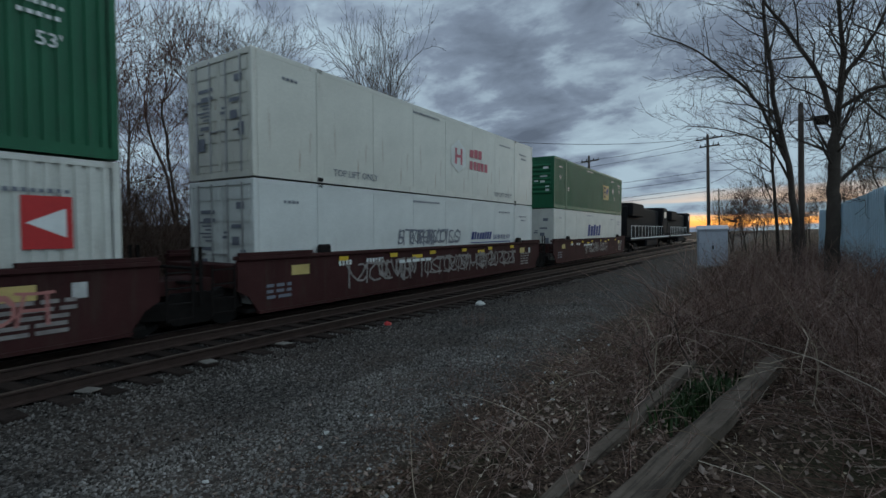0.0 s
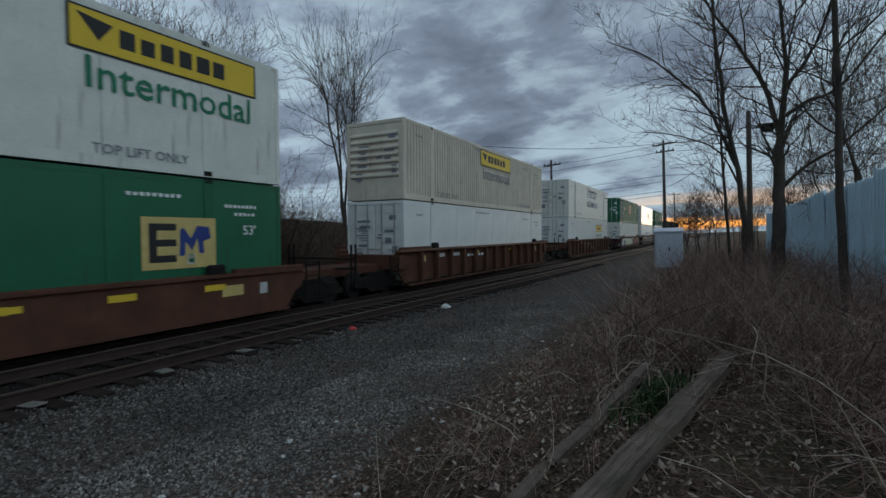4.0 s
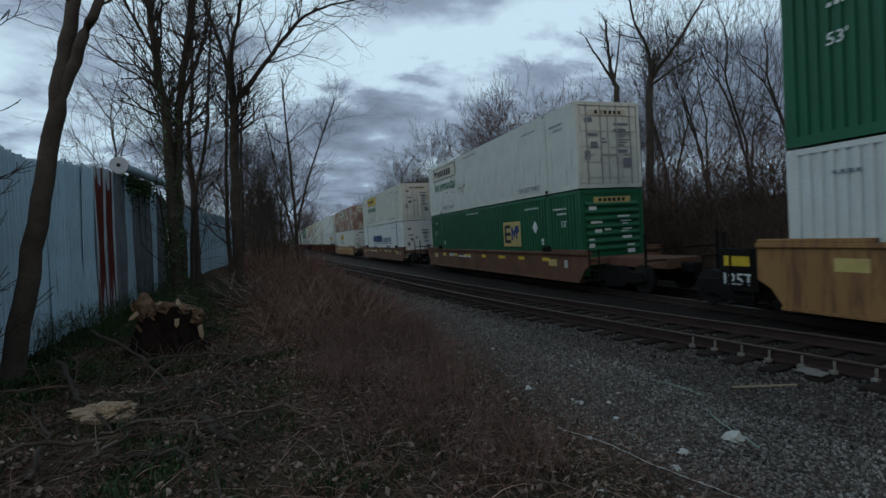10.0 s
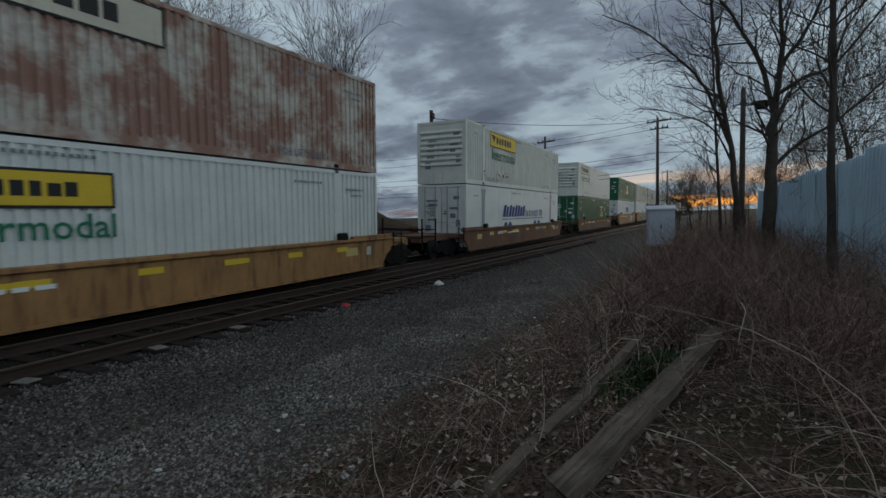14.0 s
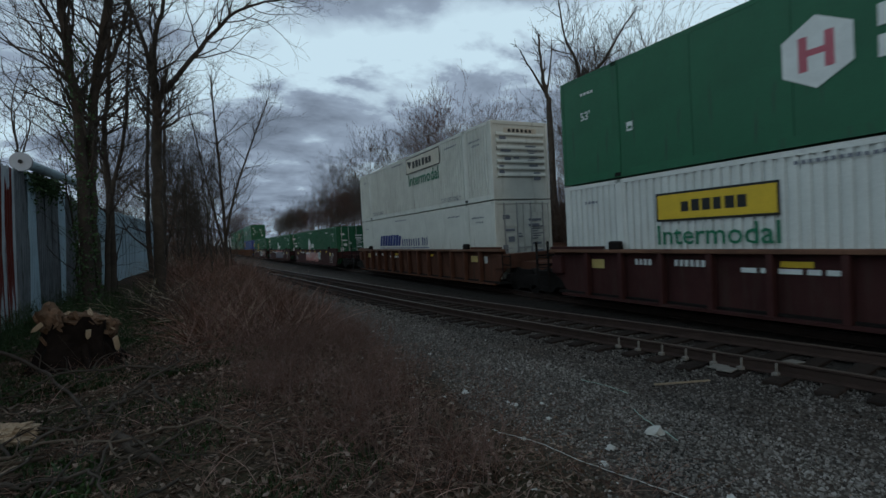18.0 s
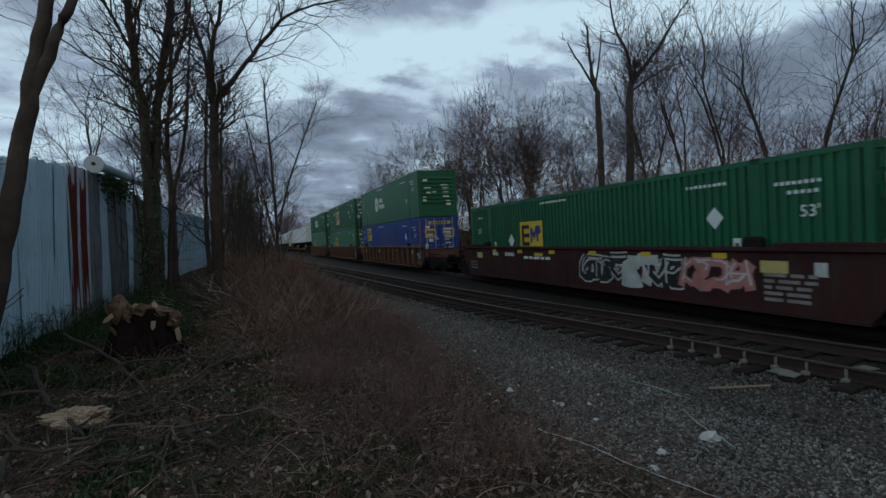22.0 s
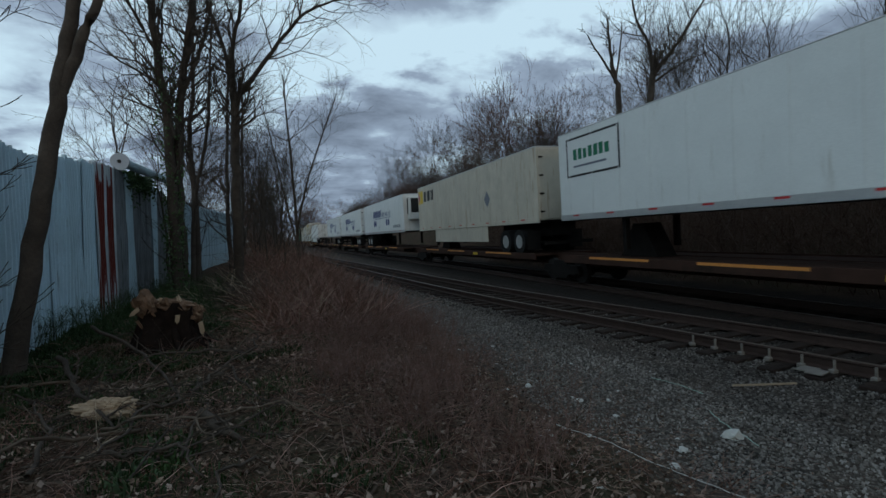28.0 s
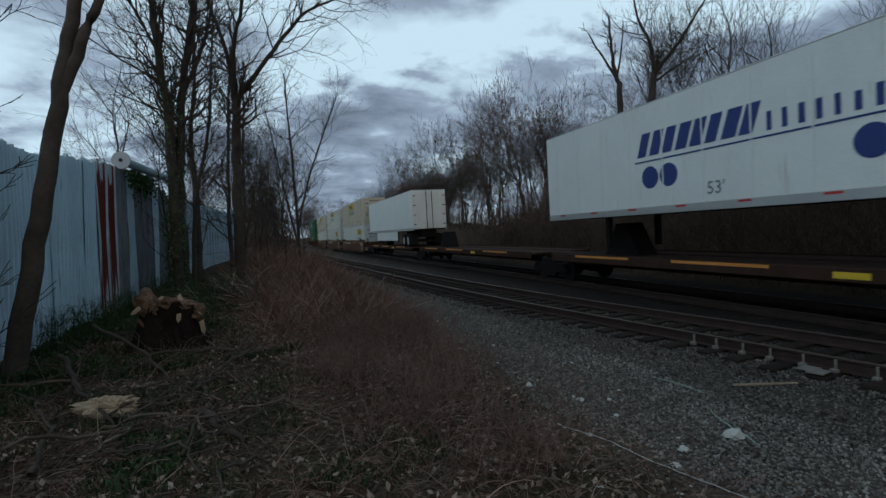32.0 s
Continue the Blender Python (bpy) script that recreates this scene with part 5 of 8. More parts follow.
def trailer(u_front, rear_at, livery, reefer=False, skirt=False, grey=False):
    """A highway trailer without tractor. rear_at: +1 doors towards the front of the train, -1 away from it."""
    root = new("semi_trailer")
    mat = M["cream" if grey else "trailer"]
    z0, z1 = 0.22, 3.05
    bm = B()
    for sy in (-1, 1):
        ya, yb = sorted((sy * HY, sy * (HY - 0.04)))
        box(bm, -HX, HX, ya, yb, z0, z1)
    box(bm, -HX, -HX + 0.04, -HY + 0.04, HY - 0.04, z0, z1)
    box(bm, HX - 0.04, HX, -HY + 0.04, HY - 0.04, z0, z1)
    part("body", bm, mat, root)
    part("roof", box(B(), -HX - 0.005, HX + 0.005, -HY - 0.005, HY + 0.005, z1, z1 + 0.035, 0.012), M["alu"], root, "grey metal roof edge")
    src = None
    for k in range(13):
        m = pose(-HX + 0.6 + k * (CL - 1.2) / 12, -HY - 0.006, 0)
        if src is None:
            src = part("side_post", box(B(), -0.02, 0.02, -0.006, 0.005, z0 + 0.16, z1 - 0.09), mat, root)
            src.matrix_basis = m
        else:
            share("side_post", src, root, m)
    for sy in (-1, 1):
        ya, yb = sorted((sy * (HY + 0.015), sy * (HY - 0.05)))
        part("bottom_rail", box(B(), -HX, HX, ya, yb, z0 - 0.10, z0 + 0.10, 0.01), M["alu"] if not grey else mat, root)
    src = None
    for k in range(9):
        m = pose(-HX + 0.9 + k * 1.75, -HY - 0.019, z0 + 0.03)
        if src is None:
            src = side_quad(root, -0.16, 0.16, 0, 0.05, "redtxt", "reflector", 0)
            src.matrix_basis = m
        else:
            share("reflector", src, root, m)
    part("floor_frame", box(B(), -HX + 0.1, HX - 0.1, -HY + 0.06, HY - 0.06, z0 - 0.10, z0), M["iron"], root)
    r = rear_at
    for sy in (-1, 1):
        bm = B()
        ya, yb = sorted((sy * 0.01, sy * (HY - 0.06)))
        xa, xb = sorted((r * (HX + 0.004), r * (HX + 0.045)))
        box(bm, xa, xb, ya, yb, z0 + 0.05, z1 - 0.06, 0.01)
        door = part("door", bm, mat, root)
        bm = B()
        xa, xb = sorted((r * (HX + 0.047), r * (HX + 0.08)))
        box(bm, xa, xb, sy * 0.22 - 0.02, sy * 0.22 + 0.02, z0 - 0.02, z1 - 0.05)
        part("lock_rod", bm, M["iron"], door, "dark lock rod")
        bm = B()
        for k in range(4):
            box(bm, xa, xb, sy * (HY - 0.16) - 0.09, sy * (HY - 0.16) + 0.09, z0 + 0.3 + k * 0.7, z0 + 0.36 + k * 0.7)
        part("hinges", bm, M["iron"], door, "dark door hinges")
    part("bumper", box(B(), *sorted((r * (HX - 0.05), r * (HX + 0.05))), -1.1, 1.1, -0.75, -0.62), M["iron"], root)
    part("chassis", box(B(), *sorted((r * (HX - 4.6), r * (HX - 0.3))), -0.55, 0.55, -0.40, z0 - 0.10), M["iron"], root)
    for dx in (1.75, 3.0):
        xw = r * (HX - dx)
        part("axle", tube_y(B(), xw, -0.62, 0.07, -1.0, 1.0, 8), M["iron"], root)
        for sy in (-1, 1):
            bm = B()
            tube_y(bm, xw, -0.62, 0.51, *sorted((sy * 0.72, sy * 1.26)), 24)
            w = part("wheel", bm, M["tyre"], root, "black double tyre")
            part("rim", tube_y(B(), xw, -0.62, 0.28, *sorted((sy * 1.20, sy * 1.268)), 16), M["alu"], w, "bright wheel rim")
    for sy in (-1, 1):
        part("landing_leg", box(B(), -r * (HX - 2.9) - 0.08, -r * (HX - 2.9) + 0.08, sy * 0.95 - 0.08, sy * 0.95 + 0.08, -0.85, z0 - 0.10, 0.01), M["iron"], root)
        part("mudflap", box(B(), *sorted((r * (HX - 0.95), r * (HX - 0.97))), sy * 1.0 - 0.3, sy * 1.0 + 0.3, -0.95, -0.2), M["tyre"], root)
    if skirt:
        part("side_skirt", box(B(), *sorted((-r * (HX - 3.4), r * (HX - 4.8))), -HY + 0.01, -HY + 0.03, -0.62, z0 - 0.11, 0.006), mat, root, "pale side skirt")
    if reefer:
        f = -r
        bm = B()
        box(bm, *sorted((f * (HX + 0.01), f * (HX + 0.42))), -1.0, 1.0, 1.05, 2.85, 0.08)
        unit = part("cooling_unit", bm, M["trailer"], root, "white cooling unit with black grille")
        part("grille", box(B(), *sorted((f * (HX + 0.1), f * (HX + 0.3))), -1.03, -1.003, 1.5, 2.7), M["black"], unit)
        part("grille", box(B(), *sorted((f * (HX + 0.422), f * (HX + 0.435))), -0.8, 0.2, 1.6, 2.7), M["black"], unit)
    if livery == "alliance":
        alliance(root, 0.2, 1.0, 0.35)
        lettering(root, "53'", -0.9, 0.62, 0.42, "greytxt")
        blocks(root, 4.6, 7.0, 0.55, 0.78, 9, "greytxt")
    elif livery == "corner_sign":
        side_quad(root, -7.6, -4.9, 1.55, 2.85, "black", "sign_border", SIDE_Y - 0.003)
        side_quad(root, -7.53, -4.97, 1.62, 2.78, "trailer", "sign", SIDE_Y - 0.006)
        blocks(root, -7.2, -5.3, 2.1, 2.45, 7, "greentxt", 0.0, 0.010)
        side_quad(root, -7.2, -5.5, 1.85, 1.92, "greytxt", "name_bar", SIDE_Y - 0.010)
    elif livery == "sun_square":
        side_quad(root, -7.9, -6.9, 1.95, 2.8, "yellow", "sign", SIDE_Y - 0.004)
        decal(root, [(-7.9, 1.95), (-7.5, 2.38), (-7.9, 2.8)], "pinktxt", 0.007)
        blocks(root, -6.7, -4.5, 2.05, 2.7, 3, "black", 0.1)
        decal(root, [(3.4, 1.0), (3.75, 1.4), (3.4, 1.8), (3.05, 1.4)], "greytxt", 0.006, "diamond_placard")
    words = {"alliance": "white trailer with navy bars and discs", "corner_sign": "plain white trailer with framed green sign", "sun_square": "cream trailer with pale side skirt", "plain": "plain white trailer with rear doors"}[livery]
    tagged(root, words + " riding on a spine car", "trailer", "trailers on the train")
    MOVERS.append((root, u_front - HX, 2.10))
    return root


def spine_car(u_front):
    """A low centre-sill car with wheel runways, a hitch and trucks."""
    root = new("spine_car")
    part("centre_sill", box(B(), -HX - 0.9, HX + 0.9, -0.33, 0.33, 0.55, 0.98, 0.02), M["deck"], root)
    for sy in (-1, 1):
        ya, yb = sorted((sy * 0.45, sy * 1.36))
        part("runway", box(B(), -HX + 0.2, HX - 0.2, ya, yb, 0.92, 0.99), M["deck"], root)
        ya, yb = sorted((sy * 1.36, sy * 1.42))
        part("side_sill", box(B(), -HX + 0.2, HX - 0.2, ya, yb, 0.78, 1.04, 0.01), M["deck"], root)
    src = None
    for k in range(7):
        m = pose(-HX + 1.0 + k * 2.35, 0, 0)
        if src is None:
            src = part("cross_bearer", box(B(), -0.12, 0.12, -1.36, 1.36, 0.74, 0.915), M["iron"], root)
            src.matrix_basis = m
        else:
            share("cross_bearer", src, root, m)
    bm = B()
    prism(bm, [(-6.2, 0.99), (-4.6, 0.99), (-5.2, 2.0), (-5.6, 2.0)], -0.35, 0.35)
    part("hitch", bm, M["iron"], root, "steel trailer hitch stand")
    for x in (3.2, -2.2, -6.4):
        side_quad(root, x, x + 2.6, 0.95, 1.02, "orangesign", "stencil", -1.425)
    side_quad(root, 1.6, 2.2, 0.84, 0.96, "yellow", "stencil", -1.425)
    truck_parts(root, -HX - 0.6)
    part("drawbar", box(B(), -HX - 1.9, -HX - 0.9, -0.15, 0.15, 0.6, 0.9), M["iron"], root)
    tagged(root, "rusty brown low spine car carrying a trailer", "spine car", "railcars of the train")
    MOVERS.append((root, u_front - HX, 0.0))


for u, r, lv, kw in ((-493.5, 1, "plain", {}), (-511.6, 1, "corner_sign", {}), (-529.3, 1, "sun_square", {"skirt": True, "grey": True}), (-549.2, -1, "alliance", {"reefer": True}),
                     (-567.9, 1, "alliance", {}), (-585.5, 1, "alliance", {}), (-620.4, 1, "plain", {"skirt": True})):
    trailer(u, r, lv, **kw)
    spine_car(u)
spine_car(-603.0)


def locomotive(u_front, sx):
    root = new("locomotive")
    L = 11.2
    part("platform", box(B(), -L, L, -1.5, 1.5, 1.1, 1.45, 0.03), M["loco"], root)
    part("long_hood", box(B(), -L + 0.8, L - 5.2, -1.0, 1.0, 1.45, 4.3, 0.12), M["loco"], root)
    part("radiator", box(B(), -L + 1.0, -L + 6.0, -1.45, 1.45, 3.3, 4.55, 0.1), M["loco"], root)
    part("cab", box(B(), L - 5.1, L - 2.2, -1.5, 1.5, 1.45, 4.7, 0.15), M["loco"], root)
    part("nose", box(B(), L - 2.2, L - 0.8, -0.9, 0.9, 1.45, 3.0, 0.2), M["loco"], root)
    part("fuel_tank", box(B(), -3.2, 3.2, -1.4, 1.4, 0.35, 1.1, 0.15), M["loco"], root)
    for sy in (-1, 1):
        part("side_stripe", box(B(), -L + 0.2, L - 0.2, *sorted((sy * 1.502, sy * 1.51)), 1.25, 1.36), M["whitetxt"], root, "white stripe")
        part("window", box(B(), L - 4.4, L - 2.9, *sorted((sy * 1.502, sy * 1.51)), 3.5, 4.2), M["alu"], root, "cab side window")
        bm = B()
        for k in range(12):
            x = -L + 0.6 + k * 1.6
            box(bm, x - 0.02, x + 0.02, *sorted((sy * 1.42, sy * 1.46)), 1.45, 2.45)
        box(bm, -L + 0.6, L - 3, *sorted((sy * 1.42, sy * 1.46)), 2.42, 2.47)
        part("hand_rail", bm, M["whitetxt"], root)
    for x in (-7.4, 7.4):
        truck_parts(root, x)
    tagged(root, "black diesel freight locomotive with a white side stripe", "locomotive", "locomotives of the train")
    MOVERS.append((root, u_front - L, 0.0))


locomotive(67.3, 1)
locomotive(90.6, 1)

# ================= fences =================


def sheet_mesh(w, h, depth=0.075, period=0.155, seed=0):
    """A corrugated metal sheet, a little buckled, with real thickness."""
    bm = B()
    n = max(8, int(w / period * 8))
    wave = (0, 0, 0, 0.5, 1, 1, 1, 0.5)
    rnd = random.Random(seed)
    ph = rnd.uniform(0, 6)
    rows = []
    for th in (0.0, 0.004):
        for z in (0.0, h * 0.5, h):
            rows.append([bm.verts.new((w * i / n, depth * wave[i % 8] + th + 0.03 * math.sin(ph + z + i * 0.08), z + (0.02 * math.sin(ph * 3 + i * 0.3) if z == h else 0))) for i in range(n + 1)])
    for a1, b1, flip in ((0, 1, 0), (1, 2, 0), (3, 4, 1), (4, 5, 1)):
        for i in range(n):
            q = (rows[a1][i], rows[a1][i + 1], rows[b1][i + 1], rows[b1][i])
            bm.faces.new(q[::-1] if flip else q)
    for i in range(n):
        bm.faces.new((rows[2][i], rows[2][i + 1], rows[5][i + 1], rows[5][i]))
    return bm


def fence(name, p0, p1, top0, top1, label, mats, w=0.86, gaps=(), base=None):
    root = tagged(new(name), label, "fence")
    d = Vector((p1[0] - p0[0], p1[1] - p0[1]))
    n = int(d.length / w)
    ang = math.degrees(math.atan2(d.y, d.x))
    for i in range(n):
        k = i / max(1, n - 1)
        x, y = p0[0] + d.x * i / n, p0[1] + d.y * i / n
        gz = ground_z(x, y) - 0.12
        h = top0 + (top1 - top0) * k - gz + random.uniform(-0.05, 0.05)
        if i in gaps:
            continue
        mname = mats(i)
        ob = part("metal_sheet", sheet_mesh(d.length / n + 0.13, h, seed=i), M[mname], root)
        ob.matrix_basis = pose(x, y + (0.012 if i % 2 else 0), gz, random.uniform(-0.5, 0.5), random.uniform(-0.3, 0.3), ang)
    for i in range(0, n, 3):
        x, y = p0[0] + d.x * i / n, p0[1] + d.y * i / n
        nrm = Vector((-d.y, d.x)).normalized() * -0.09
        gz = ground_z(x, y) - 0.1
        h = top0 + (top1 - top0) * i / n - 0.1
        bm = box(B(), -0.045, 0.045, -0.045, 0.045, 0, h - gz, 0.005)
        ob = part("fence_post", bm, M["timber"], root)
        ob.matrix_basis = pose(x, y - 0.13, gz, 0, 0, ang)
    return root


# along the bank behind the operator's left: newer sheets, then a rust-striped pair, then old dark sheets
fence("corrugated_fence", (-5.0, -3.70), (-15.3, -4.15), 3.20, 4.10, "blue-grey corrugated metal fence with rust-red stripes on the bank", lambda i: "rustrun" if i >= 9 else "fence")
fence("old_fence", (-15.6, -4.2), (-24.0, -4.55), 4.15, 4.15, "dark weathered sheet metal fence, bent and overgrown", lambda i: "fence" if i % 4 == 1 else "fencedk")
fence("far_fence", (-24.2, -4.5), (-46.0, -3.4), 4.1, 4.2, "pale grey corrugated metal fence behind the trees", lambda i: "fence")
fence("metal_fence", (28.0, -1.85), (6.0, -2.75), 2.75, 3.1, "pale blue-grey corrugated metal fence behind brambles", lambda i: "fence", w=1.0)
# white roller lying along the top of the old sheets
roll = tagged(new("top_roller"), "white round-ended metal roller along the fence top", "roller")
bm = B()
n = 20
tube_y(bm, 0, 0, 0.24, 0, 0.08, 24)
part("end_disc", bm, M["cabinet"], roll)
part("hub", tube_y(B(), 0, 0, 0.05, -0.03, 0.0, 12), M["black"], roll, "black hub")
part("tube", tube_y(B(), 0, 0, 0.13, 0.08, 5.2, 16), M["fence"], roll)
roll.matrix_basis = pose(-15.75, -4.12, 4.36, 0, 0, 86)

# ================= poles, wires, cabinet =================


def utility_pole(x, y, top, arms, lean=0.0, r=0.15, lampish=False):
    root = tagged(new("utility_pole"), "dark weathered wooden utility pole with crossarms", "utility pole")
    verts, faces = [], []
    tube_path(verts, faces, [np.array((0, 0, z)) for z in (-0.3, 3, 6, top)], [r * 1.15, r * 1.05, r * 0.95, r * 0.75], 10)
    mesh_ob("pole", verts, faces, M["pole"], root, smooth=True)
    for z, L, ang in arms:
        bm = box(B(), -L, L, -0.06, 0.06, -0.06, 0.06, 0.01)
        ob = part("crossarm", bm, M["pole"], root)
        ob.matrix_basis = pose(0, -0.12, z, 0, 0, ang)
        for dx in (-L + 0.1, -L * 0.4, L * 0.4, L - 0.1):
            bm = B()
            bmesh.ops.create_cone(bm, cap_ends=True, segments=8, radius1=0.06, radius2=0.035, depth=0.2, matrix=Matrix.Translation((dx, 0, 0.16)))
            part("insulator", bm, M["wire"], ob)
    root.matrix_basis = pose(x, y, ground_z(x, y), 0, lean, 0)
    return root


utility_pole(51.8, 4.75, 11.0, [(10.6, 1.2, 70), (9.9, 0.9, 70)])
utility_pole(27.0, 15.6, 8.4, [(8.0, 0.45, 20), (7.2, 0.55, 20), (6.4, 0.45, 20)])
utility_pole(53.8, 16.5, 10.6, [(10.0, 1.1, 75)])
utility_pole(120, 9.0, 11.0, [(10.5, 1.1, 90)])
# yard light on a short pole
yl = tagged(new("yard_lamp"), "unlit flood lamp on a tall wooden post", "lamp post")
verts, faces = [], []
tube_path(verts, faces, [np.array((0, 0, z)) for z in (-0.3, 2, 5, 7.2)], [0.13, 0.12, 0.11, 0.10], 10)
mesh_ob("post", verts, faces, M["pole"], yl, smooth=True)
part("arm", box(B(), 0.0, 0.06, -0.7, 0.0, 6.4, 6.46), M["iron"], yl)
lh = part("lamp_head", box(B(), -0.22, 0.22, -0.95, -0.45, 6.2, 6.55, 0.06), M["iron"], yl)
lh.matrix_basis = pose(0, 0, 0.0)
yl.matrix_basis = pose(26.2, -1.15, 0.2)
# dangling lamp arm on the big pole
ar = tagged(new("street_lamp_arm"), "dark street lamp head on the pole's side arm", "street lamp")
part("arm", box(B(), -0.03, 0.03, -1.6, 0.0, 2.95, 3.01), M["iron"], ar)
part("head", box(B(), -0.16, 0.16, -2.2, -1.5, 2.75, 2.95, 0.06), M["iron"], ar)
ar.matrix_basis = pose(51.8, 4.6, 0)

WIRES = [((51.8, 4.75, 10.75), (27.0, 15.6, 8.2)), ((51.8, 4.75, 10.7), (53.8, 16.5, 10.1)), ((53.8, 16.5, 10.1), (56, 60, 11)), ((51.8, 4.75, 9.9), (56, 62, 9.6)),
         ((51.8, 4.75, 7.6), (57, 64, 8.2)), ((51.8, 4.75, 7.0), (57, 64, 7.4)), ((51.8, 4.75, 6.1), (57, 64, 6.3)), ((51.8, 4.75, 5.7), (57, 64, 5.8)),
         ((51.8, 4.75, 10.7), (46, -40, 10.5)), ((51.8, 4.75, 7.6), (46, -40, 8.0)), ((51.8, 4.75, 9.9), (46, -40, 9.5)), ((27.0, 15.6, 7.3), (53.8, 16.5, 9.9)), ((51.8, 4.75, 6.4), (26.2, -1.15, 6.9))]
for a1, b1 in WIRES:
    verts, faces = [], []
    pa, pb = np.array(a1), np.array(b1)
    tube_path(verts, faces, [pa + (pb - pa) * k / 14 - np.array((0, 0, 4 * 0.9 * (k / 14) * (1 - k / 14) * np.linalg.norm(pb - pa) / 50)) for k in range(15)], [0.018] * 15, 4)
    tagged(mesh_ob("overhead_wire", verts, faces, M["wire"]), "thin black overhead wire strung between utility poles", "cable", "overhead wires")

cabn = tagged(new("equipment_cabinet"), "pale grey metal signal cabinet with a low gabled roof", "cabinet")
part("plinth", box(B(), -0.85, 0.85, -0.75, 0.75, 0, 0.14, 0.01), M["concrete"], cabn)
part("body", box(B(), -0.78, 0.78, -0.68, 0.68, 0.14, 2.02, 0.02), M["cabinet"], cabn)
bm = B()
prism(bm, [(-0.86, 2.02), (0.86, 2.02), (0.86, 2.08), (0.0, 2.27), (-0.86, 2.08)], -0.74, 0.74)
part("roof", bm, M["cabinet"], cabn)
part("door", box(B(), -0.70, 0.70, 0.682, 0.70, 0.22, 1.92, 0.005), M["cabinet"], cabn)
part("door", box(B(), -0.80, -0.782, -0.6, 0.6, 0.22, 1.92), M["cabinet"], cabn)
part("handle", box(B(), -0.83, -0.802, -0.03, 0.03, 1.0, 1.2), M["iron"], cabn)
cabn.matrix_basis = pose(30.0, 2.6, 0.02, 0, 0, 8)

# crossing signal far down the line
sig = tagged(new("crossing_signal"), "railway crossing signal post with red lamps", "signal")
M["redglow"] = bpy.data.materials.new("red_signal_glow")
M["redglow"].use_nodes = True
M["redglow"].node_tree.nodes["Principled BSDF"].inputs["Emission Color"].default_value = (1, 0.06, 0.03, 1)
M["redglow"].node_tree.nodes["Principled BSDF"].inputs["Emission Strength"].default_value = 3.0
M["redglow"].node_tree.nodes["Principled BSDF"].inputs["Base Color"].default_value = (0.3, 0.02, 0.02, 1)
part("mast", box(B(), -0.06, 0.06, -0.06, 0.06, 0, 3.6), M["alu"], sig)
for y in (-0.4, 0.4):
    hd = part("lamp_hood", box(B(), -0.12, 0.05, y - 0.2, y + 0.2, 2.3, 2.7, 0.04), M["iron"], sig)
    part("lens", box(B(), -0.135, -0.122, y - 0.11, y + 0.11, 2.39, 2.61), M["redglow"], hd, "glowing red lens")
sig.matrix_basis = pose(76, 7.0, 0)

# ================= timbers, stump, litter =================


def old_timber(p0, p1, w, h, name, label):
    a1, b1 = Vector(p0), Vector(p1)
    L = (b1 - a1).length
    bm = B()
    bmesh.ops.create_cube(bm, size=1.0)
    bmesh.ops.subdivide_edges(bm, edges=[e for e in bm.edges if abs((e.verts[0].co - e.verts[1].co).x) > 0.5], cuts=14)
    for v in bm.verts:
        c = v.co.copy()
        v.co = Vector((c.x * L, c.y * w, c.z * h))
        v.co += Vector((0, noise.noise(v.co * 1.7) * 0.018, noise.noise(v.co * 2.1 + Vector((5, 0, 0))) * 0.014))
        if abs(c.x) > 0.45:
            v.co.x += noise.noise(v.co * 6) * 0.18
    ob = part(name, bm, M["beam"], None)
    tagged(ob, label, "timber")
    ob.matrix_world = Matrix.Translation((a1 + b1) / 2) @ (b1 - a1).to_track_quat("X", "Z").to_matrix().to_4x4()
    return ob


old_timber((2.75, 0.76, 0.36), (6.85, -0.08, 0.48), 0.19, 0.10, "timber_beam", "long grey weathered timber beam lying in brambles")
old_timber((2.7, 1.22, 0.27), (6.15, 0.74, 0.49), 0.10, 0.07, "timber_beam", "narrow grey weathered timber lying in dry grass")
old_timber((7.6, 1.45, 0.30), (8.3, 1.2, 0.50), 0.13, 0.04, "broken_board", "pale broken board sticking out of the weeds")


def torn_lump(parent, name, mat, at, size, seed, label="", turn=(0, 0, 0)):
    bm = B()
    bmesh.ops.create_icosphere(bm, subdivisions=3, radius=1)
    for v in bm.verts:
        k = 1 + 0.45 * noise.noise(v.co * 1.6 + Vector((seed, 0, 0))) + 0.35 * noise.noise(v.co * 4.5 + Vector((0, seed, 0)))
        v.co = Vector((v.co.x * size[0] * k, v.co.y * size[1] * k, v.co.z * size[2] * k))
    ob = part(name, bm, M[mat], parent, label)
    ob.matrix_basis = pose(*at, *turn)
    return ob


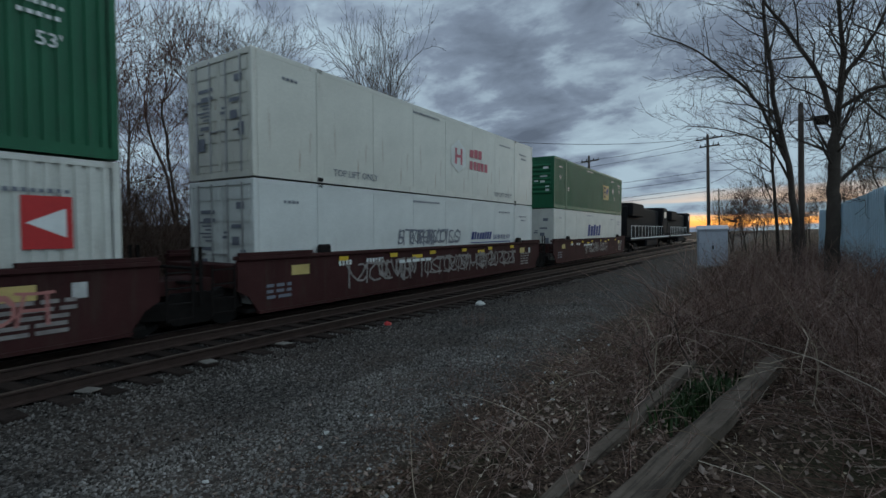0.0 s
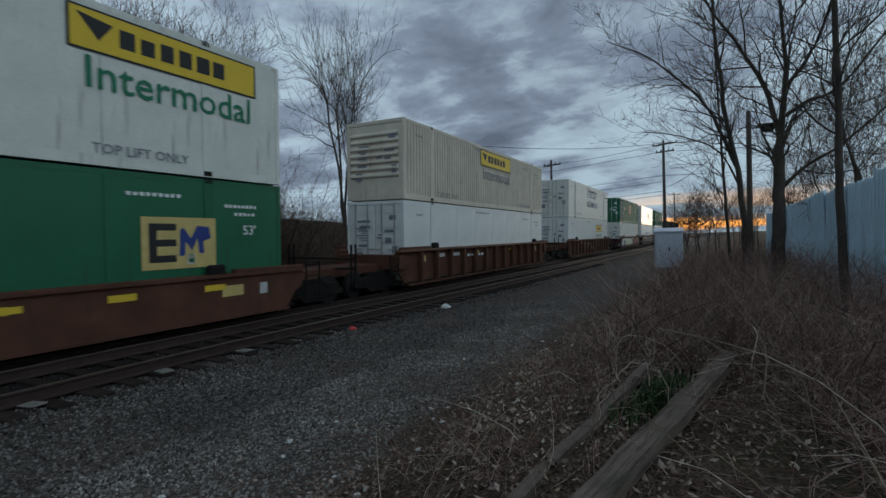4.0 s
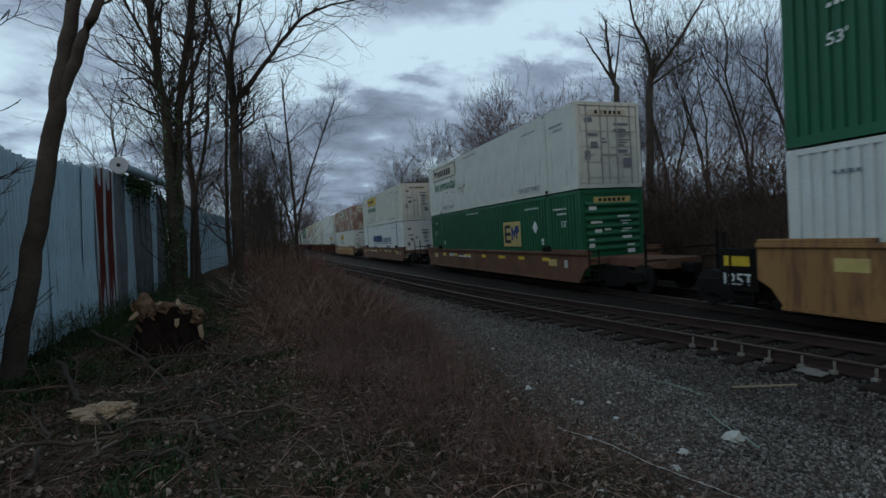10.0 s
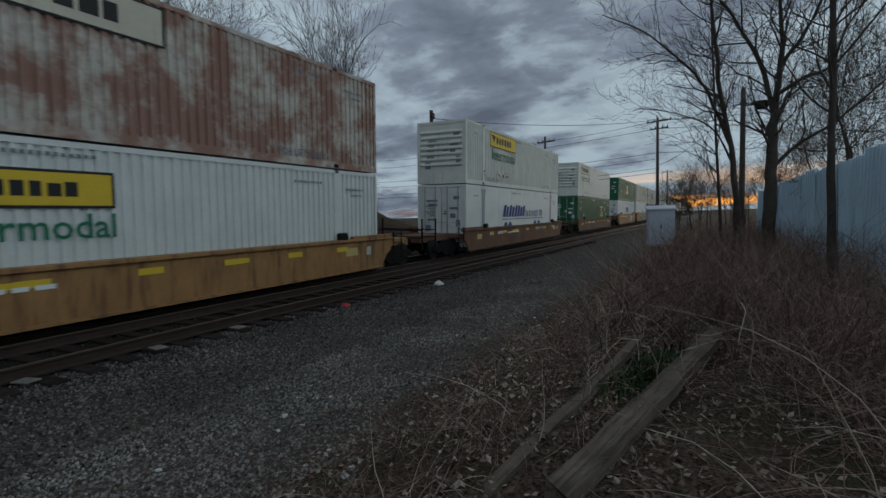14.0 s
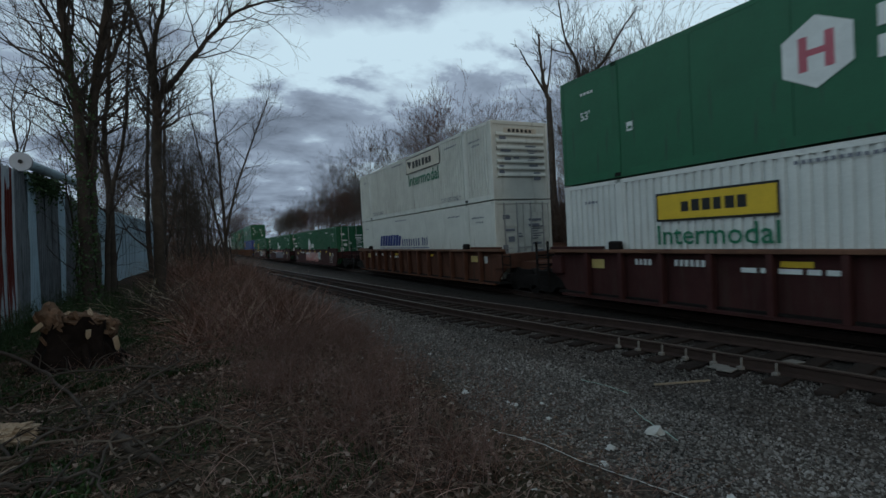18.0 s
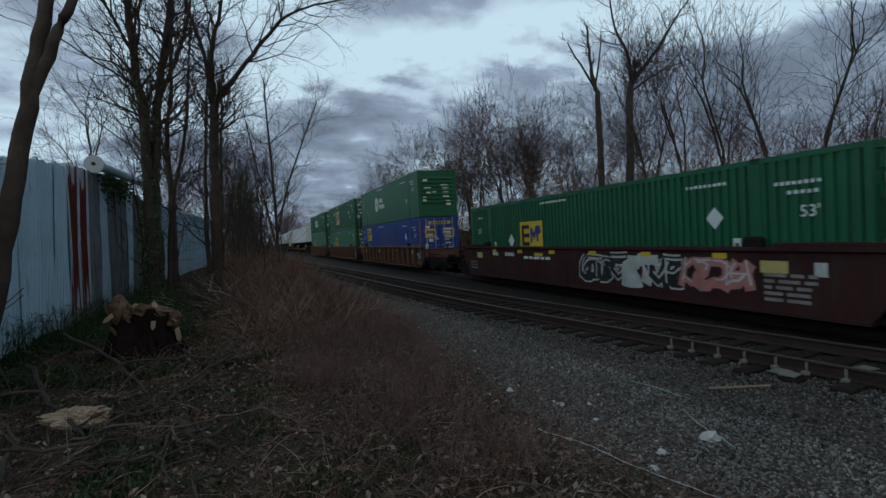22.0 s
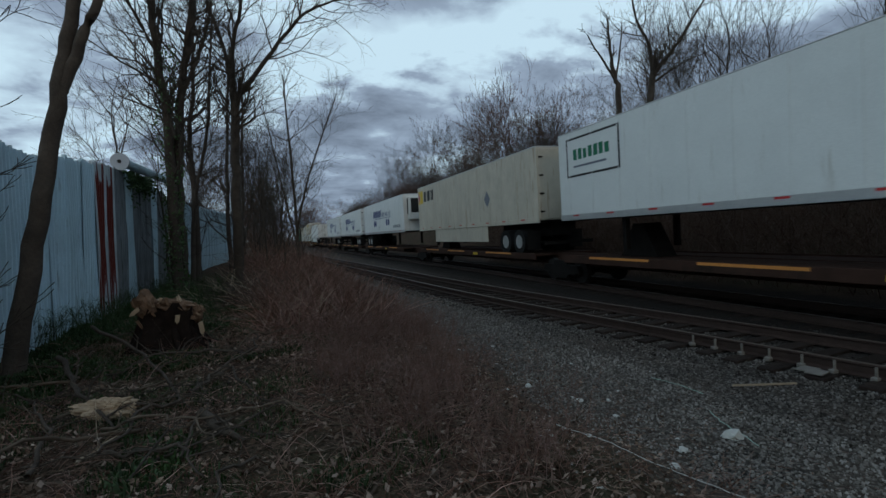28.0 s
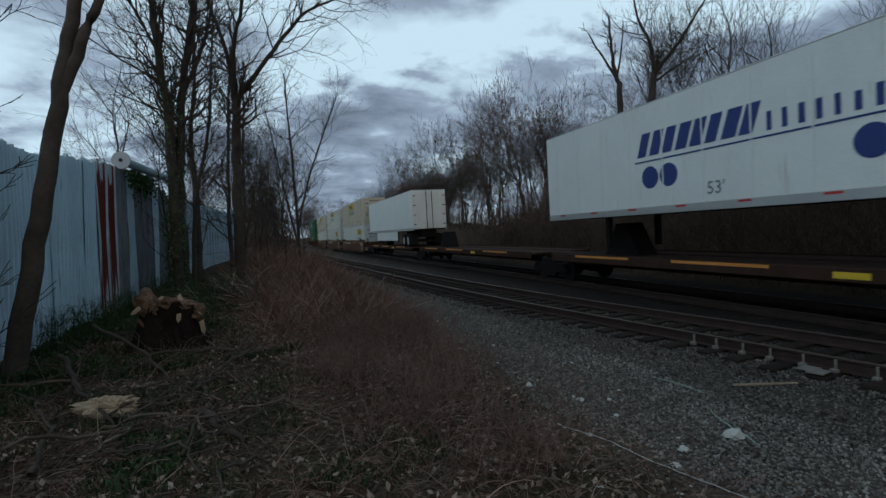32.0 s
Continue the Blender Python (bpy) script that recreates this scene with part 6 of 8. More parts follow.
def stump():
    root = tagged(new("tree_stump"), "broken rotten tree stump with torn splintered crown on the bank", "tree stump")
    bm = B()
    n, rings = 26, 7
    vs = []
    for j in range(rings):
        z = j / (rings - 1)
        row = []
        for i in range(n):
            an = 2 * math.pi * i / n
            r = 0.50 * (1.35 - 0.75 * z + 0.35 * z * z) * (1 + 0.30 * noise.noise((math.cos(an) * 1.8, math.sin(an) * 1.8, z * 1.5)))
            top = 0.70 + 0.22 * noise.noise((math.cos(an) * 2.2, math.sin(an) * 2.2, 7.0))
            row.append(bm.verts.new((r * math.cos(an) * 1.1, r * math.sin(an) * 0.85, z * top)))
        vs.append(row)
    for j in range(rings - 1):
        for i in range(n):
            bm.faces.new((vs[j][i], vs[j][(i + 1) % n], vs[j + 1][(i + 1) % n], vs[j + 1][i]))
    c = bm.verts.new((0, 0, 0.5))
    for i in range(n):
        bm.faces.new((vs[-1][i], vs[-1][(i + 1) % n], c))
    part("trunk", bm, M["rotten"], root)
    torn_lump(root, "torn_crown", "stumpwood", (-0.42, 0.0, 0.76), (0.22, 0.22, 0.22), 3.0, "torn brown wood", (0, -25, 0))
    torn_lump(root, "torn_crown", "stumpwood", (0.12, -0.08, 0.72), (0.38, 0.26, 0.11), 8.0, "torn brown wood", (0, 8, 10))
    torn_lump(root, "torn_crown", "stumpwood", (0.50, 0.0, 0.58), (0.15, 0.20, 0.14), 12.0, "torn brown wood", (0, 30, 0))
    torn_lump(root, "torn_crown", "rotten", (-0.1, 0.1, 0.55), (0.42, 0.32, 0.2), 17.0)
    rs = random.Random(44)
    for k in range(20):
        u1 = rs.uniform(-0.62, 0.62)
        torn_lump(root, "torn_wood", "sawdust" if k % 5 == 0 else "stumpwood", (u1, rs.uniform(-0.32, 0.15), 0.80 - 0.25 * max(0, u1) + rs.uniform(-0.16, 0.06)), (rs.uniform(0.03, 0.06), rs.uniform(0.03, 0.06), rs.uniform(0.08, 0.17)), k * 3.7, "", (rs.uniform(-70, 70), rs.uniform(-70, 70), 0))
    for k in range(15):
        u1 = rs.uniform(-0.62, 0.66)
        z = 0.82 - 0.22 * max(0, u1) - 0.10 * abs(u1 + 0.1) + rs.uniform(-0.22, 0.10)
        L, w = rs.uniform(0.07, 0.22), rs.uniform(0.012, 0.04)
        bm = B()
        prism(bm, [(-w, 0), (w * 0.7, 0.01), (w, -L * 0.6), (w * 0.2, -L), (-w * 0.6, -L * 0.7)], -0.012, 0.012)
        ob = part("splinter", bm, M["sawdust" if rs.random() < 0.22 else "stumpwood"], root)
        ob.matrix_basis = pose(u1, -0.24 - rs.uniform(0, 0.14), z, rs.uniform(-30, 30), rs.uniform(-75, 75), rs.uniform(-30, 30))
    for u1, z, L, w in ((0.16, 0.60, 0.13, 0.045), (0.57, 0.46, 0.24, 0.05)):
        bm = B()
        prism(bm, [(-w, 0), (w * 0.7, 0.02), (w, -L * 0.6), (w * 0.2, -L), (-w * 0.7, -L * 0.7)], -0.02, 0.015)
        ob = part("splinter", bm, M["sawdust"], root, "pale torn splinter")
        ob.matrix_basis = pose(u1, -0.44, z, 14, 24 - 60 * u1, 12)
    for k in range(9):
        an = k * 0.7
        verts, faces = [], []
        tube_path(verts, faces, [np.array((math.cos(an) * r1, math.sin(an) * r1 * 0.8, z1 + rs.uniform(-0.03, 0.03))) for r1, z1 in ((0.35, 0.42), (0.55, 0.25), (0.75, 0.10), (1.0, 0.0))], [0.10, 0.075, 0.05, 0.02], 7)
        mesh_ob("root", verts, faces, M["rotten"], root, smooth=True)
    root.matrix_basis = pose(-9.0, -1.75, ground_z(-9.0, -1.75) - 0.05, 0, 0, 100) @ Matrix.Diagonal((0.78, 0.85, 1.03, 1))


def branch(label, pts, r, mat="bark", seed=0, name="cut_branch"):
    """A bent branch lying on the bank, with stubs of side twigs."""
    rs = np.random.RandomState(seed + 500)
    verts, faces = [], []
    fine_pts = []
    for (x0, y0, h0), (x1, y1, h1) in zip(pts[:-1], pts[1:]):
        for k in range(4):
            f = k / 4
            x, y = x0 + (x1 - x0) * f, y0 + (y1 - y0) * f
            fine_pts.append(np.array((x, y, ground_z(x, y) + h0 + (h1 - h0) * f)) + rs.normal(0, 0.018, 3))
    x, y, h = pts[-1]
    fine_pts.append(np.array((x, y, ground_z(x, y) + h)))
    n = len(fine_pts)
    tube_path(verts, faces, fine_pts, [r * (1 - 0.7 * i / n) for i in range(n)], 7)
    for i in range(2, n - 1, 2):
        d = rs.normal(0, 1, 3)
        d[2] = abs(d[2]) * 0.6
        d /= np.linalg.norm(d)
        L = rs.uniform(0.15, 0.6)
        p = fine_pts[i]
        tube_path(verts, faces, [p, p + d * L * 0.5 + rs.normal(0, 0.02, 3), p + d * L + rs.normal(0, 0.04, 3)], [r * 0.4, r * 0.25, r * 0.1], 4)
    tagged(mesh_ob(name, verts, faces, M[mat], smooth=True), label, "branch", "branches cut and left on the bank")


LB = "bent grey cut branch lying on the leafy bank"
branch(LB, [(-9.6, -3.0, 0.35), (-8.4, -2.1, 0.15), (-6.5, -1.3, 0.08), (-5.6, -0.95, 0.03)], 0.030, seed=1)
branch(LB, [(-6.05, -1.0, 0.03), (-6.45, -0.86, 0.10), (-6.57, -0.62, 0.12), (-5.7, -0.3, 0.03)], 0.026, seed=2)
branch("short crooked grey log piece on the bank", [(-5.05, -0.75, 0.10), (-4.7, -0.53, 0.06), (-4.45, -0.36, 0.05)], 0.048, "bark", 3)
branch("dark rotten branch lying among green weeds", [(-7.3, -2.7, 0.35), (-6.4, -2.2, 0.22), (-5.8, -1.88, 0.12), (-5.2, -1.5, 0.04)], 0.035, "bark2", 4)
branch("thin pale bare twig on the bank", [(-4.55, -1.6, 0.05), (-4.8, -1.5, 0.07), (-5.1, -1.35, 0.10)], 0.014, "straw", 5)
rb = random.Random(61)
for k in range(26):
    x, y = rb.uniform(-8.5, -3.2), rb.uniform(-2.8, 0.8)
    an, L = rb.uniform(0, 6.28), rb.uniform(0.5, 1.3)
    b2 = an + rb.uniform(-0.7, 0.7)
    xm, ym = x + math.cos(an) * L * 0.5, y + math.sin(an) * L * 0.5
    branch(LB if k % 3 else "thin pale bare twig on the bank", [(x, y, 0.04), (xm, ym, rb.uniform(0.06, 0.22)), (xm + math.cos(b2) * L * 0.5, ym + math.sin(b2) * L * 0.5, rb.uniform(0.03, 0.2))], rb.uniform(0.006, 0.014), "bark2" if k % 3 else "bark", 20 + k)
LC = "pale leafless cane arching over the brambles"
for k in range(22):
    x, y = rb.uniform(4.2, 9.5), rb.uniform(-2.0, 0.9)
    an, L, hh = rb.uniform(0, 6.28), rb.uniform(0.5, 1.4), rb.uniform(0.45, 1.1)
    branch(LC, [(x, y, 0.0), (x + math.cos(an) * L * 0.25, y + math.sin(an) * L * 0.25, hh * 0.75), (x + math.cos(an) * L * 0.6, y + math.sin(an) * L * 0.6, hh), (x + math.cos(an) * L, y + math.sin(an) * L, hh * 0.7)], rb.uniform(0.004, 0.007), "straw" if k % 2 else "bark", 70 + k, "bare_cane")


rf2 = random.Random(62)
for k in range(20):
    x, y = rf2.uniform(-8.5, -3.6), rf2.uniform(-3.0, 0.2)
    an, L = rf2.uniform(0, 6.28), rf2.uniform(1.2, 2.3)
    pts, q = [(x, y, 0.06)], an
    for i in range(3):
        q += rf2.uniform(-0.8, 0.8)
        x, y = x + math.cos(q) * L / 3, y + math.sin(q) * L / 3
        pts.append((x, y, rf2.uniform(0.06, 0.30)))
    branch("long crooked grey-brown fallen branch on the bank", pts, rf2.uniform(0.012, 0.022), "timber" if k % 2 else "bark", 200 + k)
stump()
bm = B()
bmesh.ops.create_icosphere(bm, subdivisions=5, radius=1)
for v in bm.verts:
    k = 1 + 0.40 * noise.noise(v.co * 1.6) + 0.22 * noise.noise(v.co * 5) + 0.16 * noise.noise(Vector((v.co.x * 3, v.co.y * 22, v.co.z * 22)))
    v.co = Vector((v.co.x * 0.30 * k, v.co.y * 0.15 * k, v.co.z * 0.12 * k))
ob = part("sawn_log_end", bm, M["sawdust"], None)
tagged(ob, "pale freshly torn log end lying in cut branches", "log")
ob.matrix_world = pose(-5.75, -1.70, ground_z(-5.75, -1.70) + 0.07, 0, 0, 75)


def crumpled(name, label, x, y, s, mat, seed):
    bm = B()
    bmesh.ops.create_icosphere(bm, subdivisions=2, radius=1)
    for v in bm.verts:
        k = 1 + 0.55 * noise.noise(v.co * 2.3 + Vector((seed * 3.1, seed, 0)))
        v.co = Vector((v.co.x * s * k * 1.3, v.co.y * s * k, max(-0.2, v.co.z) * s * k * 0.7))
    ob = part(name, bm, M[mat], None)
    tagged(ob, label, "litter")
    ob.matrix_world = pose(x, y, ground_z(x, y) + s * 0.15, 0, 0, seed * 77)


crumpled("plastic_bag", "crumpled off-white plastic bag on the gravel", -3.47, 4.01, 0.085, "litter", 1)
crumpled("bottle", "crushed white plastic bottle beside the siding", 12.3, 7.0, 0.13, "litter", 2)
crumpled("red_cap", "small red plastic scrap beside the rail", 8.55, 7.35, 0.09, "redlit", 3)
rl = random.Random(5)
for i in range(110):
    side = i % 2
    x = rl.uniform(-11, -2) if side else rl.uniform(2.0, 9)
    y = 2.0 + abs(rl.gauss(0.4, 1.0))
    crumpled("paper_scrap", "small pale scrap of litter on the gravel", x, y, rl.uniform(0.010, 0.030), "litter", i + 4)
# a thin pale stick on the gravel
bm = box(B(), -0.45, 0.45, -0.012, 0.012, 0, 0.02)
ob = part("stick", bm, M["straw"], None)
tagged(ob, "thin pale stick lying on gravel", "stick")
ob.matrix_world = pose(-4.41, 5.65, 0.03, 0, 3, 81)


def twine(label, pts, mat, seed):
    """A thin length of cord lying over the gravel."""
    rs = random.Random(seed)
    line = []
    for (x0, y0), (x1, y1) in zip(pts[:-1], pts[1:]):
        for k in range(6):
            x, y = x0 + (x1 - x0) * k / 6 + rs.uniform(-0.008, 0.008), y0 + (y1 - y0) * k / 6 + rs.uniform(-0.008, 0.008)
            line.append(np.array((x, y, ground_z(x, y) + 0.022 + rs.uniform(0, 0.008))))
    verts, faces = [], []
    tube_path(verts, faces, line, [0.0045] * len(line), 5)
    tagged(mesh_ob("twine", verts, faces, M[mat], smooth=True), label, "twine")


twine("long thin pale cord lying over the gravel edge", ((-4.2, 2.55), (-3.82, 2.82), (-3.25, 2.92), (-2.73, 3.1), (-2.22, 3.28), (-2.1, 3.5)), "litter", 1)
twine("short pale green cord under the plastic bag", ((-4.05, 4.35), (-3.79, 4.22), (-3.45, 4.1), (-3.15, 3.99)), "cord", 2)
twine("short pale green cord on the gravel", ((-5.25, 4.66), (-4.8, 4.74), (-4.42, 4.73)), "cord", 3)
for k, (x, y, size) in enumerate(((-3.42, 3.37, 0.045), (-3.21, 3.08, 0.04), (-2.29, 3.41, 0.05), (-2.35, 3.52, 0.03), (-4.9, 3.3, 0.04), (-5.6, 3.0, 0.05))):
    crumpled("paper_scrap", "small pale scrap of litter on the gravel", x, y, size, "litter", 130 + k)

# ================= trees =================


def tubes(P, R, sides, base=0):
    """Many thin tubes at once: P is stems x points x 3, R stems x points. Gives vertices and quads."""
    N, n = P.shape[:2]
    D = np.empty_like(P)
    D[:, 1:-1] = P[:, 2:] - P[:, :-2]
    D[:, 0], D[:, -1] = P[:, 1] - P[:, 0], P[:, -1] - P[:, -2]
    D /= np.linalg.norm(D, axis=2, keepdims=True) + 1e-9
    ref = np.where(np.abs(D[..., 2:3]) < 0.9, np.array((0.0, 0.0, 1.0)), np.array((1.0, 0.0, 0.0)))
    U = np.cross(D, ref)
    U /= np.linalg.norm(U, axis=2, keepdims=True) + 1e-9
    W = np.cross(D, U)
    an = 2 * math.pi * np.arange(sides) / sides
    V = P[:, :, None] + R[:, :, None, None] * (np.cos(an)[None, None, :, None] * U[:, :, None] + np.sin(an)[None, None, :, None] * W[:, :, None])
    st = np.arange(N)[:, None, None] * n * sides + base
    ring = np.arange(n - 1)[None, :, None] * sides
    k, k2 = np.arange(sides)[None, None], (np.arange(sides)[None, None] + 1) % sides
    Q = np.stack((st + ring + k, st + ring + k2, st + ring + sides + k2, st + ring + sides + k), axis=-1)
    return V.reshape(-1, 3), Q.reshape(-1, 4)


def raw_mesh(name, V, Q, mat, smooth_faces=False):
    me = bpy.data.meshes.new(name)
    me.vertices.add(len(V))
    me.vertices.foreach_set("co", V.astype(np.float32).ravel())
    w = Q.shape[1]
    me.loops.add(len(Q) * w)
    me.loops.foreach_set("vertex_index", Q.astype(np.int32).ravel())
    me.polygons.add(len(Q))
    me.polygons.foreach_set("loop_start", np.arange(len(Q), dtype=np.int32) * w)
    me.update(calc_edges=True)
    me.polygons.foreach_set("use_smooth", [smooth_faces] * len(Q))
    me.materials.append(M[mat])
    return me


def quad_ob(name, V, Q, mat, label, category, smooth_faces=False):
    return tagged(new(name, raw_mesh(name, V, Q, mat, smooth_faces)), label, category, kind="stuff")


def norm_rows(a):
    return a / (np.linalg.norm(a, axis=1, keepdims=True) + 1e-9)


def fork_out(rs, p, d, L, r, levels, tip, spread=26, wig=0.13, up=0.10, shoots=1):
    """Boughs that fork again and again into fine twigs. Gives a list of (points, radii), level by level."""
    rec = []
    for lev in range(levels):
        n = len(p)
        pts = [p]
        for i in range(3):
            d = norm_rows(d + rs.normal(0, wig, (n, 3)) + np.array((0, 0, up * 0.5)))
            pts.append(pts[-1] + d * (L / 3)[:, None])
        P = np.stack(pts, 1)
        rec.append((P, np.maximum(tip, r[:, None] * np.array((1.0, 0.9, 0.8, 0.7))[None])))
        if lev == levels - 1:
            break
        ax = norm_rows(np.cross(d, rs.normal(0, 1, (n, 3))))
        newp, newd, newL, newr = [], [], [], []
        for sgn, f, lo, hi, rr in ((1, 0.7, 0.72, 0.95, 0.62), (-1, 1.15, 0.58, 0.88, 0.52)):
            a1 = np.radians(spread * f * rs.uniform(0.6, 1.4, n))[:, None]
            newp.append(P[:, 3])
            newd.append(norm_rows(d * np.cos(a1) + sgn * ax * np.sin(a1)))
            newL.append(L * rs.uniform(lo, hi, n))
            newr.append(r * rr)
        for s in range(shoots):
            t = rs.uniform(0.2, 0.95, n) * 3
            i = np.minimum(2, t.astype(int))
            fr = (t - i)[:, None]
            b = P[np.arange(n), i] * (1 - fr) + P[np.arange(n), i + 1] * fr
            ax2 = norm_rows(np.cross(d, rs.normal(0, 1, (n, 3))))
            a1 = np.radians(spread * 1.7 * rs.uniform(0.6, 1.3, n))[:, None]
            newp.append(b)
            newd.append(norm_rows(d * np.cos(a1) + ax2 * np.sin(a1)))
            newL.append(L * rs.uniform(0.45, 0.8, n))
            newr.append(r * 0.36)
        p, d, L, r = np.concatenate(newp), np.concatenate(newd), np.concatenate(newL), np.maximum(tip, np.concatenate(newr))
    return rec


def joined(rec, sides=(7, 5, 4, 3)):
    """All tubes of a list of levels as one set of vertices and quads."""
    Vs, Qs, base = [], [], 0
    for k, (P, R) in enumerate(rec):
        V, Q = tubes(P, R, sides[min(k, len(sides) - 1)], base)
        base += len(V)
        Vs.append(V)
        Qs.append(Q)
    return np.concatenate(Vs), np.concatenate(Qs)


def curve_through(pts, n, rs, wob):
    """A smooth line through pts, a little crooked."""
    pts = np.array(pts, float)
    k = np.linspace(0, len(pts) - 1, n)
    i = np.clip(k.astype(int), 0, len(pts) - 2)
    t = (k - i)[:, None]
    a1, b1 = pts[np.maximum(i - 1, 0)], pts[i]
    c1, d1 = pts[i + 1], pts[np.minimum(i + 2, len(pts) - 1)]
    line = 0.5 * (2 * b1 + (c1 - a1) * t + (2 * a1 - 5 * b1 + 4 * c1 - d1) * t ** 2 + (3 * b1 - a1 - 3 * c1 + d1) * t ** 3)
    j = rs.normal(0, wob, (n, 3))
    j[0] = 0
    return line + j


def set_tree(label, stems_of, seed, bark="bark2", levels=4, tip=0.004, boughs=9, reach=1.5, bare=0.45, spread=26, name="tree"):
    """A tree whose stems are set one by one: points, thickness at foot and tip, and how bare its lower length is. The first stem is the trunk."""
    rs = np.random.RandomState(seed)
    x, y, z = stems_of[0][0][0]
    foot = np.array((x, y, ground_z(x, y) - 0.15))
    trunk, rest = None, []
    P0, D0, L0, R0 = [], [], [], []
    for k, (pts, ra, rb, low) in enumerate(stems_of):
        pts = [np.array(q, float) - foot for q in pts]
        if k == 0:
            pts[0][2] = 0.0
        n = 5 + 3 * len(pts)
        line = curve_through(pts, n, rs, ra * 0.14)
        rad = ra + (rb - ra) * np.linspace(0, 1, n)
        if k == 0:
            rad[0] *= 1.35
            trunk = tubes(line[None], rad[None], 10)
        else:
            rest.append((line[None], rad[None]))
        if low > 0.98:
            continue
        count = max(3, int(boughs * np.linalg.norm(line[-1] - line[0]) / 3.6))
        for t in np.linspace(low, 0.99, count):
            i = min(n - 2, int(t * (n - 1)))
            d = line[i + 1] - line[i]
            d /= np.linalg.norm(d)
            side = np.cross(d, rs.normal(0, 1, 3))
            side /= np.linalg.norm(side)
            a1 = radians(rs.uniform(28, 62)) * (1.0 if t < 0.9 else 0.5)
            P0.append(line[i])
            D0.append(d * math.cos(a1) + side * math.sin(a1))
            L0.append(reach * rs.uniform(0.55, 1.1) * (1.15 - 0.5 * t))
            R0.append(min(rad[i] * 0.5, 0.045) * rs.uniform(0.6, 1.0))
    rec = fork_out(rs, np.array(P0), np.array(D0), np.array(L0), np.array(R0), levels, tip, spread)
    root = tagged(new(name), label, "tree")
    root.matrix_basis = Matrix.Translation(foot)
    new("trunk", raw_mesh("trunk", *trunk, bark, True)).parent = root
    V, Q = joined([(a, b) for a, b in rest] + rec, (8,) * len(rest) + (4, 4, 3))
    new("crown", raw_mesh("crown", V, Q, bark, True)).parent = root
    return root


def wood_tree(height, seed, stems_n=1, bark="bark", twig=None, levels=7, tip=0.007, spread=27, r=0.15, clear=0.22):
    """A woodland tree: one or more crooked stems that fork into a round crown. Gives the trunk and crown meshes."""
    rs = np.random.RandomState(seed)
    tp, P0, D0, L0, R0 = [], [], [], [], []
    for k in range(stems_n):
        an = rs.uniform(0, 6.28)
        lean = np.array((math.cos(an), math.sin(an), 0)) * (0.06 if stems_n == 1 else 0.24) * height
        hh = height * rs.uniform(0.50, 0.60)
        line = curve_through([(0, 0, -0.2), tuple(lean * 0.15 + np.array((0, 0, hh * 0.45))), tuple(lean * 0.5 + np.array((0, 0, hh)))], 9, rs, 0.05)
        rad = r * (1 - 0.5 * np.linspace(0, 1, 9)) * (1 if stems_n == 1 else 0.75)
        tp.append((line, rad))
        for t in (*np.linspace(clear / 0.6, 0.9, 6), 1.0, 1.0, 1.0):
            i = min(7, int(t * 8))
            d = line[i + 1] - line[i]
            d /= np.linalg.norm(d)
            side = np.cross(d, rs.normal(0, 1, 3))
            side /= np.linalg.norm(side)
            a1 = radians(rs.uniform(30, 58) if t < 1 else rs.uniform(8, 34))
            P0.append(line[i + 1])
            D0.append(d * math.cos(a1) + side * math.sin(a1))
            L0.append(height * (0.15 if t < 1 else 0.17) * rs.uniform(0.75, 1.15))
            R0.append(rad[i] * (0.40 if t < 1 else 0.62))
    rec = fork_out(rs, np.array(P0), np.array(D0), np.array(L0), np.array(R0), levels, tip, spread, wig=0.16, up=0.14)
    tv = joined([(np.stack([a for a, b in tp]), np.stack([b for a, b in tp]))])
    return raw_mesh("trunk", *tv, bark, True), raw_mesh("crown", *joined(rec, (5, 4, 3)), twig or bark, True)


def plant(meshes, x, y, label, rz=0.0, s=1.0, group="", name="tree", wide=1.0):
    root = tagged(new(name), label, "tree", group)
    for nm, me in zip(("trunk", "crown"), meshes):
        ob = new(nm, me)
        ob.parent = root
    root.matrix_basis = pose(x, y, ground_z(x, y) - 0.05, 0, 0, rz) @ Matrix.Diagonal((s * wide, s * wide, s, 1))
    return root


# trees on the bank, one by one
set_tree("thick leaning dark tree forking beside the metal fence", [
    ([(-8.0, -3.50, 0.0), (-8.0, -3.26, 1.4), (-8.0, -3.00, 2.8), (-8.0, -2.78, 4.1), (-8.02, -2.62, 5.0), (-8.05, -2.42, 6.2), (-8.1, -2.1, 8.6)], 0.145, 0.06, 0.75),
    ([(-8.0, -2.98, 2.9), (-8.0, -2.77, 4.0), (-7.97, -2.44, 4.9), (-7.93, -2.14, 5.7), (-7.85, -1.5, 8.0)], 0.105, 0.04, 0.7)], 11, bark="bark", levels=3, boughs=4, reach=0.8)
for k, (px, py, h) in enumerate(((-7.2, -3.50, 5.2), (-6.5, -3.40, 4.6))):
    set_tree("slender young bare sapling with knobbly twigs before the fence", [([(px, py, 0.0), (px + 0.05, py + 0.1, h * 0.4), (px - 0.05, py + 0.25 - 0.2 * (k % 2), h)], 0.028, 0.008, 0.25)], 120 + k, levels=3, tip=0.005, boughs=8, reach=0.45, spread=16, name="sapling")
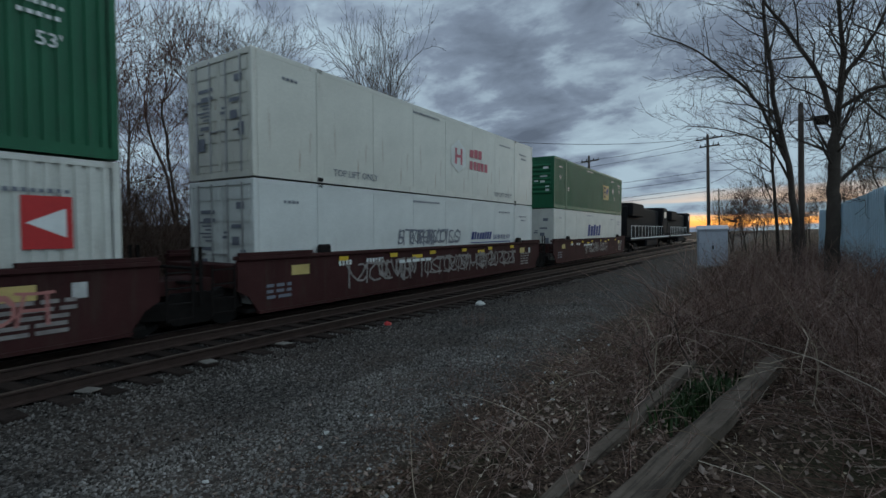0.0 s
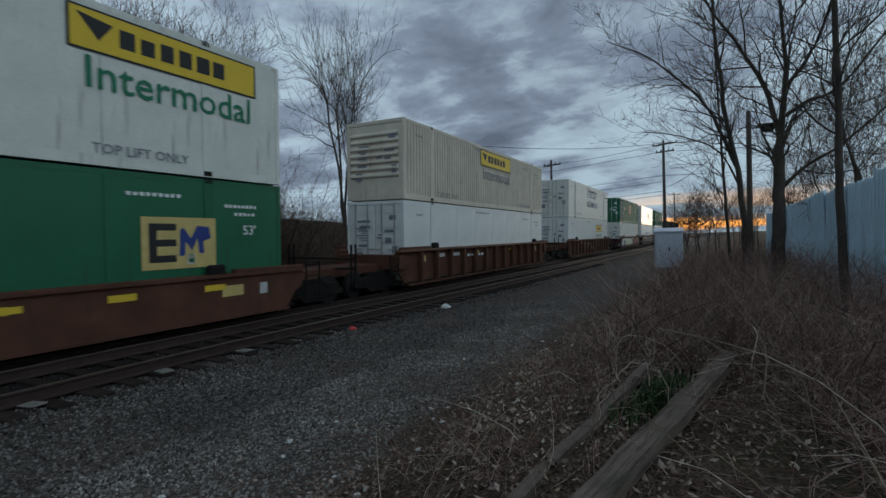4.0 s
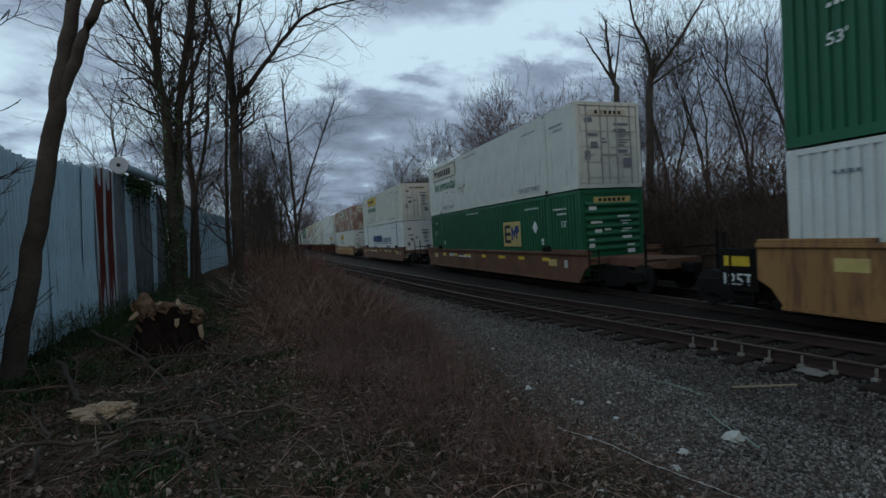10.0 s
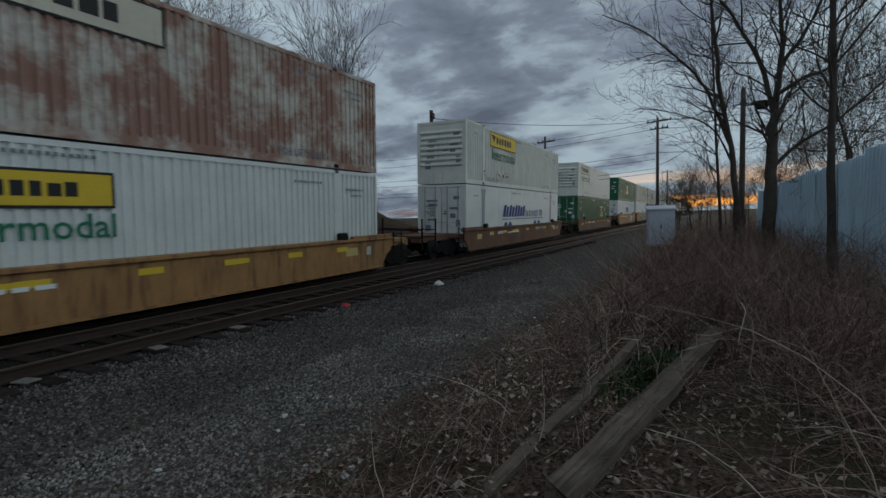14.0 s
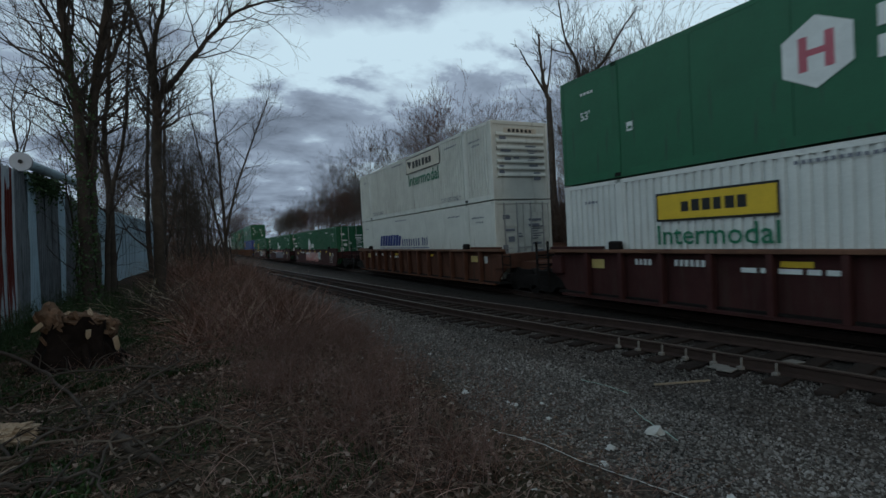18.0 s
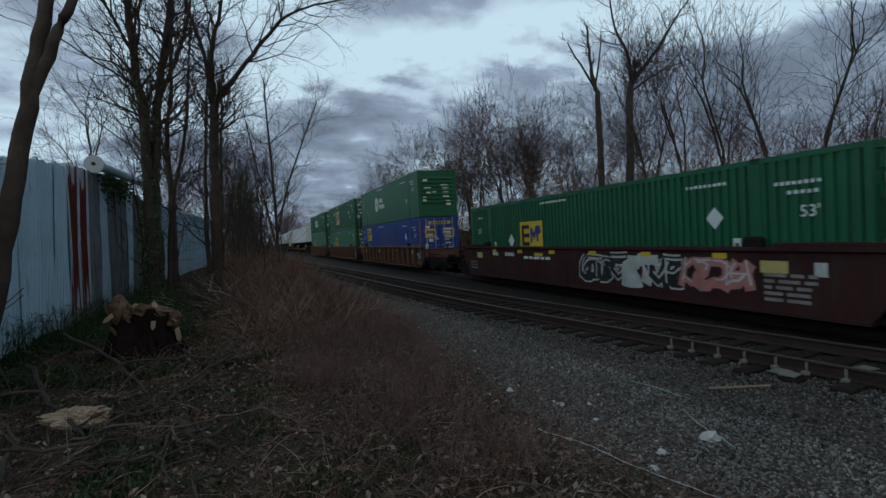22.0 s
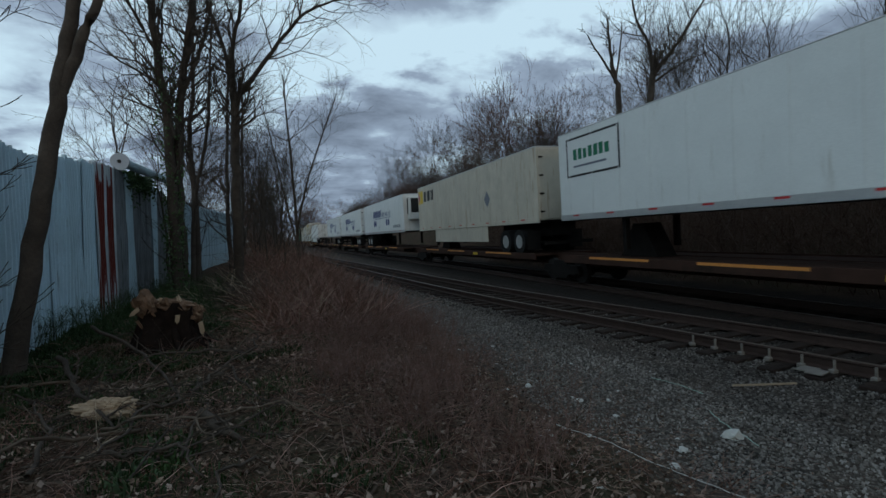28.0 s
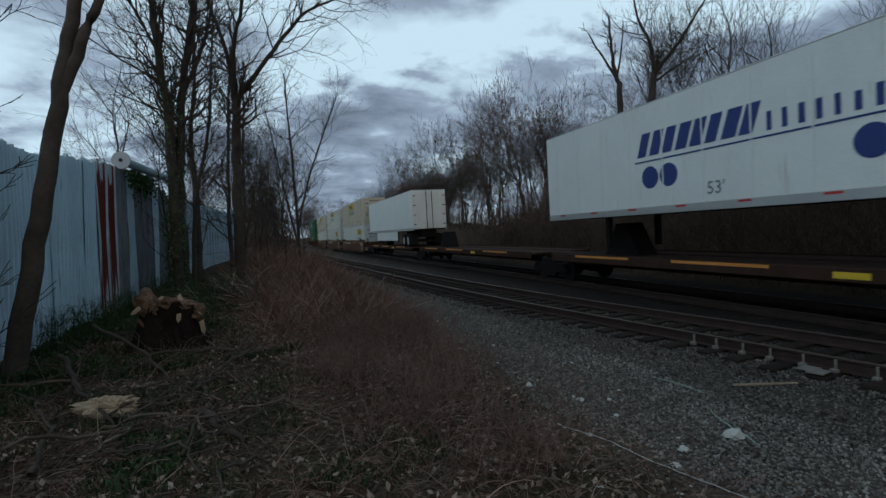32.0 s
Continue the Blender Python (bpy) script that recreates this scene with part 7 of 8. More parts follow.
set_tree("tall bare tree with ivy-dark trunk by the fence", [
    ([(-16.6, -2.95, 0.0), (-16.6, -2.97, 2.0), (-16.6, -3.06, 5.4), (-16.6, -3.22, 7.7), (-16.6, -3.45, 10.2), (-16.7, -3.8, 14.5)], 0.185, 0.06, 0.36),
    ([(-16.6, -3.22, 7.7), (-16.4, -4.1, 9.6), (-16.3, -5.0, 12.2)], 0.06, 0.02, 0.2)], 13, boughs=10, reach=1.35, spread=30)
set_tree("tall bare tree growing beside its twin trunk", [
    ([(-16.9, -2.85, 0.0), (-16.9, -2.88, 2.0), (-16.9, -2.85, 4.4), (-16.9, -2.62, 7.0), (-16.9, -2.25, 9.6), (-17.0, -1.8, 14.5)], 0.20, 0.06, 0.40),
    ([(-16.9, -2.66, 6.6), (-16.8, -1.9, 8.6), (-16.6, -1.4, 11.5)], 0.07, 0.02, 0.25)], 14, boughs=10, reach=1.35, spread=30)
set_tree("pale-barked bare tree behind the twin trunks", [([(-22.0, -3.2, 0.0), (-22.0, -3.15, 3.6), (-22.0, -3.26, 6.2), (-22.0, -3.05, 8.5), (-22.1, -2.8, 13.5)], 0.15, 0.04, 0.35)], 113, bark="bark", boughs=9, reach=1.5)
set_tree("bare tree leaning among the twin trunks", [([(-21.5, -3.3, 0.0), (-21.5, -3.1, 3.6), (-21.5, -2.5, 7.0), (-21.6, -2.2, 11.5)], 0.10, 0.03, 0.3)], 114, bark="bark", boughs=9, reach=1.4)
set_tree("tall bare tree with a wide reaching limb", [
    ([(-20.0, -1.5, 0.0), (-20.0, -1.46, 2.0), (-20.0, -1.42, 5.6), (-20.0, -1.33, 7.5)], 0.20, 0.145, 0.75),
    ([(-20.0, -1.33, 7.4), (-20.0, -0.55, 8.5), (-20.0, 0.45, 9.9), (-20.0, 1.4, 11.0), (-20.0, 2.6, 11.6), (-20.0, 4.4, 12.2)], 0.10, 0.025, 0.28),
    ([(-20.0, -1.34, 7.4), (-20.0, -1.40, 9.2), (-20.0, -1.0, 11.2), (-20.1, -0.8, 14.4)], 0.11, 0.03, 0.2),
    ([(-20.0, -1.36, 7.2), (-20.0, -1.7, 9.4), (-20.0, -2.2, 11.0), (-20.2, -2.6, 13.6)], 0.085, 0.03, 0.2)], 15, boughs=12, reach=1.35, spread=30)
set_tree("thin many-stemmed bare tree at the thicket edge", [
    ([(-26.0, 0.95, 0.0), (-26.0, 0.90, 3.0), (-26.0, 0.75, 6.0), (-26.0, 0.5, 10.4)], 0.10, 0.03, 0.35),
    ([(-26.0, 0.90, 2.4), (-26.0, 1.5, 5.0), (-26.0, 2.4, 7.6), (-26.0, 3.1, 9.4)], 0.06, 0.02, 0.3),
    ([(-26.0, 0.92, 1.6), (-26.0, 0.3, 4.6), (-26.0, -0.5, 8.8)], 0.06, 0.02, 0.3)], 17, boughs=11, reach=1.2, spread=30)
set_tree("tall bare tree farther along the bank", [([(-34.0, -2.2, 0.0), (-34.0, -2.1, 6.0), (-33.8, -1.8, 13.5)], 0.16, 0.04, 0.3)], 19, bark="bark", reach=1.9)
set_tree("bare tree among the thicket on the bank", [([(-27.0, -2.3, 0.0), (-27.0, -2.4, 5.0), (-27.0, -2.0, 12.0)], 0.13, 0.04, 0.28)], 16, bark="bark", reach=1.6)
SLIM = [wood_tree(9.5, 70 + i, 1 + i % 2, "bark2", None, 4, 0.0045, 24, 0.06, 0.12) for i in range(3)]
rq = random.Random(91)
for px, py, sc in ((-24.0, -0.6, 0.75), (-28.0, 0.3, 0.85), (-30.5, -2.0, 1.0), (-33.0, 0.6, 0.8), (-36.0, -1.2, 1.05), (-40.0, 0.2, 1.0), (-19.0, -3.6, 0.8), (-43.0, -1.8, 1.1), (-22.0, 0.2, 0.5), (-29.0, 1.3, 0.55), (-50.0, -0.4, 1.1), (-23.5, -1.7, 0.95), (-25.5, -3.6, 1.05)):
    plant(SLIM[rq.randrange(3)], px, py, "slender bare tree in the thicket on the bank", rq.uniform(0, 360), sc, "slender trees on the bank")
# bare trees at the other end of the bank
set_tree("many-limbed bare tree rising from brambles", [
    ([(13.8, -1.12, 0.0), (13.8, -1.15, 1.6), (13.8, -1.20, 3.0), (13.8, -1.23, 4.2)], 0.16, 0.10, 0.80),
    ([(13.8, -1.22, 4.1), (13.8, -0.96, 5.3), (13.8, -0.40, 6.5), (13.7, 0.22, 7.6), (13.6, 0.9, 9.6)], 0.062, 0.014, 0.2),
    ([(13.8, -1.23, 4.1), (13.8, -1.35, 5.7), (13.8, -1.26, 7.2), (13.9, -1.1, 10.0)], 0.068, 0.014, 0.2),
    ([(13.8, -1.20, 2.9), (13.8, -1.65, 3.4), (13.7, -2.4, 3.9), (13.6, -3.4, 4.9)], 0.05, 0.012, 0.25),
    ([(13.8, -1.26, 4.6), (13.8, -1.75, 4.9), (13.9, -2.4, 5.2), (14.0, -3.4, 6.6)], 0.05, 0.015, 0.2),
    ([(13.8, -1.3, 5.2), (13.9, -2.0, 6.4), (14.0, -2.6, 8.6)], 0.05, 0.015, 0.2)], 21, boughs=11, reach=1.0, spread=28)
set_tree("slim bare tree with limbs hanging over the ballast", [
    ([(17.5, -0.68, 0.0), (17.5, -0.64, 1.6), (17.5, -0.52, 3.3), (17.5, -0.19, 5.5), (17.5, 0.08, 8.0), (17.5, 0.2, 10.6)], 0.115, 0.03, 0.5),
    ([(17.5, -0.42, 4.0), (17.5, 0.31, 5.9), (17.5, 1.21, 7.0), (17.5, 2.1, 7.9), (17.4, 3.3, 8.6)], 0.055, 0.012, 0.25),
    ([(17.5, -0.50, 3.4), (17.5, 0.04, 4.5), (17.5, 1.08, 5.1), (17.5, 2.2, 5.4)], 0.035, 0.008, 0.3)], 22, boughs=11, reach=1.1, spread=28)
set_tree("thin bare tree standing over the brambles", [([(18.5, -0.3, 0.0), (18.5, -0.2, 1.8), (18.5, -0.04, 4.9), (18.5, 0.15, 9.5)], 0.065, 0.02, 0.45)], 23, boughs=10, reach=1.1)
set_tree("straight dark bare trunk close to the fence", [([(9.2, -1.6, 0.0), (9.2, -1.54, 2.6), (9.2, -1.53, 4.4), (9.2, -1.4, 9.0)], 0.065, 0.03, 0.55)], 24, boughs=8, reach=1.0)

# the dead snag and the tall pair beyond the line
set_tree("dead bare snag with stubby upright limbs beyond the track", [
    ([(-21.6, 17.5, 3.0), (-21.6, 17.45, 8.6), (-21.6, 17.15, 10.2), (-21.6, 16.96, 11.2), (-21.6, 16.76, 13.2)], 0.19, 0.045, 0.75),
    ([(-21.6, 17.2, 10.0), (-21.6, 16.5, 10.9), (-21.6, 16.0, 11.5), (-21.6, 15.5, 12.2)], 0.07, 0.03, 0.6),
    ([(-21.6, 17.2, 10.0), (-21.6, 17.5, 11.4), (-21.6, 17.7, 12.9)], 0.06, 0.025, 0.6)], 31, levels=2, tip=0.012, boughs=4, reach=0.6, name="dead_tree")
set_tree("tall crooked bare tree beyond the track", [
    ([(-21.0, 18.9, 3.0), (-21.0, 18.93, 8.5), (-21.0, 19.15, 10.4)], 0.22, 0.15, 0.85),
    ([(-21.0, 19.15, 10.2), (-21.0, 18.9, 11.8), (-21.0, 18.1, 13.1), (-21.0, 17.7, 15.2)], 0.11, 0.03, 0.3),
    ([(-21.0, 19.15, 10.2), (-21.0, 20.7, 11.9), (-21.0, 21.9, 13.5), (-21.0, 23.4, 15.4)], 0.12, 0.03, 0.25),
    ([(-21.0, 19.1, 9.8), (-20.8, 20.9, 10.9), (-20.6, 23.0, 11.8)], 0.07, 0.02, 0.3)], 32, tip=0.006, boughs=8, reach=1.2, spread=32)
WOODS = [wood_tree(11.5 + 0.8 * (i % 3), 40 + i, 1 + (i % 3 == 2) * 2 + (i % 3 == 1), "bark", "redbark" if i in (1, 4) else None, 5, 0.0095, 25 + 2 * (i % 2), 0.14, 0.24 + 0.05 * (i % 2)) for i in range(6)]
THIN = [wood_tree(12.0 + i, 77 + i, 2 + i, "bark2", None, 4, 0.0055, 26, 0.12, 0.26) for i in range(2)]
WLAB = "grey bare woodland tree on the embankment beyond the track"
OPEN = wood_tree(12.5, 66, 3, "bark2", None, 4, 0.010, 28, 0.15, 0.30)
for px, py, sc, rz, wd in ((22.3, 19.5, 1.12, 0, 0.72), (24.6, 20.6, 0.98, 140, 0.55)):
    plant(OPEN, px, py, "round-crowned bare tree standing above the train", rz, sc, wide=wd)
rw = random.Random(8)
x = -150.0
while x < 17:
    for row, (y0, y1) in enumerate(((18.5, 21.0), (22, 27), (28, 36))):
        if row == 2 and rw.random() < 0.4:
            continue
        px = x + rw.uniform(-1.6, 1.6)
        if (-29 < px < -16 or -12 < px < -3 and rw.random() < 0.45) and row == 0:
            continue
        if -24 < px < -3 and row == 2 and rw.random() < 0.6:
            continue
        sc = rw.uniform(0.72, 1.0) * (0.85 if row == 0 else 1.0)
        if px < -28:
            sc *= 0.86 if row < 2 else 0.95
        plant(THIN[rw.randrange(2)] if -24 < px < -3 and rw.random() < 0.9 else WOODS[rw.randrange(6)], px, rw.uniform(y0, y1), WLAB, rw.uniform(0, 360), sc, "woodland trees")
    x += 5.0 if x > -14 or x < -60 else 3.8
# the round crowns that stand above the rest
for px, py, i, sc in ((-44.5, 24.0, 1, 1.22), (-40.5, 25.0, 4, 1.02), (-51.0, 24.0, 0, 1.12), (-57.0, 25.5, 2, 1.12), (-64.0, 24.5, 3, 1.22), (-72.0, 25.0, 5, 1.22), (-84.0, 24.0, 0, 1.2), (-100.0, 25.0, 2, 1.25), (-125.0, 26.0, 3, 1.4)):
    plant(WOODS[i], px, py, "round-crowned bare tree rising above the woodland", px * 37 % 360, sc, "tall woodland trees")
for px, py, sc in ((34, 26, 0.4), (37, 30, 0.4), (70, 30, 0.45), (78, 34, 0.5), (90, 26, 0.45), (84, 40, 0.55)):
    plant(WOODS[rw.randrange(6)], px, py, "low bare tree near the level crossing", rw.uniform(0, 360), sc, "trees by the crossing")
# far woods that close the line at its ends
for k in range(34):
    plant(WOODS[rw.randrange(6)], rw.uniform(-235, -150), rw.uniform(-45, 32), "distant bare tree closing the line", rw.uniform(0, 360), rw.uniform(0.85, 1.25), "distant trees")
# behind the fence
plant(wood_tree(11.5, 61, 1, "bark2", None, 5, 0.006, 31, 0.14, 0.30), -27.0, -7.0, "round-crowned crooked bare tree behind the fence", 40, 0.96, wide=0.85)
for px, py, sc in ((-48, -6, 0.85), (-55, -1.5, 0.75), (-62, -4, 0.85), (-44, -1.0, 0.7), (-52, -12, 0.85), (-70, -2, 0.85), (-80, -5, 0.85), (-95, -3, 0.85), (-110, -6, 0.85), (-66, -9, 0.85), (-37, -0.2, 0.6), (-47, 0.0, 0.65)):
    plant(WOODS[rw.randrange(6)], px, py, "bare tree behind the metal fence", rw.uniform(0, 360), sc, "trees behind the fence")
for px, py, sc in ((40, -1.5, 0.42), (46, -2.5, 0.45), (52, -1.0, 0.42), (60, -3, 0.5), (34, -3.4, 0.5), (44, -6, 0.6), (70, -2, 0.5), (82, -6, 0.6), (57, 0.2, 0.38), (44, 1.5, 0.4), (46, 2.6, 0.38), (49, 1.0, 0.45), (52, 2.8, 0.4), (41, 0.4, 0.38), (47.5, 1.9, 0.35), (28, -4.5, 0.6), (20, -4.4, 0.6)):
    plant(WOODS[rw.randrange(6)], px, py, "bushy bare tree along the lane to the crossing", rw.uniform(0, 360), sc, "trees along the lane")

# ================= brambles, grass, leaves, stones =================


def roots(count, place, rs):
    xyf = np.array([place(rs) for _ in range(count)])
    z = np.array([ground_z(x, y) for x, y, _ in xyf])
    return np.column_stack((xyf[:, :2], z)), xyf[:, 2]


def stems(name, label, count, place, mat, length, radius, seed, arch=0.8, segs=6, sides=3, up=(0.5, 1.2)):
    """Arching canes, too many to count."""
    rs = np.random.RandomState(seed)
    p, f = roots(count, place, rs)
    L = rs.uniform(*length, count) * f
    an = rs.uniform(0, 2 * math.pi, count)
    d = norm_rows(np.column_stack((np.cos(an), np.sin(an), rs.uniform(*up, count))))
    floor_z = p[:, 2] + 0.01
    q = p - np.array((0, 0, 0.03))
    pts = [q]
    for i in range(segs):
        d = d + rs.normal(0, 0.10, (count, 3))
        d[:, 2] -= arch * 0.22 * rs.uniform(0.3, 1.6, count)
        d = norm_rows(d)
        q = pts[-1] + d * (L / segs)[:, None]
        q[:, 2] = np.maximum(q[:, 2], floor_z)
        pts.append(q)
    r = rs.uniform(*radius, count)
    V, Q = tubes(np.stack(pts, 1), r[:, None] * (1 - 0.8 * np.arange(segs + 1) / segs)[None], sides)
    return quad_ob(name, V, Q, mat, label, "undergrowth", True)


def left_bank(rs):
    while True:
        x = -2.5 - 40 * rs.uniform(0, 1) ** 1.6
        y = rs.uniform(-3.6, 2.9)
        if x < -9 and y > 2.0 - 0.02 * (x + 9) or (x > -5.5 and y > 1.9):
            continue
        dense = smooth(-x, 5, 14) * smooth(y, -1.2, 0.4)
        if rs.uniform() < 0.25 + 0.75 * dense:
            return x, y, 0.55 + 0.65 * dense


def left_thicket(rs):
    x = -9 - 26 * rs.uniform(0, 1) ** 1.2
    lo = -0.4 - 1.6 * smooth(-x, 18, 26)
    return x, rs.uniform(lo, 1.9), rs.uniform(0.55, 0.95) + 0.45 * smooth(-x, 12, 22)


def trodden(x, y):
    """The low, flattened growth round the two timbers."""
    return 1.8 < x < 7.3 and -0.40 < y < 1.75 - 0.11 * x


def right_bank(rs):
    while True:
        x = 2.0 + 30 * rs.uniform(0, 1) ** 1.5
        y = rs.uniform(-3.2, 2.4)
        if y > 2.5 - 0.6 * smooth(x, 6, 12):
            continue
        if x < 5 and y > 1.2 and rs.uniform() < 0.6 or (trodden(x, y) and rs.uniform() < 0.92):
            continue
        return x, y, 0.55 + 0.7 * smooth(0.8 - y, 0, 2)


def far_slope(rs):
    return rs.uniform(-45, 24), rs.uniform(15.5, 23), 1.0


def knee(rs):
    return rs.uniform(-9, -2.2), rs.uniform(-2.8, 2.2), 1.0


stems("bramble_thicket", "tangled reddish-brown dry bramble canes on the bank", 5200, left_bank, "bramble", (0.35, 1.2), (0.0025, 0.006), 1)
stems("tall_thicket", "tall brown thicket of dead canes along the bank", 3200, left_thicket, "bramble", (0.9, 1.8), (0.005, 0.011), 2, arch=0.4, up=(0.8, 2.0))
stems("pale_stalks", "pale dead stalks standing in the thicket", 300, left_thicket, "straw", (0.6, 1.7), (0.004, 0.009), 3, arch=0.5, up=(0.8, 2.0))
stems("cut_branches", "cut grey branches strewn over the bank", 420, knee, "timber", (0.5, 1.7), (0.005, 0.013), 4, arch=1.2, up=(0.05, 0.35))
stems("bramble_tangle", "tangled brown bramble canes beside the fence", 5000, right_bank, "paletwig", (0.4, 1.5), (0.003, 0.007), 5)
def right_thicket(rs):
    x = 6.5 + 20 * rs.uniform(0, 1) ** 1.3
    return x, rs.uniform(-2.4, 1.7), rs.uniform(0.7, 1.3)


stems("tall_brambles", "tall brown bramble thicket in front of the fence", 2600, right_thicket, "paletwig", (0.9, 1.9), (0.004, 0.009), 25, arch=0.45, up=(0.8, 2.2))
stems("dead_canes", "pale dead canes arching over the brambles", 520, right_bank, "straw", (0.7, 1.9), (0.003, 0.008), 6, arch=0.9, up=(0.8, 2.2))
def far_scrub(rs):
    x = rs.uniform(-230, -60)
    return x, rs.uniform(-34, -5) if rs.uniform() < 0.6 else rs.uniform(-1, 5.0) + 0.045 * (x + 60) - 2.0, 1.0


stems("distant_scrub", "dark leafless scrub closing the far end of the line", 2600, far_scrub, "scrub", (3.0, 7.0), (0.03, 0.07), 27, arch=0.25, segs=4, up=(1.0, 3.0))
def wood_floor(rs):
    return rs.uniform(-110, 14), rs.uniform(18.5, 32), 1.0


stems("woodland_scrub", "dense grey-brown scrub between the woodland trees", 2600, wood_floor, "scrub", (2.5, 5.5), (0.012, 0.028), 17, arch=0.25, segs=5, up=(1.2, 3.0))
stems("slope_scrub", "brown scrub covering the embankment slope", 4600, far_slope, "scrub", (1.2, 3.2), (0.006, 0.014), 7, segs=4)
def near_sward(rs):
    while True:
        x, y = 0.5 - 14.5 * rs.uniform(0, 1) ** 1.05, rs.uniform(-3.2, 3.3)
        if noise.noise((x * 0.8, y * 0.8, 6.0)) > -0.25 + (0.5 if y > 2.6 else 0.0):
            return x, y, 0.6 + 0.8 * max(0, noise.noise((x * 0.5, y * 0.5, 1.0)) + 0.3)


def near_sward_right(rs):
    while True:
        x, y = -0.5 + 12.5 * rs.uniform(0, 1) ** 1.1, rs.uniform(-3.0, 3.1)
        if trodden(x, y) and rs.uniform() < 0.6:
            continue
        if noise.noise((x * 0.8, y * 0.8, 6.0)) > -0.25 + (0.5 if y > 2.4 else 0.0):
            return x, y, 0.6 + 0.8 * max(0, noise.noise((x * 0.5, y * 0.5, 1.0)) + 0.3)


stems("dead_sward", "matted reddish-brown dead grass and thin canes", 13500, near_sward, "bramble", (0.12, 0.55), (0.0015, 0.0035), 8, segs=4, arch=1.0, up=(0.3, 1.8))
stems("bramble_sward", "matted brown dead grass and thin canes", 10500, near_sward_right, "paletwig", (0.12, 0.6), (0.0015, 0.0035), 9, segs=4, arch=1.0, up=(0.3, 1.8))
def ballast_edge(rs):
    x = rs.uniform(-9, -1.5) if rs.uniform() < 0.55 else rs.uniform(1.5, 9)
    return x, 2.3 + abs(rs.normal(0, 0.9)), 1.0


stems("ballast_debris", "brown stalks and twigs scattered on the gravel edge", 2600, ballast_edge, "bramble", (0.06, 0.35), (0.0015, 0.004), 51, segs=3, arch=1.4, up=(0.02, 0.6))
stems("pale_twigs", "thin pale twigs lying in the dead grass", 1500, near_sward, "straw", (0.15, 0.6), (0.002, 0.004), 18, segs=4, arch=1.3, up=(0.02, 0.5))
stems("fallen_twigs", "thin pale twigs arching among the brambles", 800, near_sward_right, "straw", (0.25, 1.0), (0.002, 0.005), 19, segs=6, arch=1.2, up=(0.1, 1.4))


def sprays(name, label, count, place, mat, height, radius, seed, twigs=9):
    """Fine upright sprays: a thin stem and many hair-thin side twigs."""
    rs = np.random.RandomState(seed)
    p, f = roots(count, place, rs)
    L = rs.uniform(*height, count) * f
    r = rs.uniform(*radius, count)
    d = norm_rows(np.column_stack((rs.normal(0, 0.35, count), rs.normal(0, 0.35, count), np.ones(count))))
    pts = [p - np.array((0, 0, 0.02))]
    for i in range(4):
        d = norm_rows(d + rs.normal(0, 0.14, (count, 3)))
        pts.append(pts[-1] + d * (L / 4)[:, None])
    P = np.stack(pts, 1)
    V, Q = tubes(P, r[:, None] * np.array((1, 0.85, 0.7, 0.5, 0.25))[None], 3)
    own = np.repeat(np.arange(count), twigs)
    n2 = len(own)
    i = rs.randint(1, 4, n2)
    t = rs.uniform(0, 1, n2)[:, None]
    b0 = P[own, i] * (1 - t) + P[own, i + 1] * t
    e = norm_rows(d[own] + rs.normal(0, 0.65, (n2, 3)))
    l2 = (L[own] * rs.uniform(0.15, 0.42, n2))[:, None]
    T = np.stack((b0, b0 + e * l2 * 0.5, b0 + norm_rows(e + rs.normal(0, 0.3, (n2, 3))) * l2), 1)
    V2, Q2 = tubes(T, r[own][:, None] * np.array((0.5, 0.4, 0.2))[None], 3, len(V))
    return quad_ob(name, np.concatenate((V, V2)), np.concatenate((Q, Q2)), mat, label, "undergrowth")


def fuzz_patch(rs):
    """The reddish brush between the leafy bank and the ballast."""
    while True:
        x = -3.0 - 30 * rs.uniform(0, 1) ** 1.7
        y = rs.uniform(-1.2, 3.0)
        k = smooth(-x, 3, 8)
        if y < 0.2 - 0.9 * smooth(-x, 6, 16) + 0.9 * (1 - k) or y > 1.9 + 0.9 * smooth(-x, 4, 9):
            continue
        if noise.noise((x * 0.9, y * 0.9, 5.0)) < 0.02 and rs.uniform() < 0.8:
            continue
        return x, y, 0.55 + 0.55 * smooth(-x, 4, 12) + 0.25 * noise.noise((x * 0.6, y * 0.6, 2.0))


def right_fuzz(rs):
    while True:
        x = 3.0 + 22 * rs.uniform(0, 1) ** 1.5
        y = rs.uniform(-2.6, 2.3)
        if y > 1.7 - 0.06 * x or (x < 4.5 and y < 0.4) or (trodden(x, y) and rs.uniform() < 0.96):
            continue
        return x, y, 0.6 + 0.6 * smooth(1.2 - y, 0, 2.0)


def near_bank(rs):
    return rs.uniform(-34, 17), rs.uniform(14.6, 20.5), rs.uniform(0.7, 1.2)


def gravel_weeds(rs):
    cx, cy = ((5.8, 3.5), (4.6, 2.6), (6.8, 2.9), (-4.6, 2.9), (-5.6, 3.4), (9.5, 5.6))[rs.randint(0, 6)]
    return cx + rs.normal(0, 0.35), cy + rs.normal(0, 0.22), 1.0


def moss_left(rs):
    while True:
        x, y = 0.5 - 16 * rs.uniform(0, 1) ** 0.95, rs.uniform(-3.9, 1.2)
        if noise.noise((x * 0.9, y * 0.9, 3.0)) > -0.12 + 0.09 * (y + 2.0):
            return x, y, 1.0


def brush_pile(rs):
    return -15.4 + rs.normal(0, 1.0), -0.75 + rs.normal(0, 0.6), 1.0


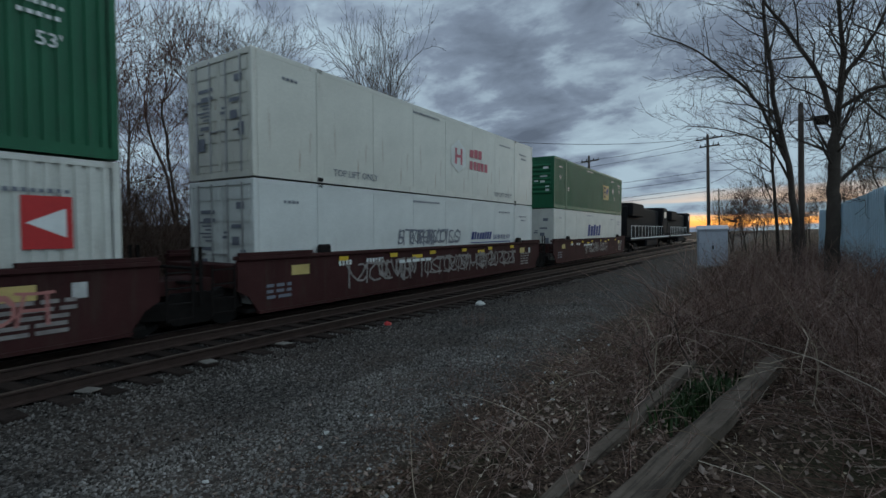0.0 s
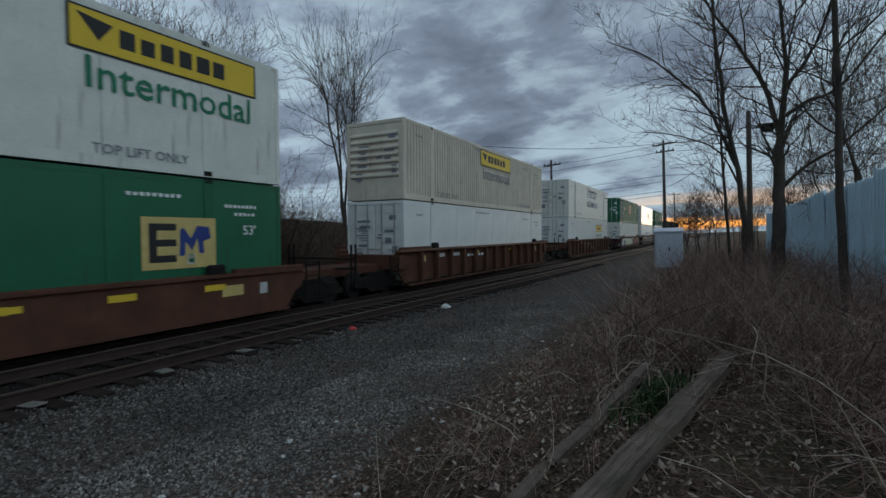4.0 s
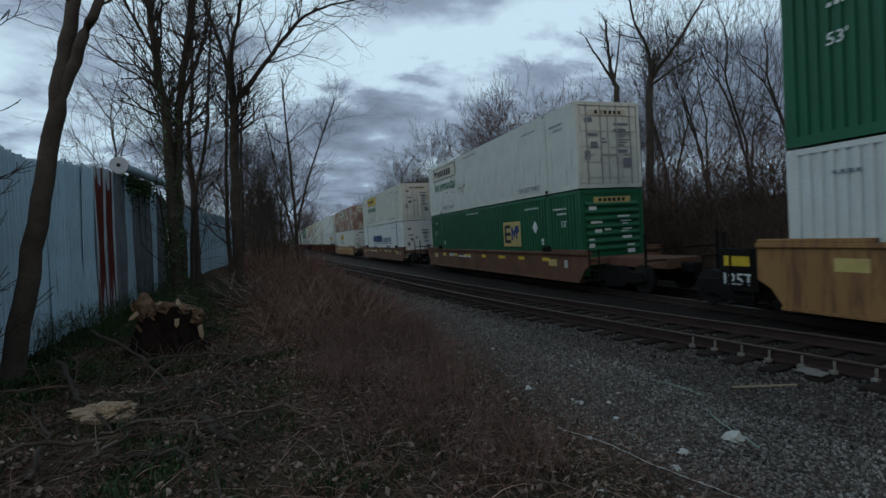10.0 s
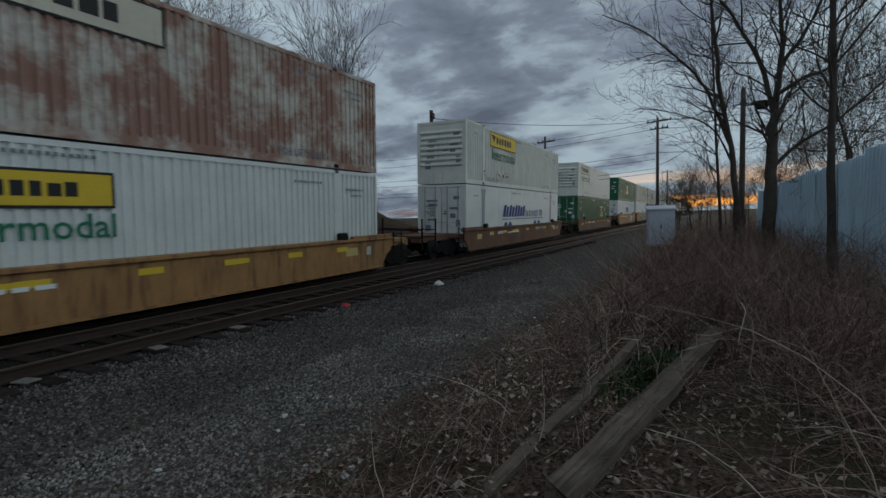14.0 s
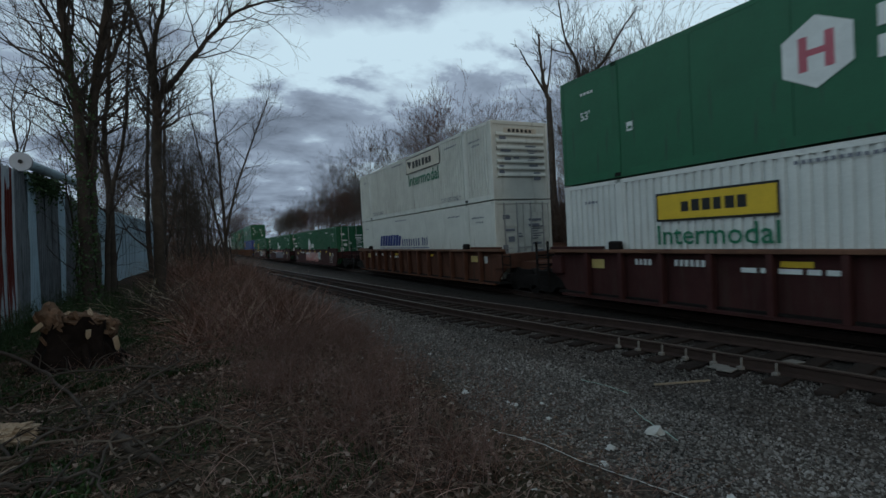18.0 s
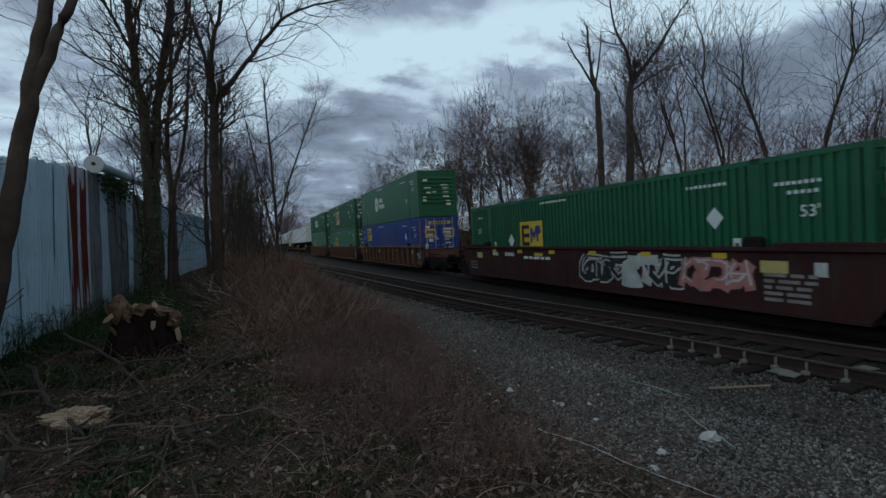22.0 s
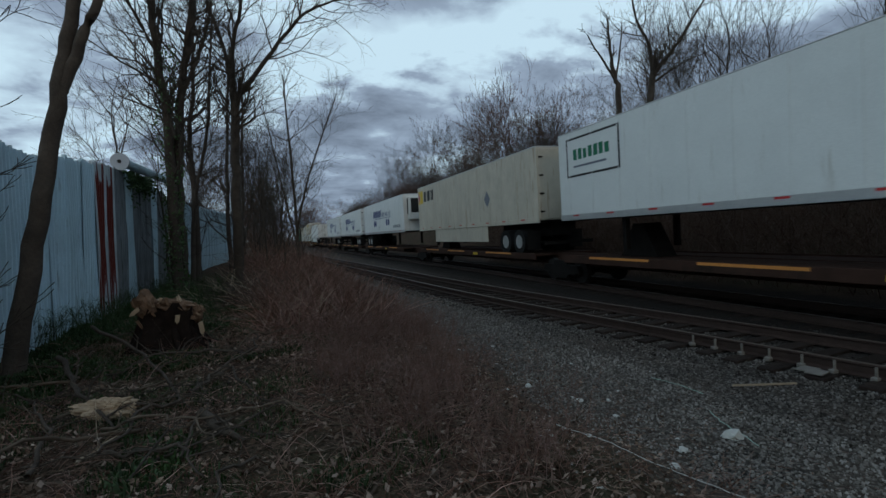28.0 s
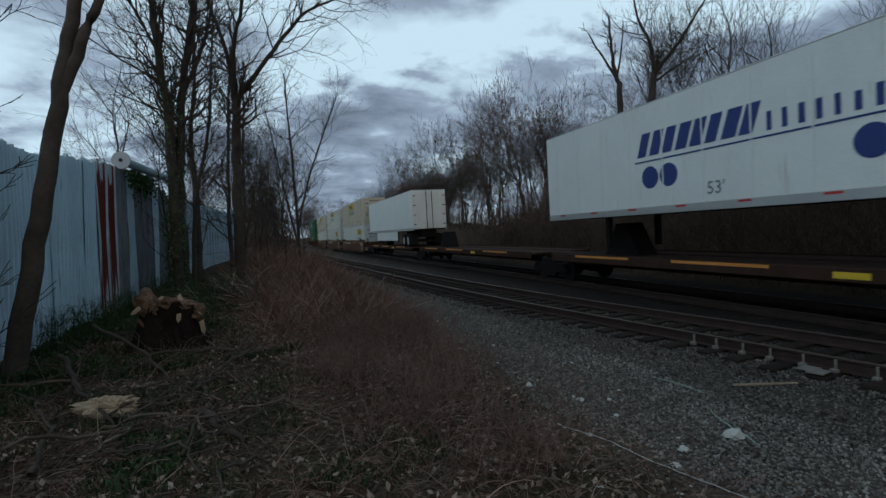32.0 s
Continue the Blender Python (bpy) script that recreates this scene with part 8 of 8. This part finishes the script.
def green_shade(rs):
    return rs.uniform(-20, -9.5), -4.0 + 2.6 * rs.uniform(0, 1) ** 1.3, rs.uniform(0.6, 1.3)


stems("brush_pile", "pile of pale cut stalks and branches on the bank", 260, brush_pile, "straw", (0.7, 1.7), (0.010, 0.020), 61, arch=0.5, up=(0.1, 1.3))
stems("brush_pile_dark", "tangle of grey cut branches heaped on the bank", 700, brush_pile, "bark", (0.6, 1.7), (0.006, 0.016), 62, arch=0.6, up=(0.2, 1.6))
sprays("evergreen_scrub", "dark green leafy scrub at the foot of the fence", 900, green_shade, "weed", (0.25, 0.7), (0.004, 0.009), 63, 10)
def clumps(rs):
    cx, cy, r = ((-6.6, 2.2, 0.5), (-5.0, 1.6, 0.4), (-8.4, 2.4, 0.5), (-4.3, 1.0, 0.35), (-10.5, 2.6, 0.6), (-7.6, 1.0, 0.5), (-3.6, 1.9, 0.3), (-5.9, 0.6, 0.4), (-13.0, 2.2, 0.7))[rs.randint(0, 9)]
    return cx + rs.normal(0, r), cy + rs.normal(0, r * 0.6), 0.7 + 0.4 * smooth(-cx, 4, 9)


sprays("brush_clump", "dense clump of reddish dry brush at the bank edge", 800, clumps, "fuzz", (0.30, 0.66), (0.002, 0.004), 64, 12)
sprays("reddish_brush", "soft reddish-brown brush of fine dry twigs beside ballast", 3000, fuzz_patch, "fuzz", (0.35, 0.80), (0.0018, 0.0038), 31)
sprays("brush_by_fence", "grey-brown dry brush with fine twigs before the fence", 2600, right_fuzz, "paletwig", (0.5, 1.15), (0.002, 0.0045), 32)
sprays("bank_brush", "dense grey-brown leafless brush on the far embankment", 4200, near_bank, "scrub", (1.9, 4.3), (0.008, 0.018), 33, 8)
sprays("gravel_weeds", "small dry weeds growing through the gravel", 220, gravel_weeds, "fuzz", (0.15, 0.40), (0.0016, 0.003), 34, 6)

def tufts(name, label, count, place, mat, h, w, seed):
    """Blades and small leaves as single bent slips."""
    rs = np.random.RandomState(seed)
    verts, faces = [], []
    for k in range(count):
        x, y, f = place(rs)
        z = ground_z(x, y)
        an = rs.uniform(0, 6.28)
        L, ww = rs.uniform(*h) * f, rs.uniform(*w)
        dx, dy = math.cos(an), math.sin(an)
        t = rs.uniform(0.1, 0.9)
        b = len(verts)
        verts += [(x - dy * ww, y + dx * ww, z - 0.01), (x + dy * ww, y - dx * ww, z - 0.01), (x + dx * L * t * 0.5 + dy * ww * 0.8, y + dy * L * t * 0.5 - dx * ww * 0.8, z + L * 0.7), (x + dx * L * t * 0.5 - dy * ww * 0.8, y + dy * L * t * 0.5 + dx * ww * 0.8, z + L * 0.7), (x + dx * L * t, y + dy * L * t, z + L * (1.0 - 0.25 * t))]
        faces += [(b, b + 1, b + 2, b + 3), (b + 3, b + 2, b + 4)]
    return tagged(mesh_ob(name, verts, faces, M[mat]), label, "undergrowth", kind="stuff")


def leaves(name, label, count, place, mat, size, seed):
    rs = np.random.RandomState(seed)
    verts, faces = [], []
    for k in range(count):
        x, y, f = place(rs)
        z = ground_z(x, y) + rs.uniform(0.0, 0.05)
        s = rs.uniform(*size)
        e = Euler((rs.uniform(-0.7, 0.7), rs.uniform(-0.7, 0.7), rs.uniform(0, 6.28))).to_matrix()
        b = len(verts)
        for px, py, pz in ((-1, 0, 0.15), (0, -0.55, 0), (1, 0, 0.2), (0, 0.55, 0)):
            q = e @ Vector((px * s, py * s, pz * s))
            verts.append((x + q.x, y + q.y, z + q.z))
        faces.append((b, b + 1, b + 2, b + 3))
    return tagged(mesh_ob(name, verts, faces, M[mat]), label, "leaf litter", kind="stuff")


def near_left(rs):
    return -13 * rs.uniform(0, 1) ** 0.85, rs.uniform(-3.5, 2.6), 1.0


def near_right(rs):
    return 12 * rs.uniform(0, 1) ** 0.85, rs.uniform(-3.0, 2.7), 1.0


def weeds_left(rs):
    while True:
        x, y = 0.5 - 16.5 * rs.uniform(0, 1) ** 0.9, rs.uniform(-4.0, 0.6)
        if noise.noise((x * 0.7, y * 0.7, 3.0)) > -0.25 + 0.14 * (y + 4):
            return x, y, 1.0


def weeds_right(rs):
    x = rs.normal(5.3, 0.35)
    return x, 0.62 - (x - 5.3) * 0.2 + rs.normal(0, 0.12), 1.0


leaves("dead_leaves", "curled brown dead leaves covering the bank", 17500, near_left, "leaf", (0.018, 0.042), 11)
leaves("bramble_leaves", "curled brown dead leaves among the brambles", 13000, near_right, "leaf2", (0.018, 0.042), 12)
leaves("gravel_leaves", "brown leaf scraps blown over the gravel edge", 3200, ballast_edge, "leaf", (0.012, 0.032), 53)
leaves("pale_leaves", "pale dry leaf scraps on the bank", 500, near_left, "straw", (0.010, 0.024), 13)
leaves("leaf_scraps", "pale dry leaf scraps among the brambles", 2600, near_right, "straw", (0.012, 0.03), 14)
tufts("moss_tufts", "dull green moss and grass between fallen twigs", 36000, moss_left, "weed", (0.025, 0.09), (0.003, 0.008), 35)
tufts("green_weeds", "low green weeds near the fence", 32000, weeds_left, "weed", (0.03, 0.12), (0.006, 0.015), 15)
tufts("green_tuft", "small bright green weed beside a timber beam", 500, weeds_right, "weed", (0.08, 0.24), (0.006, 0.014), 16)


def ivy(name, label, count, place, seed, size=(0.03, 0.06)):
    rs = np.random.RandomState(seed)
    verts, faces = [], []
    for k in range(count):
        p = place(rs)
        s = rs.uniform(*size)
        e = Euler(rs.uniform(0, 6.28, 3)).to_matrix()
        b = len(verts)
        for q in ((-1, 0, 0), (-0.3, -0.7, 0.1), (1, 0, -0.1), (-0.3, 0.7, 0.1)):
            v = e @ Vector([c * s for c in q])
            verts.append((p[0] + v.x, p[1] + v.y, p[2] + v.z))
        faces.append((b, b + 1, b + 2, b + 3))
    return tagged(mesh_ob(name, verts, faces, M["ivy"]), label, "ivy", kind="stuff")


def on_trunk(rs):
    z = 0.4 + 7.5 * rs.uniform(0, 1) ** 1.3
    an, r = rs.uniform(0, 6.28), 0.20 + abs(rs.normal(0, 0.10)) * (1.6 if 3.6 < z < 6.0 else 0.7)
    return -16.6 + math.cos(an) * r, -2.95 - 0.015 * z + math.sin(an) * r, z


def on_old_fence(rs):
    x = rs.uniform(-19.5, -16.6)
    return x + rs.normal(0, 0.1), -4.18 + rs.normal(0, 0.12), 4.15 - abs(rs.normal(0, 0.28)) + 0.1


ivy("ivy_on_trunk", "green ivy climbing a tall bare trunk", 1500, on_trunk, 41)
ivy("ivy_on_fence", "green ivy spilling over the old metal fence", 1300, on_old_fence, 42)

def stones(name, label, count, place, size, seed, mat="stone"):
    """Crushed stone: squarish lumps, each with its own facets."""
    rs = np.random.RandomState(seed)
    base = np.array([(1, 0, 0), (-1, 0, 0), (0, 1, 0), (0, -1, 0), (0, 0, 1), (0, 0, -1)], float)
    tri = np.array([(0, 2, 4), (2, 1, 4), (1, 3, 4), (3, 0, 4), (2, 0, 5), (1, 2, 5), (3, 1, 5), (0, 3, 5)])
    xy = np.array([place(rs) for _ in range(count)])
    z = np.array([ground_z(x, y) for x, y in xy])
    s = rs.uniform(0, 1, count) ** 1.6 * (size[1] - size[0]) + size[0]
    q = rs.normal(0, 1, (count, 4))
    q /= np.linalg.norm(q, axis=1, keepdims=True)
    a, b, c, d = q.T
    rot = np.stack((1 - 2 * (c * c + d * d), 2 * (b * c - a * d), 2 * (b * d + a * c), 2 * (b * c + a * d), 1 - 2 * (b * b + d * d), 2 * (c * d - a * b), 2 * (b * d - a * c), 2 * (c * d + a * b), 1 - 2 * (b * b + c * c)), 1).reshape(-1, 3, 3)
    v = base[None] * rs.uniform(0.55, 1.15, (count, 6, 1)) * s[:, None, None] * rs.uniform(0.7, 1.2, (count, 1, 3))
    v = np.einsum("nij,nkj->nki", rot, v) + np.column_stack((xy, z + s * 0.25))[:, None]
    Q = (np.arange(count)[:, None, None] * 6 + tri[None]).reshape(-1, 3)
    return quad_ob(name, v.reshape(-1, 3), Q, mat, label, "gravel")


def gravel_strip(lo, hi):
    def place(rs):
        while True:
            x = rs.normal(0, 7.5)
            y = rs.uniform(lo, hi)
            if y < 2.9 + 0.5 * noise.noise((x * 0.5, 0, 0)) and rs.uniform() > 0.12:
                continue
            if abs(x) < 24:
                return x, y
    return place


def between(rs):
    x = rs.uniform(-24, 20)
    return x, near_y(x) + rs.uniform(-1.9, 2.2)


stones("ballast_stones", "pale grey crushed ballast stones by the bank", 48000, gravel_strip(2.1, 4.9), (0.007, 0.025), 21)
stones("grimy_stones", "dark grimy ballast stones beside the siding", 46000, gravel_strip(4.4, 7.8), (0.008, 0.028), 23, "darkstone")
stones("crib_stones", "brown ballast stones between the ties, coloured darker for the train's shade", 14000, between, (0.014, 0.038), 22, "cribstone")

motions()
